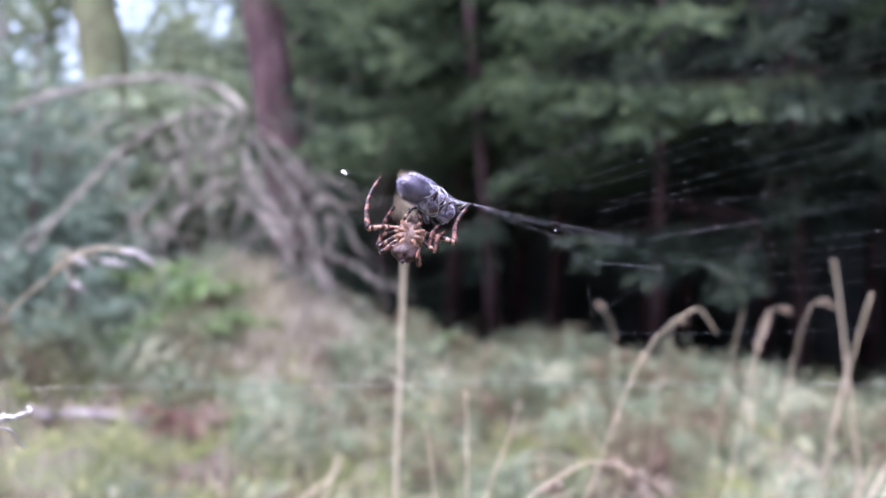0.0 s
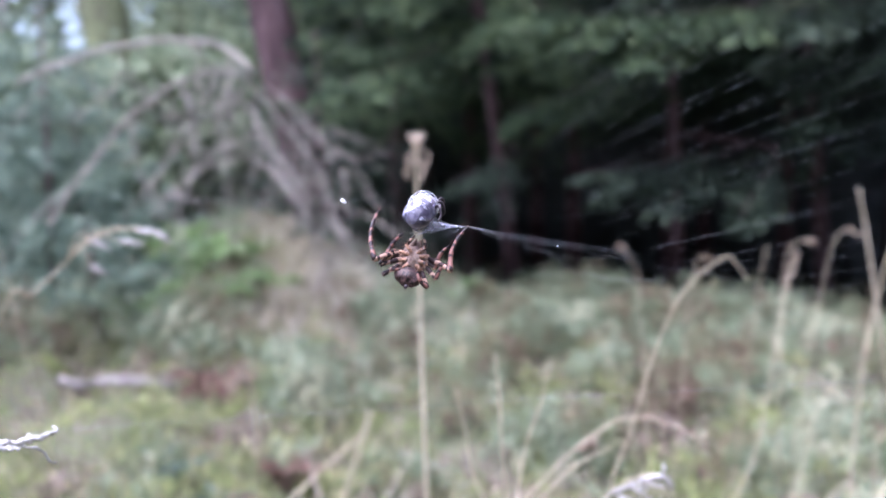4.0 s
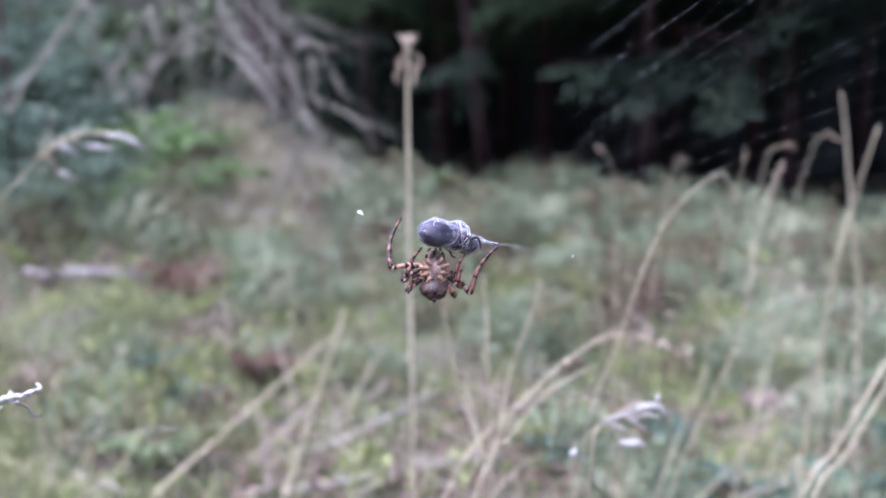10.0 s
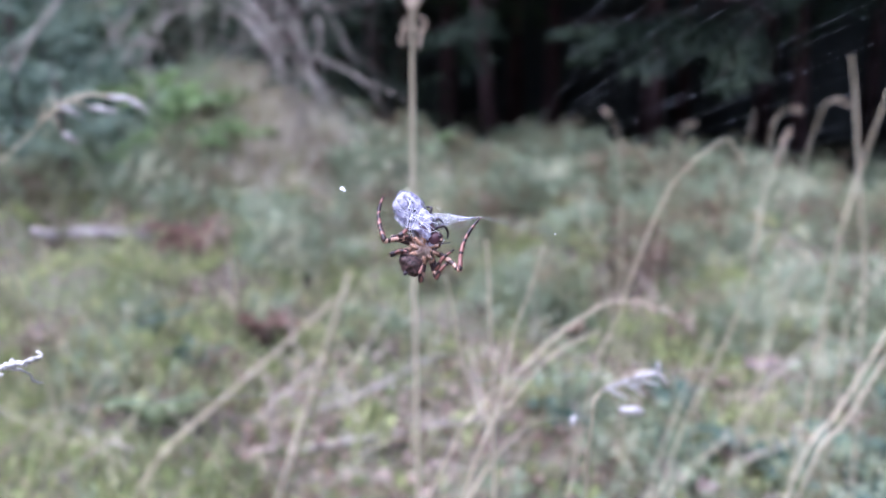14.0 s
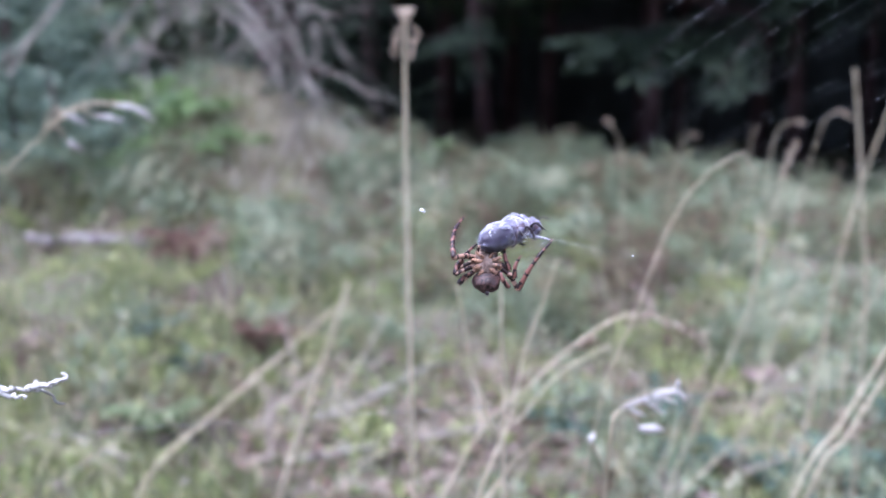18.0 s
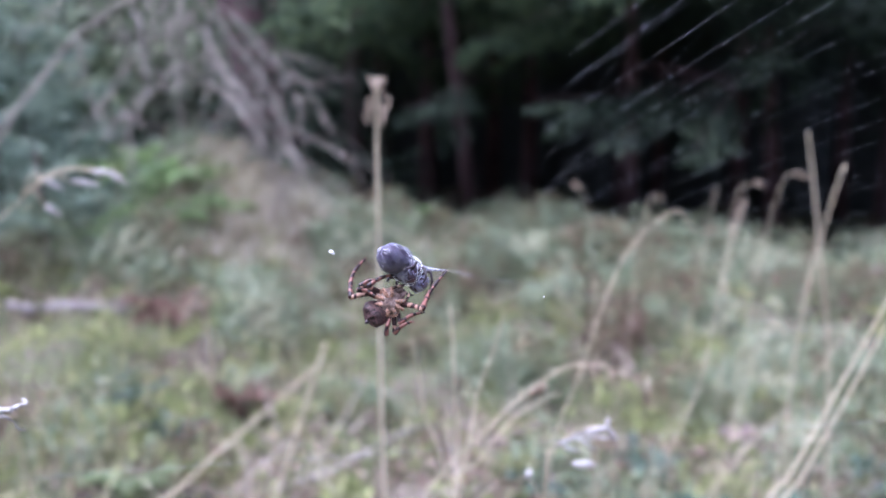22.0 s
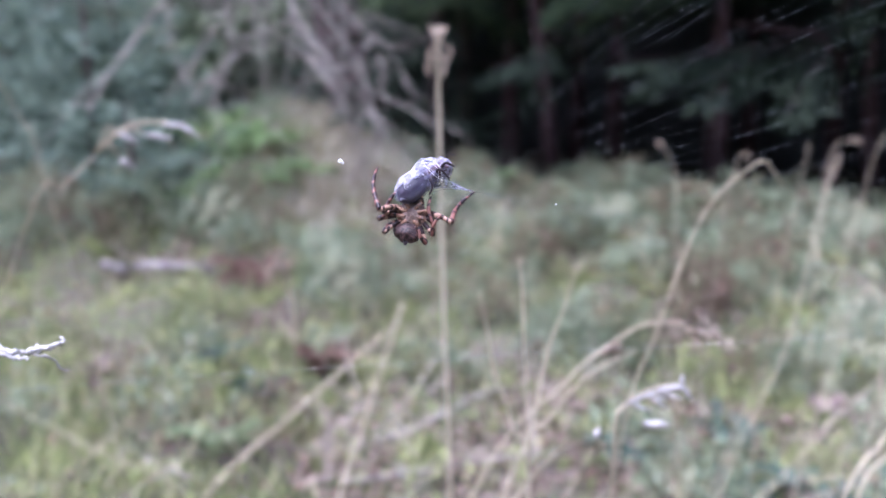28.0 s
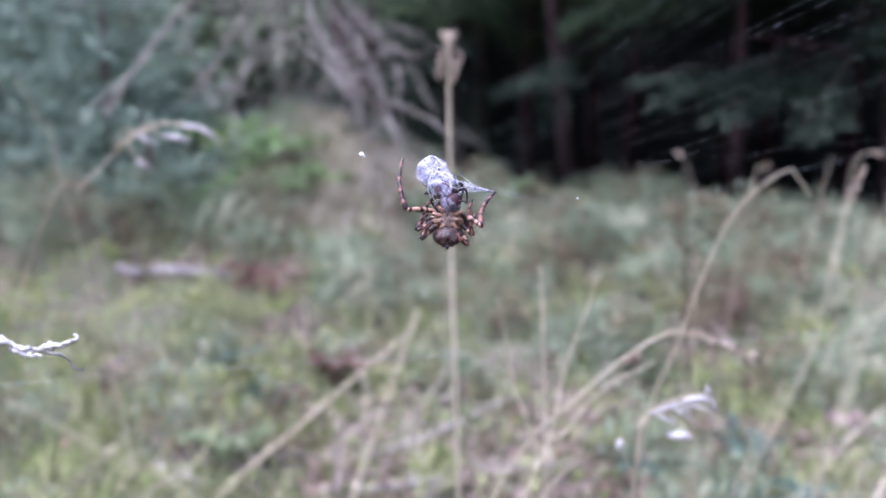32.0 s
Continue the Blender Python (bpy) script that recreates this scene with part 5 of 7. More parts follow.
M_THIGH = banded("tawny_ringed_leg", (0.37, 0.225, 0.16), (0.03, 0.014, 0.012), 2.6 * MM)
M_SHANK = banded("ringed_shank", (0.20, 0.088, 0.068), (0.018, 0.009, 0.009), 3.0 * MM)
M_COXA = mat("leg_base", [(0.02, 0.010, 0.008), (0.19, 0.09, 0.055), (0.44, 0.26, 0.17), (0.09, 0.045, 0.035), (0.50, 0.42, 0.37)], scale=900, fine=3000, rough=0.7, bump=0.4)
M_CARAPACE = mat("downy_carapace", [(0.09, 0.055, 0.045), (0.24, 0.165, 0.13), (0.40, 0.32, 0.27)], scale=420, fine=2600, rough=0.8, bump=0.5)
M_ABDOMEN = mat("spider_abdomen", [(0.008, 0.005, 0.004), (0.022, 0.012, 0.011), (0.085, 0.046, 0.040), (0.010, 0.006, 0.006), (0.055, 0.036, 0.031)], scale=520, fine=3200, rough=0.5, bump=0.9, spec=0.25)
M_PREY = mat("prey_body", [(0.012, 0.008, 0.016), (0.026, 0.018, 0.034), (0.06, 0.046, 0.075)], scale=260, fine=1800, rough=0.42, bump=0.35, spec=0.4)
M_PREYRED = mat("prey_thorax", [(0.03, 0.012, 0.016), (0.075, 0.03, 0.036), (0.13, 0.06, 0.07)], scale=380, rough=0.4, bump=0.4)
M_CHITIN = mat("dark_chitin", [(0.018, 0.013, 0.016), (0.05, 0.035, 0.04)], scale=700, rough=0.35, bump=0.2)
def fine_silk(name, cover):
    """Silk too fine to hide what is behind it."""
    m = mat(name, [(0.72, 0.72, 0.75), (0.88, 0.88, 0.9)], scale=500, rough=0.4, bump=0, spec=0.5)
    n, l = m.node_tree.nodes, m.node_tree.links
    out = n["Material Output"]
    ms, tr = n.new("ShaderNodeMixShader"), n.new("ShaderNodeBsdfTransparent")
    ms.inputs[0].default_value = cover
    l.new(tr.outputs[0], ms.inputs[1])
    l.new(out.inputs["Surface"].links[0].from_socket, ms.inputs[2])
    l.new(ms.outputs[0], out.inputs["Surface"])
    return m


M_WEB = fine_silk("fine_silk", 0.17)
M_SILKLINE = fine_silk("silk_strand_fine", 0.24)
M_SILK = mat("silk_thread", [(0.78, 0.77, 0.80), (0.9, 0.9, 0.92)], scale=500, rough=0.35, bump=0, translucent=0.4, spec=0.6)
M_FLUFF = mat("white_fluff", [(0.85, 0.83, 0.80), (0.93, 0.92, 0.90)], scale=900, rough=0.9, bump=0.4)


def veil_material(name, low, high):
    """Thin silk film: a pale sheet with irregular holes."""
    m = mat(name, [(0.22, 0.20, 0.29), (0.42, 0.40, 0.53), (0.78, 0.76, 0.86)], scale=420, rough=0.45, bump=0.4, translucent=0.35)
    n, l = m.node_tree.nodes, m.node_tree.links
    out = n["Material Output"]
    inner = out.inputs["Surface"].links[0].from_socket
    co = next(x for x in n if x.bl_idname == "ShaderNodeTexCoord")
    no = n.new("ShaderNodeTexNoise")
    no.inputs["Scale"].default_value, no.inputs["Detail"].default_value, no.inputs["Distortion"].default_value = 420, 5, 1.2
    mp = n.new("ShaderNodeMapping")
    mp.inputs["Scale"].default_value = (0.6, 1.5, 1.0)
    mp.inputs["Rotation"].default_value = (0.4, 0.5, 0.3)
    l.new(co.outputs["Object"], mp.inputs["Vector"])
    l.new(mp.outputs[0], no.inputs["Vector"])
    ramp = n.new("ShaderNodeValToRGB")
    e = ramp.color_ramp.elements
    e[0].position, e[0].color = 0.38, (low, low, low, 1)
    e[1].position, e[1].color = 0.64, (high, high, high, 1)
    l.new(no.outputs["Fac"], ramp.inputs[0])
    tr = n.new("ShaderNodeBsdfTransparent")
    ms = n.new("ShaderNodeMixShader")
    l.new(ramp.outputs[0], ms.inputs[0])
    l.new(tr.outputs[0], ms.inputs[1])
    l.new(inner, ms.inputs[2])
    l.new(ms.outputs[0], out.inputs["Surface"])
    return m


M_VEIL = veil_material("silk_veil", 0.04, 0.48)
M_WRAP = veil_material("silk_wrapping", 0.22, 0.88)
M_FILM = veil_material("silk_film", 0.03, 0.42)


def limb(name, length, profile, material, parent, bend=0.0, label="", bristles=0, seed=0, bow_out=0.0):
    """A jointed leg piece along +z, with radii (mm) along it and fine bristles."""
    z = np.linspace(0, length, len(profile) * 3)
    x = bend * np.sin(np.pi * z / length)
    pts = np.stack([x, bow_out * np.sin(np.pi * z / length), z], 1)
    rad = np.interp(np.linspace(0, 1, len(z)), np.linspace(0, 1, len(profile)), profile) * MM
    pieces = [tube(pts, rad, 10)]
    r = np.random.default_rng(seed)
    for i in range(bristles):
        j = r.integers(2, len(z) - 1)
        a = r.uniform(0, 6.28)
        d = np.array([np.cos(a), np.sin(a), 0.7])
        p = pts[j] + d * rad[j] * 0.8
        pieces.append(tube([p, p + d * r.uniform(0.3, 0.9) * MM], [0.035 * MM, 0.012 * MM], 4))
    v, f = merge(pieces)
    return link_mesh(name, v, f, material, parent, label)


THIGH, SHANK = 8.6 * MM, 13.2 * MM
# side, name of leg, root on the body, knee and tip from the body's middle, in mm
OTHER_LEGS = (
    (-1, (1.5, -0.5, 0.5), (6.0, -2.2, -1.2), (3.4, -1.0, 5.0)),
    (-1, (1.5, -0.9, -0.2), (6.7, -2.8, -2.8), (4.0, -1.4, 0.6)),
    (-1, (1.3, -0.9, -0.8), (5.8, -3.2, -4.6), (3.0, -3.6, -1.6)),
    (1, (1.5, -0.5, 0.5), (4.9, -2.2, -1.4), (5.4, -1.0, 4.4)),
    (1, (1.5, -0.9, -0.2), (5.8, -3.0, -3.2), (6.4, -1.8, 1.6)),
    (1, (1.3, -0.9, -0.8), (4.3, -3.4, -5.4), (2.6, -3.6, -1.8)),
)


def aim(d, ref=(0, 1, 0)):
    """The turn that lays +z along d."""
    z = Vector(d).normalized()
    x = Vector(ref)
    x = (x - z * x.dot(z)).normalized()
    y = z.cross(x)
    return Matrix((x, y, z)).transposed()


def crumpled(vf, amp, freq):
    """The mesh with its surface crumpled by noise."""
    out = []
    for p in vf[0]:
        q = Vector(p)
        d = noise.noise(q * freq) + 0.6 * noise.noise(q * freq * 2.3) - 0.5 * abs(noise.noise(q * freq * 1.3 + Vector((7, 1, 3))))
        out.append(q + q.normalized() * d * amp)
    return out, vf[1]


def make_spider():
    sp = new("spider")
    tagged(sp, "tawny orb-weaver spider with dark-ringed legs hanging under its wrapped prey", "spider")
    v, f = moved(crumpled(ellipsoid(3.5 * MM, 3.1 * MM, 2.1 * MM, 30, 22, 0.06, 1, 0.25), 0.25 * MM, 1500), Matrix.Translation((0, -0.5 * MM, 0.4 * MM)) @ aim((0.05, 0.55, 1.0)).to_4x4() @ Matrix.Rotation(-math.pi / 2, 4, "Y"))
    link_mesh("cephalothorax", v, f, M_CARAPACE, sp, "pale grey downy head and back")
    v, f = moved(crumpled(ellipsoid(2.8 * MM, 2.9 * MM, 1.9 * MM, 30, 22, 0.10, 2, -0.12), 0.2 * MM, 700), Matrix.Translation((0, -2.2 * MM, -3.9 * MM)) @ aim((0, -0.8, -0.85)).to_4x4() @ Matrix.Rotation(-math.pi / 2, 4, "Y"))
    ab = link_mesh("abdomen", v, f, M_ABDOMEN, sp, "dark brown rounded abdomen")
    v, f = tube([(0, -4.0 * MM, -5.9 * MM), (0, -4.5 * MM, -6.5 * MM)], [0.55 * MM, 0.3 * MM], 9)
    link_mesh("spinneret", v, f, M_CHITIN, ab)
    for sx in (-1, 1):
        v, f = tube([(0.6 * sx * MM, -0.2 * MM, 2.1 * MM), (0.75 * sx * MM, -0.7 * MM, 3.2 * MM), (0.45 * sx * MM, -0.5 * MM, 4.2 * MM)], [0.62 * MM, 0.55 * MM, 0.25 * MM], 9)
        link_mesh("chelicera", v, f, M_CARAPACE, sp)
        v, f = tube([(1.2 * sx * MM, -0.6 * MM, 1.8 * MM), (2.0 * sx * MM, -1.6 * MM, 2.6 * MM), (1.5 * sx * MM, -1.5 * MM, 4.0 * MM), (1.0 * sx * MM, -1.2 * MM, 4.8 * MM)], [0.32 * MM, 0.34 * MM, 0.32 * MM, 0.2 * MM], 8)
        link_mesh("pedipalp", v, f, M_THIGH, sp)
    for k in range(8):      # short leg bases fanned over the underside
        sx, q = (-1 if k % 2 else 1), k // 2
        g = math.radians((52, 20, -12, -44)[q] + 7 * sx)
        a = np.array([0.2 * sx, -1.5 - 0.15 * q, 0.7 - 0.45 * q])
        b = a + np.array([math.cos(g) * sx * (3.1, 3.3, 2.9, 2.4)[q], -0.5, math.sin(g) * 2.6])
        v, f = tube([a * MM, (a + b) / 2 * MM + np.array([0, -0.35 * MM, 0]), b * MM], [0.30 * MM, (0.42 + 0.04 * q) * MM, 0.34 * MM], 10)
        pieces = [(v, f)]
        rr = np.random.default_rng(60 + k)
        for h in range(26):
            q0 = (a + (b - a) * rr.random()) * MM + rr.normal(0, 0.3 * MM, 3)
            pieces.append(tube([q0, q0 + (rr.normal(0, 0.5, 3) + (0, -0.6, 0)) * MM], [0.05 * MM, 0.02 * MM], 4))
        v, f = merge(pieces)
        link_mesh("leg_base", v, f, M_COXA, sp)
    front = []
    for sx in (-1, 1):
        th = limb("leg", THIGH, [0.46, 0.62, 0.64, 0.52, 0.56], M_THIGH, sp, 0.3 * MM, "tawny front leg with dark rings", 30, 3 + sx, 0.4 * sx * MM)
        th.location = (1.7 * sx * MM, 0.2 * MM, 0.5 * MM)
        sh = limb("shank", SHANK, [0.56, 0.64, 0.46, 0.56, 0.44, 0.38, 0.46, 0.32, 0.30, 0.16], M_SHANK, th, -0.5 * MM, "", 90, 8 + sx, -1.3 * sx * MM)
        sh.location = (0, 0, THIGH)
        front.append((th, sh))
    rest = []
    for i, (sx, root, knee, tip) in enumerate(OTHER_LEGS):
        a, k, t = (Vector((q[0] * sx, q[1], q[2])) * MM for q in (root, knee, tip))
        L1, L2 = (k - a).length, (t - k).length
        th = limb("leg", L1, [0.42, 0.56, 0.56, 0.46, 0.54], M_THIGH, sp, 0.2 * MM, "", 22, 20 + i)
        m1 = aim(k - a)
        th.matrix_basis = Matrix.Translation(a) @ m1.to_4x4()
        sh = limb("shank", L2, [0.54, 0.56, 0.38, 0.46, 0.32, 0.30, 0.14], M_SHANK, th, -0.4 * MM, "", 44, 40 + i, -0.8 * sx * MM)
        sh.matrix_basis = Matrix.Translation((0, 0, L1)) @ aim(m1.transposed() @ (t - k)).to_4x4()
        rest.append((th, sh))
    return sp, front, rest


def make_prey():
    """A bee-like insect in torn silk: its long way is x, the big end at -x."""
    pr = new("wrapped_prey")
    MM = 0.00117
    tagged(pr, "dark insect loosely wrapped in lavender-white spider silk", "insect")
    v, f = moved(ellipsoid(3.6 * MM, 2.65 * MM, 2.5 * MM, 28, 18, 0.04, 3, 0.05), Matrix.Translation((-3.3 * MM, 0, 0.2 * MM)))
    ab = link_mesh("abdomen", v, f, M_PREY, pr, "shiny slate-purple abdomen")
    for x in (-4.6, -2.6):
        k = math.sqrt(max(0.05, 1 - ((x + 3.3) / 3.6) ** 2))
        ring = [(x * MM, math.cos(a) * 2.62 * k * MM, (math.sin(a) * 2.46 * k + 0.2) * MM) for a in np.linspace(0, 2 * math.pi, 25)]
        v, f = tube(ring, 0.04 * MM, 6, False)
        link_mesh("segment_ring", v, f, M_CHITIN, ab)
    v, f = moved(crumpled(ellipsoid(2.3 * MM, 2.0 * MM, 1.9 * MM, 22, 16, 0.06, 4), 0.15 * MM, 900), Matrix.Translation((1.5 * MM, 0, -0.5 * MM)))
    link_mesh("thorax", v, f, M_PREYRED, pr, "dull red-brown thorax")
    v, f = moved(ellipsoid(1.5 * MM, 1.9 * MM, 1.6 * MM, 20, 14, 0.05, 5), Matrix.Translation((4.3 * MM, 0, -1.3 * MM)))
    hd = link_mesh("head", v, f, M_PREYRED, pr)
    for sx in (-1, 1):
        v, f = moved(ellipsoid(0.5 * MM, 0.35 * MM, 0.8 * MM, 12, 10), Matrix.Translation((4.7 * MM, 1.55 * sx * MM, -1.1 * MM)))
        link_mesh("eye", v, f, M_CHITIN, hd)
        v, f = tube(spline([(5.4 * MM, 0.5 * sx * MM, -1.0 * MM), (6.4 * MM, 1.2 * sx * MM, -0.2 * MM), (7.0 * MM, 2.4 * sx * MM, -1.2 * MM)], 9), 0.11 * MM, 6)
        link_mesh("antenna", v, f, M_CHITIN, hd)
        for i, (x, dx, dz) in enumerate(((2.9, 1.5, -1.4), (1.6, 0.5, -2.2), (0.4, -2.0, -1.5))):
            a = np.array([x, 1.3 * sx, -1.0]) * MM
            k = a + np.array([dx * 0.5, 1.9 * sx, 0.3]) * MM
            t = k + np.array([dx * 0.6, -0.3 * sx, dz]) * MM
            v, f = tube(spline([a, k, t, t + np.array([dx * 0.5, -0.9 * sx, -0.5]) * MM], 14), np.linspace(0.33, 0.13, 14) * MM, 7)
            link_mesh("leg", v, f, M_CHITIN, pr)
        wing = [(1.8, 1.0 * sx, 1.4), (0.2, 2.5 * sx, 2.0), (-3.0, 3.1 * sx, 1.5), (-5.2, 2.4 * sx, 1.4), (-3.6, 1.2 * sx, 2.7), (0.0, 0.8 * sx, 2.3)]
        me_v = [np.array(q) * MM for q in wing]
        me_v += [q + np.array([0, 0, 0.06]) * MM for q in me_v]
        link_mesh("wing", me_v, [tuple(range(6)), tuple(range(11, 5, -1))] + [(i, (i + 1) % 6, 6 + (i + 1) % 6, 6 + i) for i in range(6)], M_VEIL, pr, "crumpled wing under silk", False)
    # silk round the fore body, drawn together towards the thread
    v, f = crumpled(ellipsoid(3.5 * MM, 2.8 * MM, 2.7 * MM, 48, 34, 0.10, 6, 0.3), 0.65 * MM, 520)
    link_mesh("silk_wrap", [(q[0] + 0.7 * MM, q[1], q[2] + 0.0 * MM + 0.25 * max(0.0, q[0])) for q in v], f, M_WRAP, pr, "crumpled wrapping of lavender-white silk")
    v, f = moved(crumpled(ellipsoid(1.9 * MM, 2.25 * MM, 2.0 * MM, 30, 22, 0.08, 9), 0.3 * MM, 700), Matrix.Translation((4.2 * MM, 0, -1.2 * MM)))
    link_mesh("silk_wrap", v, [q for q in f if sum(-v[i][1] - 0.5 * v[i][2] for i in q) / 4 > 0.1 * MM], M_WRAP, pr, "torn hood of white silk")
    # a thinner film over the upper side of the big end
    v, f = moved(crumpled(ellipsoid(3.85 * MM, 2.9 * MM, 2.8 * MM, 40, 28, 0.06, 7, 0.0), 0.22 * MM, 700), Matrix.Translation((-3.2 * MM, 0, 0.3 * MM)))
    link_mesh("silk_film", v, f, M_FILM, pr, "mottled film of thin silk")
    v = [q * 1.02 for q in v]
    keep = [q for q in f if sum(v[i][2] + 0.30 * v[i][0] for i in q) / 4 > 0.5 * MM]
    link_mesh("silk_wrap", v, keep, M_WRAP, pr, "torn wrapping of white silk")
    r = np.random.default_rng(12)
    for i in range(24):
        x, tilt, ph = r.uniform(-2.6, 3.0), r.normal(0, 1.9), r.uniform(0, 6.28)
        ring = []
        for a in np.linspace(0, r.uniform(1.2, 3.6), 16):
            xx = np.clip(x + tilt * 2.6 * math.cos(a + ph), -5.5 + 4.5 * (math.sin(a + ph) < 0.3), 4.2)
            k = np.sqrt(max(0.04, 1 - ((xx + 3.2) / 3.9) ** 2)) * 2.95 if xx < -0.6 else np.interp(xx, [-0.6, 1.6, 4.0, 5.9], [2.6, 3.0, 2.1, 0.5])
            ring.append((xx * MM, math.cos(a + ph) * k * MM, (math.sin(a + ph) * k + 0.15) * MM))
        v, f = tube(ring, r.uniform(0.022, 0.05) * MM, 5)
        link_mesh("silk_strand", v, f, M_SILK, pr)
    return pr


U = 0.2 / 1616.0      # a step of the web's plan, in metres


KNOT = np.array([(897 - 671) * U, 0, (397 - 447) * U])      # where the strands meet, in the web's space


def make_web():
    """The torn orb web, hung to both sides of the prey: its origin is the white fluff caught in it."""
    web = new("spider_web")
    tagged(web, "torn orb web of fine silk threads with white fluff", "spider web")
    r = np.random.default_rng(21)

    bundle = []

    def thread(pts, rad, name="thread", sag=0.0, deep=0.0):
        q = np.array([((x - 671) * U, deep * (x - 671) * U, (397 - y) * U) for x, y in pts])
        line = spline(q, max(10, 5 * len(q))) if len(q) > 2 else bow(q[0], q[1], -sag * U, 10)
        line = line + r.normal(0, 0.03 * MM, line.shape)
        if name == "strand":
            bundle.append(tube(line - KNOT, rad * 0.5 * MM, 5))
            return
        v, f = tube(line, rad * (0.95 if "spiral" in name or "radial" in name else 1.5 if "frame" in name else 0.8) * MM, 5)
        link_mesh(name, v, f, M_SILKLINE if "frame" in name else M_WEB, web)

    v, f = moved(merge([moved(ellipsoid(0.5 * MM, 0.4 * MM, 0.42 * MM, 14, 10, 0.3, 3), Matrix.Rotation(0.5, 4, "Y")), moved(ellipsoid(0.34 * MM, 0.25 * MM, 0.25 * MM, 12, 8, 0.3, 5), Matrix.Translation((0.42 * MM, 0, -0.42 * MM)))]), Matrix())
    link_mesh("fluff", v, f, M_FLUFF, web, "tiny white fluff")
    v, f = moved(ellipsoid(0.2 * MM, 0.15 * MM, 0.17 * MM, 10, 8, 0.3, 4), Matrix.Translation(((1043 - 671) * U, 0, (397 - 509) * U)))
    link_mesh("fluff", v, f, M_FLUFF, web, "tiny white fluff")
    thread([(120, 345), (330, 367), (671, 398), (742, 406)], 0.015)
    thread([(330, 366), (600, 385), (671, 394), (745, 405), (775, 432)], 0.014)
    thread([(625, 395), (690, 440)], 0.020)
    # the twisted strands from the prey over the raised leg to the web
    for dy, rad in ((0, 0.045), (3, 0.035), (-2, 0.035)):
        thread([(815, 470 + 2 * dy), (840, 464 + dy), (870, 457 + dy), (897, 447), (945, 461 + dy)], rad * 1.2, "strand")
        thread([(945, 461 + dy), (1060, 491 + 2 * dy), (1200, 527 + 3 * dy)], rad * 0.6, "strand")
    thread([(838, 440), (862, 452), (893, 450)], 0.04, "strand")
    thread([(897, 447), (985, 487), (1090, 519), (1195, 527)], 0.020, "strand")
    thread([(897, 447), (1000, 478), (1105, 498), (1220, 528)], 0.018, "strand")
    thread([(960, 470), (1043, 512), (1127, 583)], 0.028, "strand")
    thread([(1030, 498), (1120, 555), (1245, 574)], 0.026, "strand")
    thread([(1120, 560), (1190, 566), (1245, 573)], 0.028, "strand")
    thread([(1345, 595), (1420, 604), (1500, 617), (1620, 604)], 0.03, "strand")
    thread([(1300, 560), (1400, 590), (1520, 585), (1700, 575)], 0.024, "strand")
    thread([(1220, 600), (1310, 640)], 0.018, "strand")
    thread([(1108, 590), (1115, 660)], 0.018, "strand")
    thread([(1115, 660), (1200, 610)], 0.018, "strand")
    thread([(1200, 540), (1330, 570), (1345, 595)], 0.02, "strand")
    v, f = merge(bundle)
    strands = link_mesh("strand_bundle", v, f, M_SILKLINE, web, "twisted silk strands drawn out to the torn web")
    strands.location = KNOT
    # a thin funnel of silk drawn from the prey to the twisted strands, along +x
    ring = []
    for i in range(12):
        k = i / 11
        rr = (1.7 * (1 - k) ** 2.2 + 0.2) * MM
        ring += [(10.6 * MM * k + 0.5 * MM * math.sin(a * 5) * (1 - k), rr * 0.8 * math.cos(a), rr * math.sin(a) * (1 + 0.16 * math.sin(3 * a + 0.7 * i))) for a in np.linspace(0, 2 * math.pi, 25)[:-1]]
    faces = [(i * 24 + j, (i + 1) * 24 + j, (i + 1) * 24 + (j + 1) % 24, i * 24 + (j + 1) % 24) for i in range(11) for j in range(24)]
    funnel = link_mesh("silk_funnel", ring, faces, M_VEIL, web, "thin funnel of torn silk")
    for i in range(11):      # single threads drawn together from the wrapping to the rope
        a = i * 2.399
        wide, out = r.uniform(1.8, 3.4), r.uniform(-1.2, 1.4)
        q = [(out * MM, wide * 0.8 * math.cos(a) * MM, wide * math.sin(a) * MM), (4.0 * MM, wide * 0.42 * math.cos(a + 0.25) * MM, wide * 0.5 * math.sin(a + 0.25) * MM), (7.6 * MM, 0.25 * math.cos(a) * MM, 0.3 * math.sin(a) * MM), (10.6 * MM, 0, 0)]
        v, f = tube(spline(q, 14), np.linspace(0.085, 0.05, len(spline(q, 14))) * MM, 5)
        link_mesh("silk_thread", v, f, M_SILKLINE, funnel)
    # capture spiral: near-parallel turns, steep above and flat below
    for k in range(26):
        s = k / 25
        xl = np.interp(s, [0, 0.3, 0.55, 0.8, 1], [1130, 1080, 1050, 1150, 1290]) + r.normal(0, 22)
        yl = np.interp(s, [0, 0.3, 0.55, 0.8, 1], [75, 250, 372, 505, 585]) + r.normal(0, 5)
        slope = np.interp(s, [0, 0.3, 0.55, 0.8, 1], [0.60, 0.52, 0.36, 0.19, 0.04])
        xr = 1900
        yr = yl - slope * (xr - xl)
        thread([(xl, yl), (xl + (xr - xl) * 0.33, yl + (yr - yl) * 0.36 + 5), (xl + (xr - xl) * 0.66, yl + (yr - yl) * 0.69 + 4), (xr, yr)], r.uniform(0.009, 0.015), "spiral_thread", deep=0.03)
    for a, b in (((905, 445), (1330, -60)), ((908, 445), (1400, 20)), ((910, 446), (1560, 60)), ((915, 447), (1650, 190)), ((930, 450), (1750, 330)), ((905, 440), (1080, 330)), ((940, 455), (1800, 450))):
        thread([a, b], 0.007, "radial_thread", 6, 0.02)
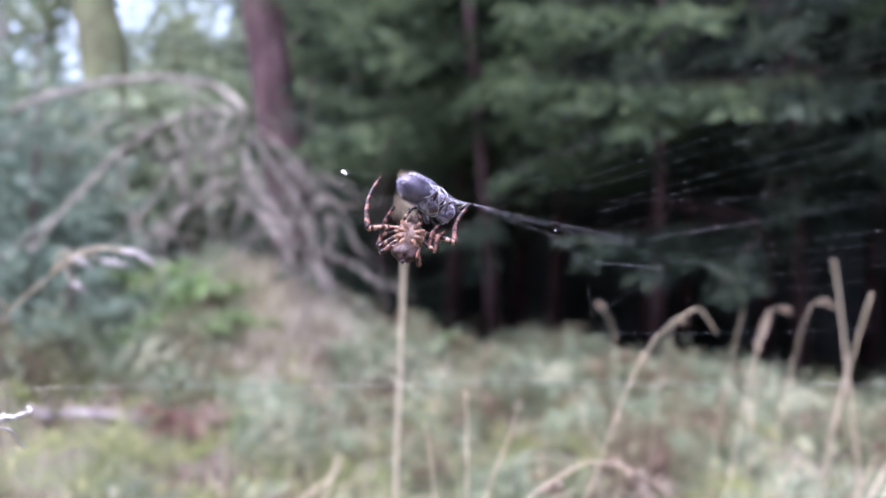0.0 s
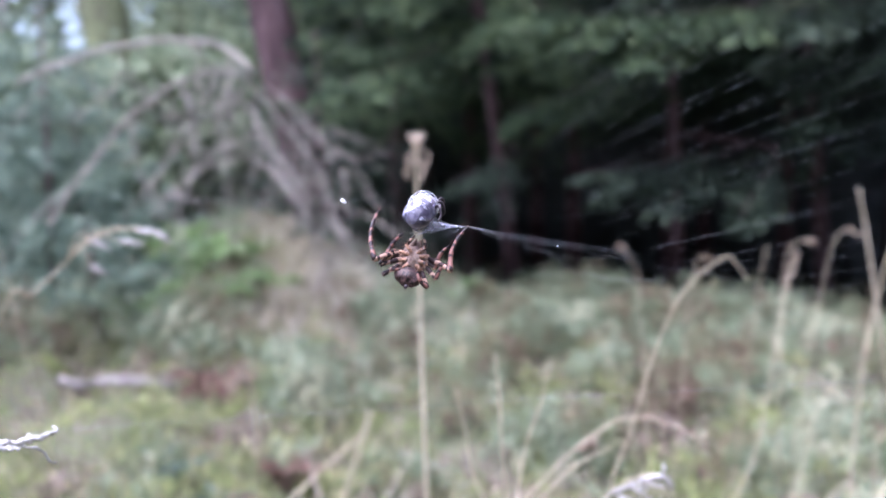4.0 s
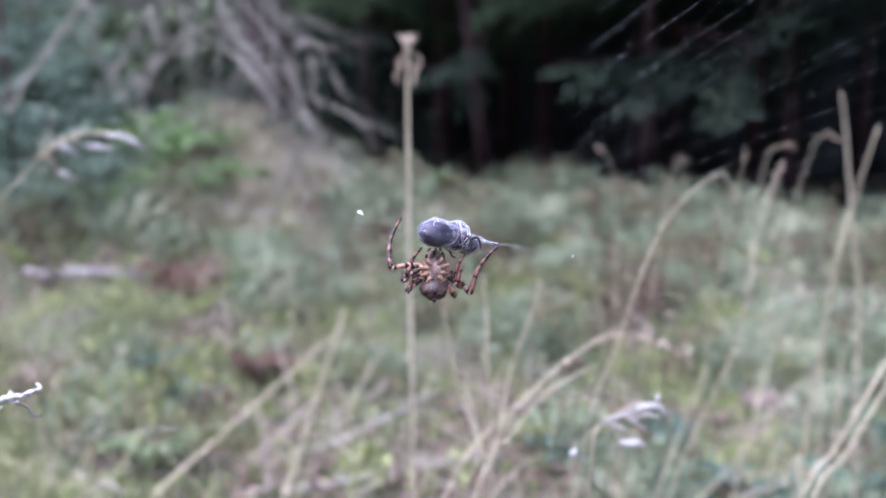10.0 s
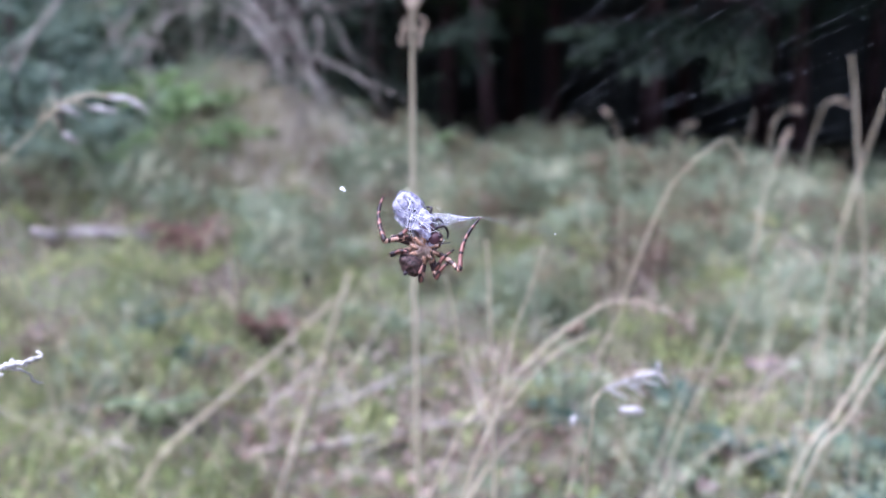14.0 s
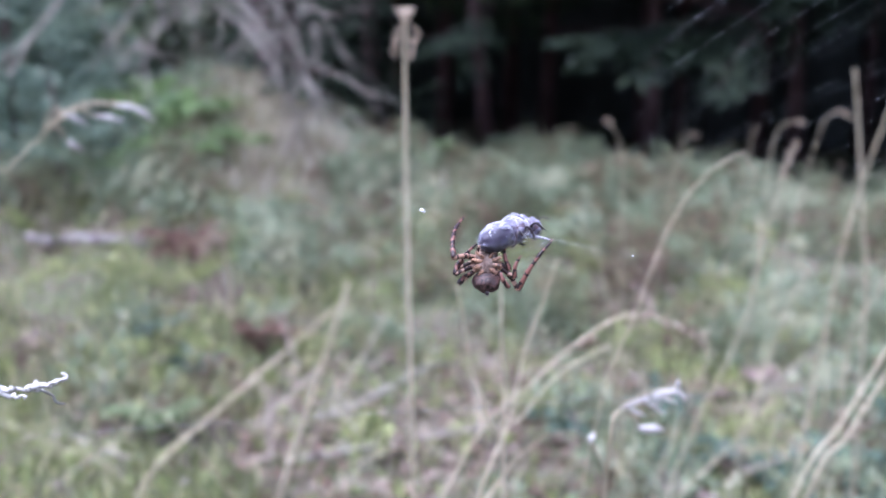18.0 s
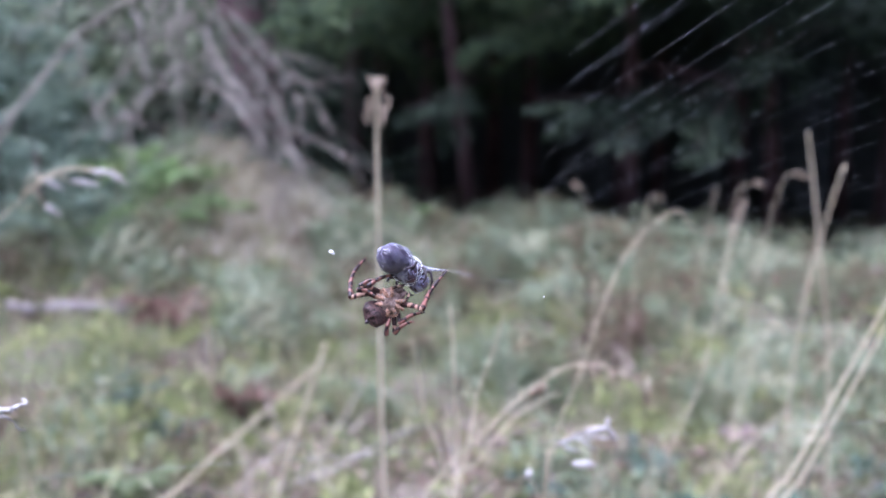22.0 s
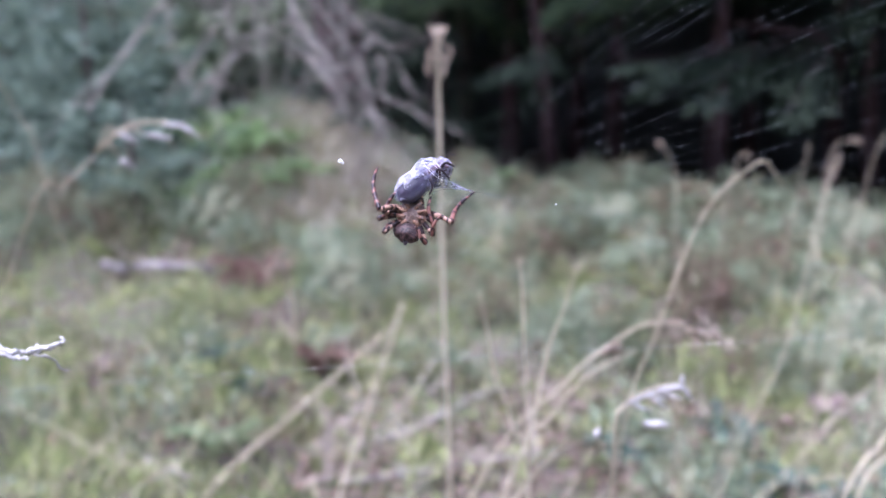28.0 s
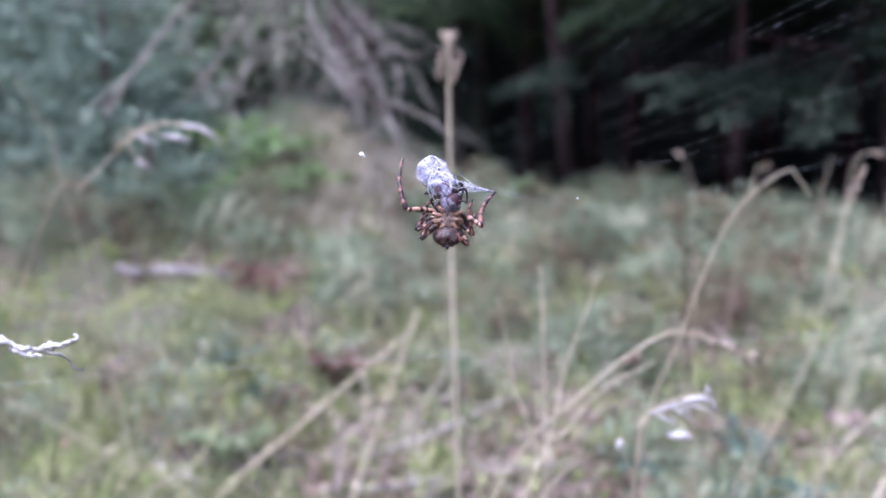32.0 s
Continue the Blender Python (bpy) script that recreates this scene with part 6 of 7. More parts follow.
    # the lower frame thread
    thread([(-500, 768), (60, 765), (300, 766), (780, 776), (920, 775), (1250, 786), (1560, 793), (1900, 798)], 0.026, "frame_thread")
    thread([(905, 769), (1035, 739), (1100, 696), (1300, 697), (1568, 697), (1900, 690)], 0.018)
    thread([(920, 766), (975, 757), (1040, 734)], 0.018)
    thread([(905, 770), (1060, 820)], 0.012)
    return web, strands, funnel


spider, front_legs, other_legs = make_spider()
prey = make_prey()
web, strands, funnel = make_web()


# ---- how the spider, its prey and the web swing and turn ----
# seconds, place, turn
SPIDER_ROWS = [
    (0, 0.00817, 0.16417, 0.90574, -0.1, 10.5, -0.2), (0.5, 0.01105, 0.15831, 0.90649, 0.1, 20.5, -0.1),
    (1, 0.01159, 0.15389, 0.90778, -0.0, 30.0, 0.0), (1.5, 0.00163, 0.17377, 0.90104, -0.2, 29.9, -0.3),
    (2, 0.00142, 0.17098, 0.90022, -0.3, 29.4, -0.4), (2.5, -0.00115, 0.17816, 0.89968, -0.3, 27.4, -0.4),
    (3, 0.00003, 0.18019, 0.90033, -0.3, 25.7, -0.3), (3.5, 0.00022, 0.17673, 0.90072, -0.1, 20.7, -0.2),
    (5.5, 0.01187, 0.18052, 0.90474, -0.5, 2.1, -0.2), (6, 0.01049, 0.18418, 0.91711, -0.5, -2.8, -0.0),
    (6.5, 0.00455, 0.18723, 0.91833, -0.6, 16.9, -0.3), (7, 0.00357, 0.18523, 0.91720, -0.6, 33.5, -0.5),
    (7.5, 0.00585, 0.18373, 0.91545, -0.7, 38.3, -0.7), (8, 0.00597, 0.17762, 0.90683, -0.6, 44.2, -0.5),
    (8.5, 0.00277, 0.18035, 0.89804, -0.3, 14.5, -0.3), (9, 0.00118, 0.19148, 0.89210, -0.0, -15.9, 0.0),
    (9.5, 0.00200, 0.19416, 0.89050, -0.0, -5.9, -0.0), (10, 0.00187, 0.19376, 0.88836, -0.0, 1.5, -0.1),
    (10.5, 0.00207, 0.19103, 0.88562, -0.0, 4.7, -0.0), (11, 0.00179, 0.19351, 0.88419, 0.0, 7.5, -0.0),
    (11.5, 0.00351, 0.19488, 0.88351, -0.0, 2.7, -0.0), (12, 0.00612, 0.19821, 0.88475, -0.0, -3.0, -0.0),
    (12.5, 0.00241, 0.19631, 0.88518, -0.0, 29.3, -0.0), (13, -0.00109, 0.19544, 0.88729, -0.0, 54.5, -0.0),
    (13.5, -0.00044, 0.19397, 0.88701, -0.0, 47.3, -0.1), (14, 0.00016, 0.19360, 0.88700, -0.0, 40.7, -0.1),
    (14.5, -0.00152, 0.19652, 0.88674, -0.0, 32.7, -0.1), (16.5, 0.00495, 0.19651, 0.88712, -0.0, -12.1, 0.0),
    (17, 0.00686, 0.19586, 0.88548, -0.0, -23.2, -0.0), (17.5, 0.00435, 0.19789, 0.88725, -0.0, -12.9, -0.0),
    (18, 0.00432, 0.19953, 0.88785, 0.0, 0.0, -0.0), (18.3, 0.01328, 0.19860, 0.88688, -0.0, 17.5, 0.0),
    (18.6, 0.00489, 0.19701, 0.88535, -0.0, 31.1, -0.1), (19, -0.00244, 0.18803, 0.88718, -0.0, 43.2, -0.1),
    (19.4, 0.00400, 0.19264, 0.88112, 0.0, 29.1, -0.1), (19.6, 0.01164, 0.19852, 0.88266, 0.0, 20.9, -0.1),
    (19.8, 0.01146, 0.20235, 0.88243, 0.0, 12.0, -0.1), (20, 0.00844, 0.20664, 0.88594, 0.0, 2.9, -0.1),
    (20.2, 0.02362, 0.20166, 0.89071, 0.0, 2.1, -0.1), (20.4, 0.01282, 0.19613, 0.88808, 0.0, 1.3, -0.1),
    (20.6, 0.00756, 0.18802, 0.89100, -0.0, 0.4, -0.1), (21, 0.00919, 0.17237, 0.89494, -0.1, -2.2, -0.2),
    (21.3, 0.00064, 0.17838, 0.89136, -0.2, 14.2, -0.2), (21.6, 0.00730, 0.18014, 0.90211, -0.3, 31.8, -0.3),
    (22, 0.00585, 0.16550, 0.89236, -0.4, 52.2, -0.6), (22.3, 0.00711, 0.16402, 0.89438, -0.3, 43.8, -0.5),
    (22.6, 0.00816, 0.16360, 0.89442, -0.3, 36.8, -0.4), (23, 0.00726, 0.16388, 0.89632, -0.2, 29.6, -0.3),
    (23.5, 0.00805, 0.15959, 0.89908, -0.3, 29.1, -0.3), (24, 0.00890, 0.16732, 0.89098, -0.2, 27.9, -0.3),
    (24.2, 0.00441, 0.17173, 0.89146, -0.2, 25.7, -0.3), (24.6, -0.00038, 0.17803, 0.89225, -0.1, 21.5, -0.2),
    (25, 0.00253, 0.17791, 0.89195, -0.1, 17.2, -0.2), (25.5, 0.00546, 0.17669, 0.89285, -0.3, 16.5, -0.3),
    (27.5, 0.00308, 0.17944, 0.88987, 0.2, 12.3, 0.3), (28, 0.00144, 0.18420, 0.89325, 0.1, 11.6, 0.3),
    (28.5, 0.00044, 0.18340, 0.89284, 0.1, 24.2, 0.4), (29, -0.00264, 0.18490, 0.89265, 0.2, 34.6, 0.5),
    (29.5, -0.00241, 0.18535, 0.89221, 0.2, 28.5, 0.5), (30, -0.00073, 0.18594, 0.89107, 0.2, 23.0, 0.4),
    (30.5, 0.00263, 0.18764, 0.89032, 0.2, 12.8, 0.4), (31, 0.00522, 0.19225, 0.88888, 0.2, -1.2, 0.4),
    (31.5, 0.00189, 0.19311, 0.88904, 0.2, -0.3, 0.4), (32, 0.00241, 0.19233, 0.89054, 0.2, 0.3, 0.4),
]
PREY_ROWS = [
    (0, 0.01180, 0.16413, 0.91368, -29.4, 21.8, 35.7), (0.25, 0.01026, 0.15857, 0.91289, -6.1, 6.3, 15.3),
    (0.5, 0.01299, 0.15824, 0.91476, 20.8, 1.0, -9.1), (0.75, 0.01305, 0.15458, 0.91596, 47.4, 7.4, -33.2),
    (1, 0.01194, 0.15413, 0.91635, 70.4, 23.5, -53.1), (1.5, 0.00249, 0.17437, 0.90834, 68.5, 13.8, -49.0),
    (2, 0.00263, 0.17174, 0.90622, 66.3, 4.1, -44.4), (2.25, 0.00173, 0.17468, 0.90621, 51.8, -17.5, -27.8),
    (2.5, 0.00053, 0.17902, 0.90580, 28.4, -32.6, -2.9), (2.75, 0.00115, 0.18053, 0.90621, -2.7, -46.0, 29.6),
    (3, 0.00208, 0.18101, 0.90661, -29.9, -52.0, 58.1), (3.5, 0.00211, 0.17729, 0.90746, -29.4, -34.0, 71.5),
    (4.5, 0.00889, 0.17783, 0.91426, -24.2, -10.3, 96.7), (5.5, 0.01284, 0.18071, 0.91324, -14.2, -4.4, 122.7),
    (6, 0.01085, 0.18316, 0.92601, -9.2, -3.5, 136.0), (6.25, 0.00771, 0.18945, 0.92547, -17.1, -4.2, 110.1),
    (6.5, 0.00662, 0.18583, 0.92670, -24.0, -8.3, 84.3), (6.75, 0.00684, 0.18624, 0.92619, -28.6, -15.1, 58.7),
    (7, 0.00747, 0.18405, 0.92512, -29.8, -23.2, 32.6), (7.25, 0.00783, 0.18267, 0.92439, -0.7, -23.6, 7.7),
    (7.5, 0.00894, 0.18264, 0.92382, 25.2, -13.1, -13.7), (7.75, 0.00670, 0.17942, 0.92027, 45.5, 4.3, -28.4),
    (8, 0.00847, 0.17757, 0.91565, 62.7, 25.4, -36.8), (8.25, 0.00797, 0.18090, 0.91121, 46.2, -1.0, -28.6),
    (8.5, 0.00548, 0.18098, 0.90667, 24.2, -23.3, -12.0), (8.75, 0.00395, 0.18448, 0.90508, -8.4, -36.1, 16.2),
    (9, 0.00396, 0.19289, 0.90052, -45.8, -32.2, 49.0), (9.5, 0.00523, 0.19548, 0.89818, -32.0, -11.6, 39.5),
    (10, 0.00552, 0.19492, 0.89530, -21.7, 10.3, 35.1), (10.5, 0.00387, 0.19253, 0.89313, -22.8, 35.5, 44.5),
    (11, 0.00169, 0.19524, 0.89231, -16.8, 60.3, 58.7), (11.5, 0.00204, 0.19663, 0.89138, 15.2, 23.6, 111.4),
    (12, 0.00325, 0.20000, 0.89235, 10.0, -19.0, 141.2), (12.25, 0.00260, 0.19897, 0.89254, 8.3, -2.2, 117.3),
    (12.5, 0.00189, 0.19798, 0.89271, -0.1, 12.5, 92.3), (12.75, 0.00125, 0.19752, 0.89375, -14.8, 21.8, 63.8),
    (13, 0.00072, 0.19705, 0.89474, -33.0, 22.9, 32.7), (13.25, 0.00042, 0.19611, 0.89402, -9.0, 13.9, 11.6),
    (13.5, -0.00008, 0.19540, 0.89351, 16.2, 14.1, -10.9), (13.75, -0.00065, 0.19535, 0.89303, 40.0, 23.5, -31.9),
    (14, -0.00094, 0.19485, 0.89258, 61.5, 39.8, -49.1), (14.5, -0.00262, 0.19788, 0.89260, 49.9, 27.2, -38.5),
    (15.5, 0.00041, 0.19761, 0.89366, 22.5, 9.1, -12.4), (16.5, 0.00369, 0.19805, 0.89414, -9.1, 6.1, 18.2),
    (17, 0.00560, 0.19747, 0.89280, -24.5, 10.7, 33.0), (17.5, 0.00650, 0.19938, 0.89407, -24.9, -4.1, 31.6),
    (18, 0.00980, 0.20078, 0.89423, -25.0, -19.2, 30.2), (18.3, 0.01759, 0.19990, 0.89334, -31.3, 2.2, 31.8),
    (18.6, 0.00804, 0.19837, 0.89188, -37.8, 23.5, 30.9), (19, -0.00078, 0.18945, 0.89380, -51.0, 51.4, 23.2),
    (19.2, 0.00135, 0.18998, 0.89170, -29.2, 33.4, 13.4), (19.4, 0.00379, 0.19422, 0.88762, -7.5, 19.3, -1.7),
    (19.6, 0.01051, 0.20017, 0.88910, 16.0, 11.5, -20.0), (19.8, 0.00938, 0.20408, 0.88880, 40.4, 11.6, -39.9),
    (20, 0.00540, 0.20845, 0.89223, 63.9, 19.5, -58.3), (20.2, 0.02143, 0.20338, 0.89695, 53.6, 4.9, -45.5),
    (20.4, 0.01148, 0.19776, 0.89426, 40.3, -6.8, -30.3), (20.6, 0.00699, 0.18947, 0.89710, 24.0, -14.3, -12.3),
    (21, 0.01009, 0.17333, 0.90092, -12.2, -11.9, 26.7), (21.3, 0.00216, 0.17922, 0.89769, -21.3, 0.0, 35.3),
    (21.6, 0.00947, 0.18091, 0.90878, -28.6, 13.2, 42.0), (22, 0.00897, 0.16637, 0.89943, -36.7, 31.7, 48.9),
    (22.3, 0.00963, 0.16505, 0.90124, -35.8, 36.1, 54.9), (22.6, 0.01007, 0.16476, 0.90106, -34.5, 40.3, 61.4),
    (23, 0.00840, 0.16516, 0.90268, -31.2, 46.0, 71.0), (23.25, 0.00799, 0.16298, 0.90390, -18.0, 68.2, 118.8),
    (23.5, 0.00842, 0.16070, 0.90500, 47.3, 67.9, -143.3), (23.75, 0.00850, 0.16305, 0.90136, 59.8, 45.5, -96.4),
    (24, 0.00849, 0.16835, 0.89644, 49.6, 23.7, -66.0), (24.2, 0.00406, 0.17274, 0.89689, 46.4, 22.5, -66.4),
    (24.6, -0.00060, 0.17901, 0.89760, 40.4, 20.0, -66.9), (25, 0.00239, 0.17885, 0.89722, 34.9, 17.2, -67.0),
    (25.5, 0.00581, 0.17769, 0.89850, 33.5, 2.7, -53.6), (26.5, 0.00562, 0.18023, 0.89754, 20.7, -23.3, -23.3),
    (27.5, 0.00530, 0.18082, 0.89705, -9.2, -37.2, 19.9), (28, 0.00408, 0.18571, 0.90081, -27.2, -35.2, 44.1),
    (28.5, 0.00362, 0.18470, 0.89943, -31.3, -2.9, 45.9), (29, 0.00103, 0.18608, 0.89826, -34.7, 29.4, 45.5),
    (29.5, 0.00117, 0.18670, 0.89871, -27.8, 33.2, 45.7), (30, 0.00276, 0.18743, 0.89845, -20.4, 37.1, 46.4),
    (30.25, 0.00293, 0.18799, 0.89793, -4.3, 23.2, 19.3), (30.5, 0.00365, 0.18899, 0.89780, 15.7, 17.4, -8.7),
    (30.75, 0.00385, 0.19132, 0.89741, 36.0, 21.3, -37.1), (31, 0.00372, 0.19347, 0.89646, 53.2, 33.6, -64.2),
    (31.5, 0.00019, 0.19426, 0.89634, 44.3, 31.2, -61.1), (32, 0.00054, 0.19338, 0.89756, 35.3, 29.2, -57.6),
]
# seconds, place, turn
WEB_ROWS = [
    (0, -0.00684, 0.16423, 0.91869, -0.1, -3.7, -0.1), (0.5, -0.00470, 0.15825, 0.91932, 0.1, -4.0, -0.1), (1, -0.00474, 0.15421, 0.92070, -0.0, -4.0, 0.0),
    (1.5, -0.01452, 0.17436, 0.91312, -0.2, -3.3, -0.2), (2, -0.01475, 0.17182, 0.91129, -0.3, -3.1, -0.2), (2.5, -0.01636, 0.17918, 0.91116, -0.3, -3.4, -0.2),
    (3, -0.01440, 0.18106, 0.91204, -0.3, -3.2, -0.2), (3.5, -0.01450, 0.17746, 0.91310, -0.1, -3.8, -0.2), (5.5, -0.00451, 0.18055, 0.91921, -0.5, -2.4, -0.2),
    (6, -0.00693, 0.18265, 0.93129, -0.5, -2.1, -0.1), (6.5, -0.01111, 0.18526, 0.93101, -0.5, -2.0, -0.1), (7, -0.01014, 0.18342, 0.92870, -0.5, -2.2, -0.1),
    (7.5, -0.00843, 0.18195, 0.92780, -0.6, -2.2, -0.2), (8, -0.00856, 0.17708, 0.92049, -0.4, -2.6, -0.1), (8.5, -0.01213, 0.18102, 0.91178, -0.3, -3.5, -0.2),
    (9, -0.01431, 0.19400, 0.90551, -0.0, -4.5, 0.0), (9.5, -0.01383, 0.19669, 0.90335, -0.0, -4.5, -0.0), (10, -0.01435, 0.19630, 0.90058, -0.0, -4.4, -0.1),
    (10.5, -0.01519, 0.19416, 0.89890, -0.0, -4.5, -0.0), (11, -0.01661, 0.19704, 0.89844, 0.0, -4.6, -0.0), (11.5, -0.01643, 0.19854, 0.89816, -0.0, -4.6, -0.0),
    (12, -0.01542, 0.20217, 0.89965, -0.0, -4.5, -0.0), (12.5, -0.01575, 0.19969, 0.89858, -0.0, -4.6, -0.0), (13, -0.01587, 0.19833, 0.89914, -0.0, -4.5, 0.0),
    (13.5, -0.01674, 0.19693, 0.89924, -0.0, -4.5, -0.0), (14, -0.01765, 0.19667, 0.89962, -0.0, -4.4, -0.1), (14.5, -0.01958, 0.19971, 0.89967, -0.0, -4.5, -0.1),
    (16.5, -0.01443, 0.19971, 0.90084, -0.0, -4.5, 0.0), (17, -0.01277, 0.19906, 0.89955, -0.0, -4.5, -0.0), (17.5, -0.01246, 0.20078, 0.89980, -0.0, -4.4, -0.0),
    (18, -0.00982, 0.20215, 0.89868, 0.0, -4.5, -0.1), (18.3, -0.00134, 0.20153, 0.89780, -0.0, -4.4, 0.0), (18.6, -0.01020, 0.20029, 0.89635, -0.0, -4.4, -0.0),
    (19, -0.01807, 0.19180, 0.89840, -0.0, -4.6, -0.1), (19.4, -0.01450, 0.19703, 0.89376, 0.0, -4.5, -0.2), (19.6, -0.00830, 0.20324, 0.89598, 0.0, -4.4, -0.1),
    (19.8, -0.00996, 0.20744, 0.89636, 0.0, -4.4, -0.1), (20, -0.01447, 0.21211, 0.90047, 0.0, -4.5, -0.1), (20.2, 0.00230, 0.20674, 0.90445, 0.0, -4.5, -0.1),
    (20.4, -0.00692, 0.20081, 0.90101, 0.0, -4.5, -0.1), (20.6, -0.01075, 0.19217, 0.90296, -0.0, -4.5, -0.1), (21, -0.00642, 0.17533, 0.90473, -0.1, -4.6, -0.2),
    (21.3, -0.01419, 0.18095, 0.90131, -0.2, -4.6, -0.1), (21.6, -0.00669, 0.18236, 0.91233, -0.3, -4.5, -0.1), (22, -0.00692, 0.16746, 0.90300, -0.2, -4.3, -0.2),
    (22.3, -0.00623, 0.16621, 0.90492, -0.2, -4.4, -0.2), (22.6, -0.00578, 0.16590, 0.90486, -0.2, -4.6, -0.2), (23, -0.00741, 0.16607, 0.90676, -0.2, -4.6, -0.2),
    (23.5, -0.00728, 0.16154, 0.91022, -0.2, -4.5, -0.2), (24, -0.00713, 0.16920, 0.90275, -0.2, -4.8, -0.2), (24.2, -0.01177, 0.17364, 0.90330, -0.2, -4.7, -0.2),
    (24.6, -0.01686, 0.17991, 0.90421, -0.1, -4.5, -0.1), (25, -0.01431, 0.17955, 0.90400, -0.1, -4.7, -0.1), (25.5, -0.01113, 0.17804, 0.90485, -0.2, -4.5, -0.2),
    (27.5, -0.01276, 0.18057, 0.90134, 0.2, -5.4, 0.3), (28, -0.01428, 0.18535, 0.90447, 0.1, -5.2, 0.3), (28.5, -0.01402, 0.18435, 0.90325, 0.1, -5.4, 0.3),
    (29, -0.01591, 0.18568, 0.90217, 0.2, -5.6, 0.3), (29.5, -0.01664, 0.18613, 0.90241, 0.2, -5.7, 0.4), (30, -0.01590, 0.18679, 0.90200, 0.2, -5.6, 0.3),
    (30.5, -0.01445, 0.18869, 0.90351, 0.2, -5.7, 0.3), (31, -0.01386, 0.19357, 0.90420, 0.2, -5.7, 0.4), (31.5, -0.01724, 0.19429, 0.90334, 0.2, -5.7, 0.4),
    (32, -0.01674, 0.19325, 0.90388, 0.2, -5.7, 0.3),
]
# seconds, turn of the two long front legs
LEFT_THIGH_ROWS = [
    (0, -99.0, 5.6, 121.4), (0.5, -107.1, 9.0, 117.0), (1, -114.5, 11.3, 113.3), (1.5, -126.3, 16.1, 110.7),
    (2, -141.1, 6.6, 95.3), (2.5, -135.1, 21.2, 109.8), (3, -131.7, 26.9, 116.9), (3.5, -119.4, 21.6, 123.2),
    (5.5, -87.2, -1.4, 115.8), (6, -82.1, -2.7, 108.5), (6.5, -110.0, 10.3, 116.2), (7, -132.5, 21.7, 112.0),
    (7.5, -130.0, 21.3, 113.4), (8, -124.9, 19.9, 116.0), (8.5, -88.1, -1.8, 132.7), (9, -51.3, -31.3, 122.9),
    (9.5, -72.5, -13.4, 126.4), (10, -89.5, -0.2, 115.8), (10.5, -84.3, -2.2, 111.0), (11, -81.2, -1.8, 101.5),
    (11.5, -83.4, -0.0, 90.0), (12, -81.5, -0.0, 90.2), (12.5, -120.0, 1.4, 92.4), (13, -149.3, 3.7, 92.2),
    (13.5, -136.8, 10.0, 99.3), (14, -119.8, 16.3, 116.1), (14.5, -113.2, 12.0, 115.9), (16.5, -73.5, -0.0, 90.0),
    (17, -61.0, 0.1, 89.8), (17.5, -67.9, -12.7, 118.4), (18, -79.1, -11.4, 135.9), (18.3, -99.4, 7.2, 127.0),
    (18.6, -117.3, 15.4, 117.2), (19, -138.8, 12.0, 100.3), (19.4, -121.6, 0.3, 90.4), (19.6, -110.2, -0.9, 87.6),
    (19.8, -97.6, -0.3, 87.6), (20, -84.9, 0.1, 89.0), (20.2, -85.9, 0.4, 85.0), (20.4, -82.8, -2.1, 106.4),
    (20.6, -82.5, -4.7, 121.7), (21, -85.3, -5.5, 139.2), (21.3, -98.3, 9.0, 136.8), (21.6, -119.4, 21.4, 122.9),
    (22, -139.7, 21.9, 107.5), (22.3, -132.5, 22.0, 112.2), (22.6, -127.1, 21.5, 115.9), (23, -122.8, 21.3, 119.4),
    (23.5, -110.0, 16.7, 128.2), (24, -98.7, 7.3, 130.0), (24.2, -97.0, 7.0, 134.5), (24.6, -94.9, 6.3, 142.1),
    (25, -94.0, 5.9, 145.7), (25.5, -93.3, 4.6, 144.3), (27.5, -89.4, -0.8, 145.1), (28, -90.8, 1.1, 145.7),
    (28.5, -108.3, 19.0, 134.5), (29, -130.1, 24.5, 116.2), (29.5, -117.7, 23.3, 126.9), (30, -107.4, 18.1, 134.7),
    (30.5, -93.5, 2.9, 129.6), (31, -74.4, -8.0, 116.4), (31.5, -77.6, -7.3, 120.0), (32, -80.9, -5.6, 121.6),
]
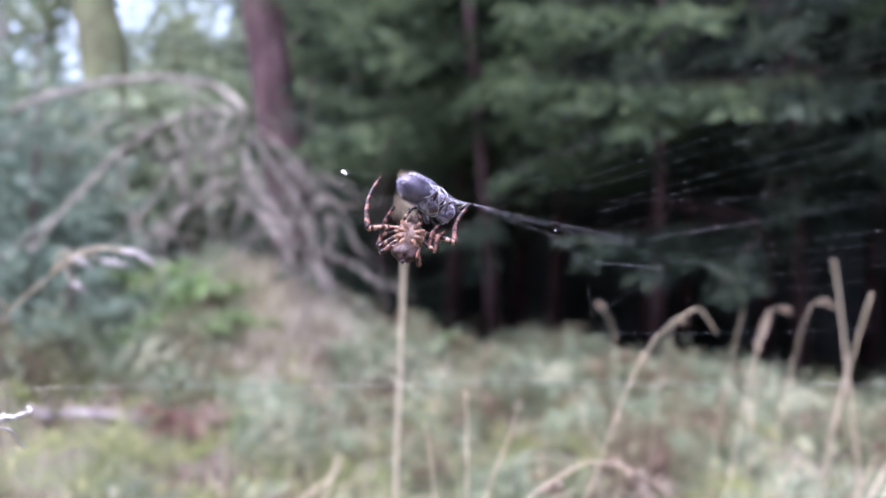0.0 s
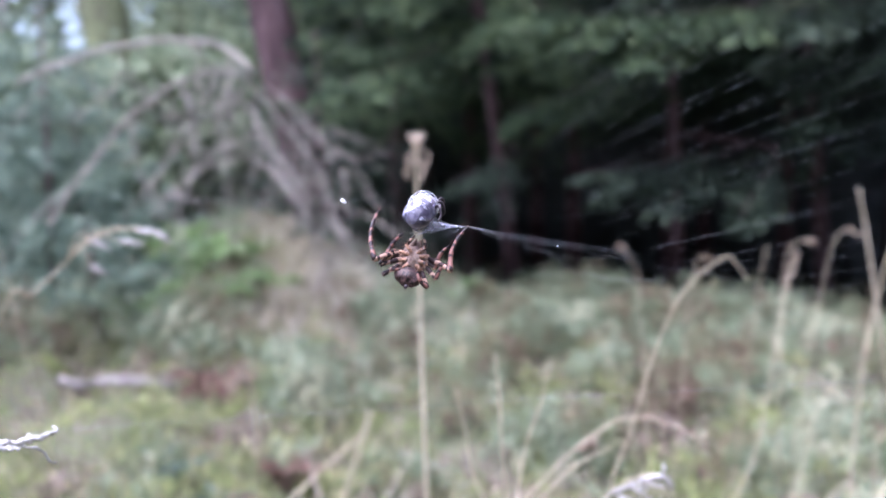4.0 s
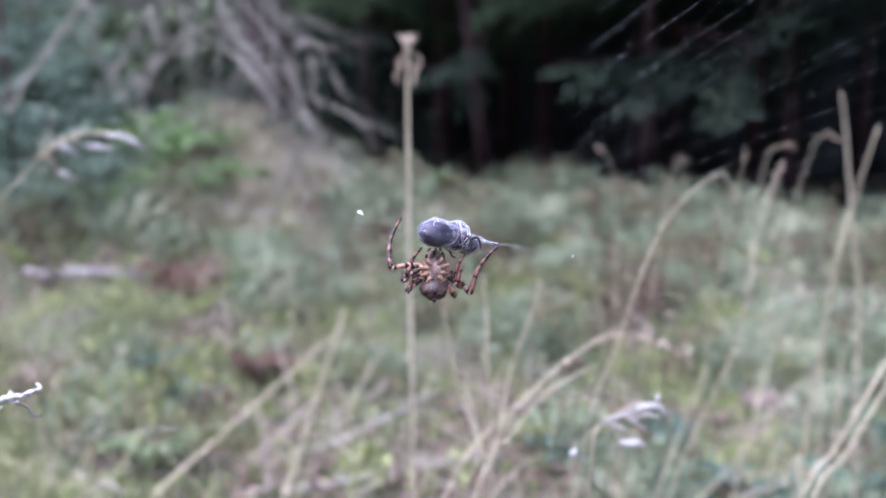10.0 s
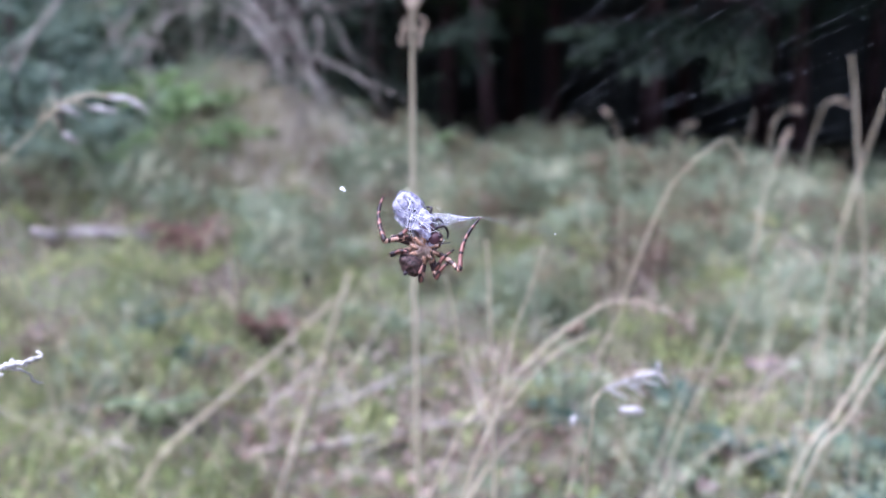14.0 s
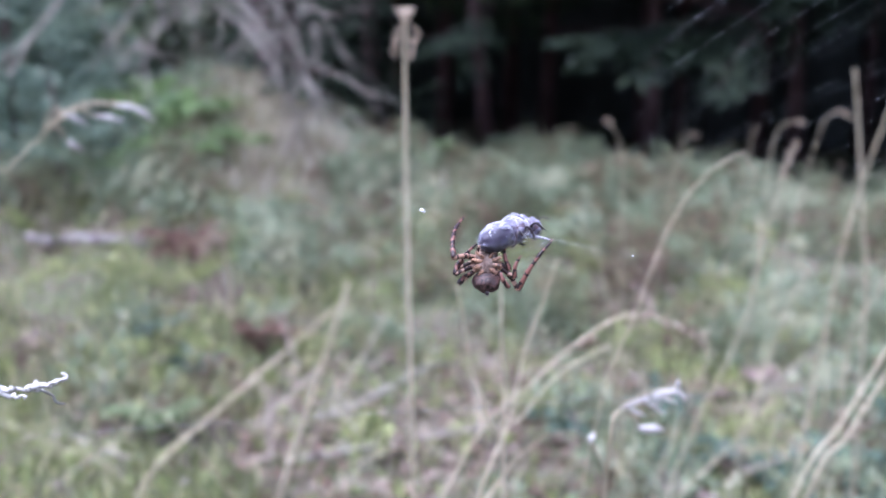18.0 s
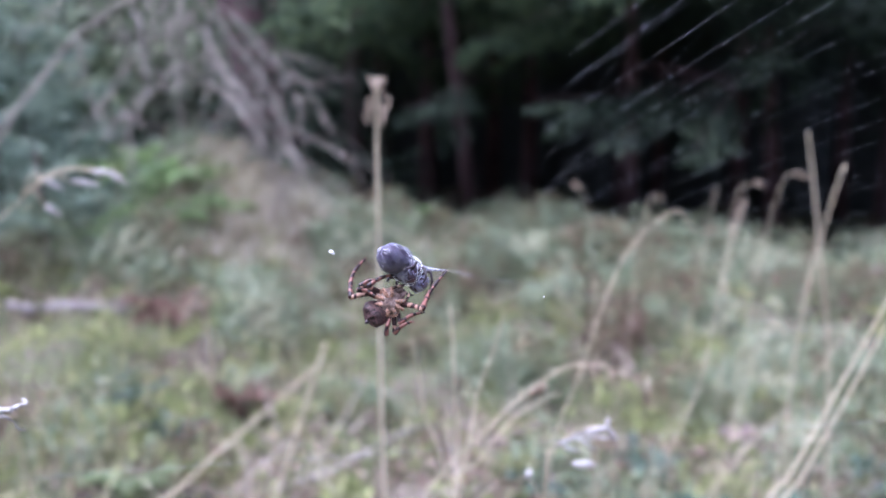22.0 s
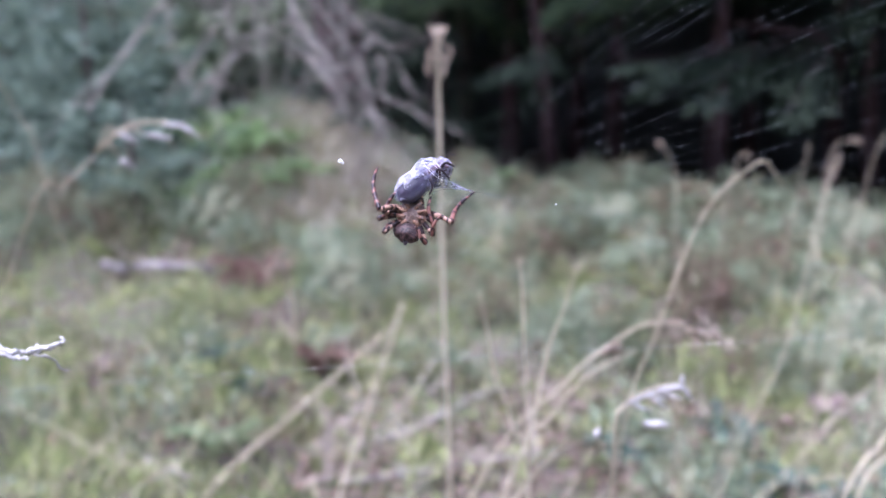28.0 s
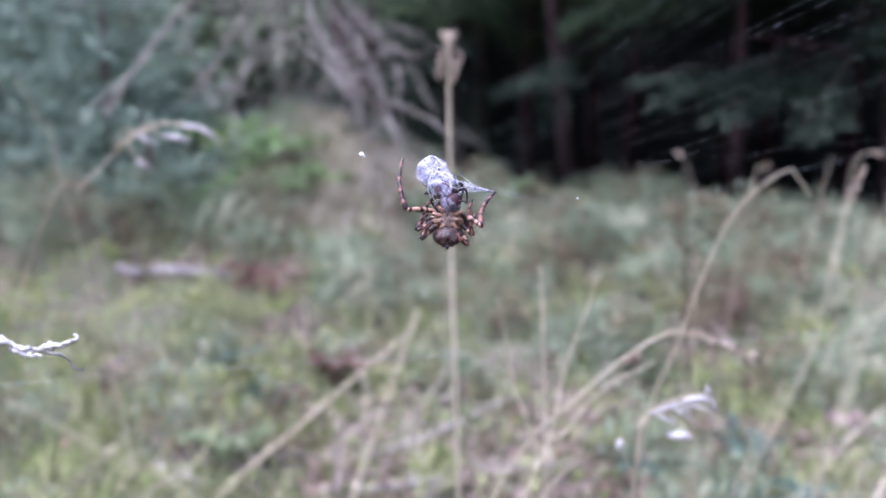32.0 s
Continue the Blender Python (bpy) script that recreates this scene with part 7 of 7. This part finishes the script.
LEFT_SHANK_ROWS = [
    (0, 119.1, 41.6, 40.0), (0.5, 109.6, 25.2, 39.9), (1, 102.2, 13.3, 43.4), (1.5, 113.2, 28.6, 41.8),
    (2, 119.7, 37.7, 43.0), (2.5, 135.5, 41.9, 56.7), (3, 144.0, 41.3, 64.4), (3.5, 137.1, 41.4, 58.4),
    (5.5, 102.1, 23.8, 28.0), (6, 94.0, 12.7, 17.7), (6.5, 125.4, 52.0, 42.1), (7, 157.5, 52.1, 71.9),
    (7.5, 132.8, 46.6, 51.9), (8, 113.9, 28.9, 42.5), (8.5, 115.2, 19.0, 55.3), (9, 112.9, 9.1, 69.5),
    (9.5, 115.2, 17.9, 57.0), (10, 118.0, 28.4, 48.2), (10.5, 103.2, 13.1, 45.9), (11, 88.8, -1.1, 47.4),
    (11.5, 79.5, -13.3, 38.7), (12, 74.4, -31.6, 28.0), (12.5, 94.9, 5.5, 41.8), (13, 109.7, 13.8, 56.4),
    (13.5, 107.8, 13.4, 54.2), (14, 107.3, 12.9, 54.4), (14.5, 105.4, 12.8, 51.2), (16.5, 88.5, -2.1, 35.2),
    (17, 86.4, -5.9, 32.0), (17.5, 111.9, 19.4, 50.5), (18, 135.1, 25.3, 66.9), (18.3, 135.0, 26.8, 65.7),
    (18.6, 130.7, 25.6, 63.3), (19, 119.5, 21.3, 57.3), (19.4, 96.9, 5.8, 49.9), (19.6, 89.1, -0.9, 46.6),
    (19.8, 81.0, -8.8, 46.0), (20, 72.4, -17.1, 47.2), (20.2, 78.7, -11.1, 46.0), (20.4, 95.4, 4.6, 49.6),
    (20.6, 107.8, 13.9, 53.2), (21, 128.8, 25.3, 62.0), (21.3, 132.3, 26.0, 64.2), (21.6, 134.3, 28.0, 64.3),
    (22, 128.0, 20.3, 66.0), (22.3, 129.0, 22.3, 64.9), (22.6, 129.0, 23.9, 63.4), (23, 128.7, 27.0, 60.4),
    (23.5, 120.8, 20.5, 59.6), (24, 113.0, 11.8, 64.3), (24.2, 114.3, 13.2, 63.2), (24.6, 116.4, 16.4, 60.4),
    (25, 117.7, 19.8, 57.2), (25.5, 118.5, 19.5, 58.4), (27.5, 122.8, 19.5, 62.6), (28, 124.7, 22.0, 61.6),
    (28.5, 136.2, 27.6, 66.1), (29, 142.2, 26.4, 71.0), (29.5, 139.4, 29.7, 67.0), (30, 132.8, 30.5, 61.3),
    (30.5, 108.3, 19.3, 45.0), (31, 84.9, -6.7, 37.5), (31.5, 90.8, 1.0, 40.1), (32, 96.0, 6.7, 42.3),
]
RIGHT_THIGH_ROWS = [
    (0, 91.4, 0.4, 74.2), (0.5, 90.6, 0.5, 53.8), (1, 93.0, 3.0, 45.6), (1.5, 91.5, 2.0, 36.9),
    (2, 89.7, -0.5, 29.2), (2.5, 87.3, -3.3, 40.1), (3, 85.5, -3.3, 54.4), (3.5, 90.8, 0.6, 53.5),
    (5.5, 113.6, 17.4, 55.7), (6, 120.7, 20.3, 59.7), (6.5, 105.7, 9.6, 59.2), (7, 92.9, 1.5, 62.3),
    (7.5, 85.4, -4.3, 47.0), (8, 74.9, -19.6, 38.7), (8.5, 93.8, 3.8, 44.8), (9, 124.5, 14.3, 70.1),
    (9.5, 125.9, 14.7, 70.7), (10, 132.8, 7.7, 81.7), (10.5, 111.2, 14.1, 57.9), (11, 95.1, 4.5, 48.8),
    (11.5, 89.9, -0.1, 40.6), (12, 85.9, -5.8, 35.3), (12.5, 69.7, -20.9, 45.9), (13, 53.0, -21.7, 63.9),
    (13.5, 67.1, -15.9, 57.0), (14, 79.8, -7.5, 53.9), (14.5, 83.6, -5.3, 50.4), (16.5, 105.5, 15.7, 45.8),
    (17, 110.9, 19.8, 48.4), (17.5, 125.8, 26.7, 58.1), (18, 139.8, 11.7, 80.3), (18.3, 110.3, 16.6, 52.3),
    (18.6, 91.4, 1.5, 42.8), (19, 74.3, -17.0, 43.9), (19.4, 83.1, -9.1, 37.2), (19.6, 89.5, -0.7, 34.7),
    (19.8, 95.2, 7.1, 36.0), (20, 102.1, 14.9, 39.8), (20.2, 102.7, 19.6, 33.9), (20.4, 101.7, 18.7, 32.8),
    (20.6, 102.5, 20.3, 32.5), (21, 103.0, 25.0, 28.7), (21.3, 89.9, -0.2, 29.4), (21.6, 77.9, -18.5, 34.0),
    (22, 46.0, -38.7, 57.1), (22.3, 61.8, -29.8, 47.2), (22.6, 72.8, -19.5, 42.8), (23, 84.3, -6.1, 43.1),
    (23.5, 83.1, -8.5, 39.4), (24, 81.5, -12.7, 34.3), (24.2, 83.7, -8.0, 38.3), (24.6, 89.0, -1.0, 46.4),
    (25, 94.8, 3.6, 53.3), (25.5, 93.6, 2.8, 52.2), (27.5, 91.3, 0.9, 54.8), (28, 91.4, 0.9, 56.3),
    (28.5, 87.4, -1.5, 59.9), (29, 85.4, -1.8, 69.3), (29.5, 86.6, -1.2, 69.8), (30, 88.0, -0.7, 70.9),
    (30.5, 91.9, 1.1, 59.5), (31, 98.7, 6.6, 53.3), (31.5, 99.8, 8.6, 48.9), (32, 101.3, 12.0, 43.8),
]
RIGHT_SHANK_ROWS = [
    (0, 95.4, -5.6, 136.1), (0.5, 113.8, -29.3, 137.9), (1, 141.6, -55.0, 123.0), (1.5, 136.8, -42.7, 122.5),
    (2, 137.5, -34.3, 117.3), (2.5, 123.8, -30.1, 126.8), (3, 110.9, -24.5, 137.4), (3.5, 113.9, -26.7, 135.4),
    (5.5, 130.4, -40.6, 127.4), (6, 140.3, -48.1, 121.7), (6.5, 130.8, -57.3, 134.3), (7, -98.7, -50.9, 11.1),
    (7.5, 99.2, -47.1, 167.5), (8, 96.5, -14.8, 155.9), (8.5, 100.8, -16.2, 145.6), (9, 93.8, -4.4, 139.2),
    (9.5, 100.3, -16.3, 147.2), (10, 106.7, -34.6, 152.2), (10.5, 108.2, -22.7, 139.5), (11, 108.2, -15.6, 129.2),
    (11.5, 118.3, -12.6, 112.0), (12, 127.2, -7.8, 100.1), (12.5, 110.8, -12.7, 120.0), (13, 85.9, 11.8, 160.6),
    (13.5, 99.8, -20.3, 153.5), (14, 114.8, -36.0, 141.9), (14.5, 119.0, -33.7, 135.0), (16.5, 131.1, -29.0, 119.1),
    (17, 131.3, -26.7, 117.1), (17.5, 126.3, -32.6, 126.2), (18, 173.9, -72.4, 95.8), (18.3, 164.8, -74.9, 104.7),
    (18.6, 103.8, -60.3, 164.3), (19, 89.5, 1.9, 166.9), (19.4, 126.6, -39.9, 130.8), (19.6, 148.1, -46.8, 114.4),
    (19.8, 167.3, -46.7, 99.3), (20, -174.2, -43.6, 86.0), (20.2, 175.2, -38.9, 93.0), (20.4, 162.7, -33.2, 99.7),
    (20.6, 157.2, -28.7, 101.4), (21, 149.8, -21.8, 102.2), (21.3, 138.1, -21.3, 108.1), (21.6, 125.0, -21.6, 117.7),
    (22, 105.2, -8.3, 118.1), (22.3, 110.4, -13.0, 121.1), (22.6, 115.3, -17.6, 122.7), (23, 121.6, -23.6, 123.0),
    (23.5, 124.3, -23.8, 120.6), (24, 126.3, -22.1, 117.1), (24.2, 125.6, -22.9, 118.5), (24.6, 123.7, -23.5, 120.9),
    (25, 120.8, -22.8, 123.1), (25.5, 117.8, -19.6, 122.4), (27.5, 107.3, -9.0, 116.6), (28, 104.8, -7.7, 117.0),
    (28.5, 102.3, -10.3, 129.5), (29, 99.1, -13.5, 145.6), (29.5, 97.0, -8.0, 138.6), (30, 94.3, -3.9, 132.6),
    (30.5, 104.8, -12.3, 128.9), (31, 112.5, -17.5, 126.0), (31.5, 120.1, -19.2, 119.5), (32, 127.4, -20.0, 114.1),
]
# seconds, sway of the tall stalk
STALK_ROWS = [(0, -0.24), (0.5, -0.24), (1, -0.24), (1.5, -0.59), (2, -0.65), (2.5, -0.77), (3, -0.47), (3.5, -0.53), (5.5, -0.53), (6, -0.53), (6.5, -0.90), (7, -0.39), (7.5, -0.71), (8, -0.33), (8.5, -0.23), (9, -0.11), (9.5, -0.11), (10, -0.11), (10.5, 0.07), (11, -0.11), (11.5, -0.17), (12, -0.17), (12.5, -0.17), (13, -0.17), (13.5, -0.11), (14, -0.11), (14.5, -0.17), (16.5, -0.29), (17, -0.42), (17.5, -0.48), (18, -0.90), (18.5, -0.78), (19, -1.32), (19.5, -0.78), (20, -0.52), (20.5, 0.76), (21, 0.12), (21.5, -0.12), (22, -0.41), (22.5, -0.88), (23, -1.00), (23.5, -1.06), (24, -1.06), (24.5, -0.88), (25, -0.94), (25.5, -0.94), (27.5, -0.94), (28, -0.94), (28.5, -0.82), (29, -1.59), (29.5, -1.90), (30, -1.71), (30.5, -1.89), (31, -1.95), (31.5, -1.71), (32, -1.42)]


def motions():
    walk(spider, [(t, pose(x, y, z, a, b, c)) for t, x, y, z, a, b, c in SPIDER_ROWS])
    walk(prey, [(t, pose(x, y, z, a, b, c)) for t, x, y, z, a, b, c in PREY_ROWS])
    walk(web, [(t, pose(*row)) for t, *row in WEB_ROWS])
    for (thigh, shank), rows, rows2 in zip(front_legs, (LEFT_THIGH_ROWS, RIGHT_THIGH_ROWS), (LEFT_SHANK_ROWS, RIGHT_SHANK_ROWS)):
        p = thigh.location.copy()
        walk(thigh, [(t, pose(*p, a, b, c)) for t, a, b, c in rows])
        walk(shank, [(t, pose(0, 0, THIGH, a, b, c)) for t, a, b, c in rows2])
    # the strands hang from the tip of the right front leg, and the funnel spans from the prey to that tip
    line_rows, funnel_rows = [], []
    for t, *_ in WEB_ROWS:
        scene.frame_set(frame(t))
        bpy.context.view_layer.update()
        into = web.matrix_world.inverted()
        tip = into @ (front_legs[1][1].matrix_world @ Vector((0, 0, SHANK)))
        mid = into @ prey.matrix_world.translation
        line_rows.append((t, Matrix.Translation(tip)))
        way = tip - mid
        turn = way.to_track_quat("X", "Z").to_matrix().to_4x4()
        funnel_rows.append((t, Matrix.Translation(tip - way.normalized() * 10.6 * MM) @ turn))
    walk(strands, line_rows)
    walk(funnel, funnel_rows)
    base = grasses[0].location.copy()
    walk(grasses[0], [(t, pose(*base, 0, a, 0)) for t, a in STALK_ROWS])
    # a gust bends the two long blades for a moment
    for ob, g in zip(grasses, GRASSES):
        if g[0].startswith("bright straw"):
            q = ob.location.copy()
            walk(ob, [(t, pose(*q, 0, a, 0)) for t, a in ((0, 0), (17, 0), (18, -0.6), (19, -0.95), (20, -1.1), (21, -0.5), (22, 0), (32, 0))])
    # the other legs feel and turn the prey in small strokes
    r = np.random.default_rng(31)
    for i, (thigh, shank) in enumerate(other_legs):
        m1, m2 = thigh.matrix_basis.copy(), shank.matrix_basis.copy()
        u1, u2 = [], []
        for t in np.arange(0, 32.01, 0.5):
            u1.append((float(t), m1 @ pose(0, 0, 0, r.normal(0, 5), r.normal(0, 5), 0)))
            u2.append((float(t), m2 @ pose(0, 0, 0, r.normal(0, 9), r.normal(0, 9), 0)))
        walk(thigh, u1)
        walk(shank, u2)


motions()
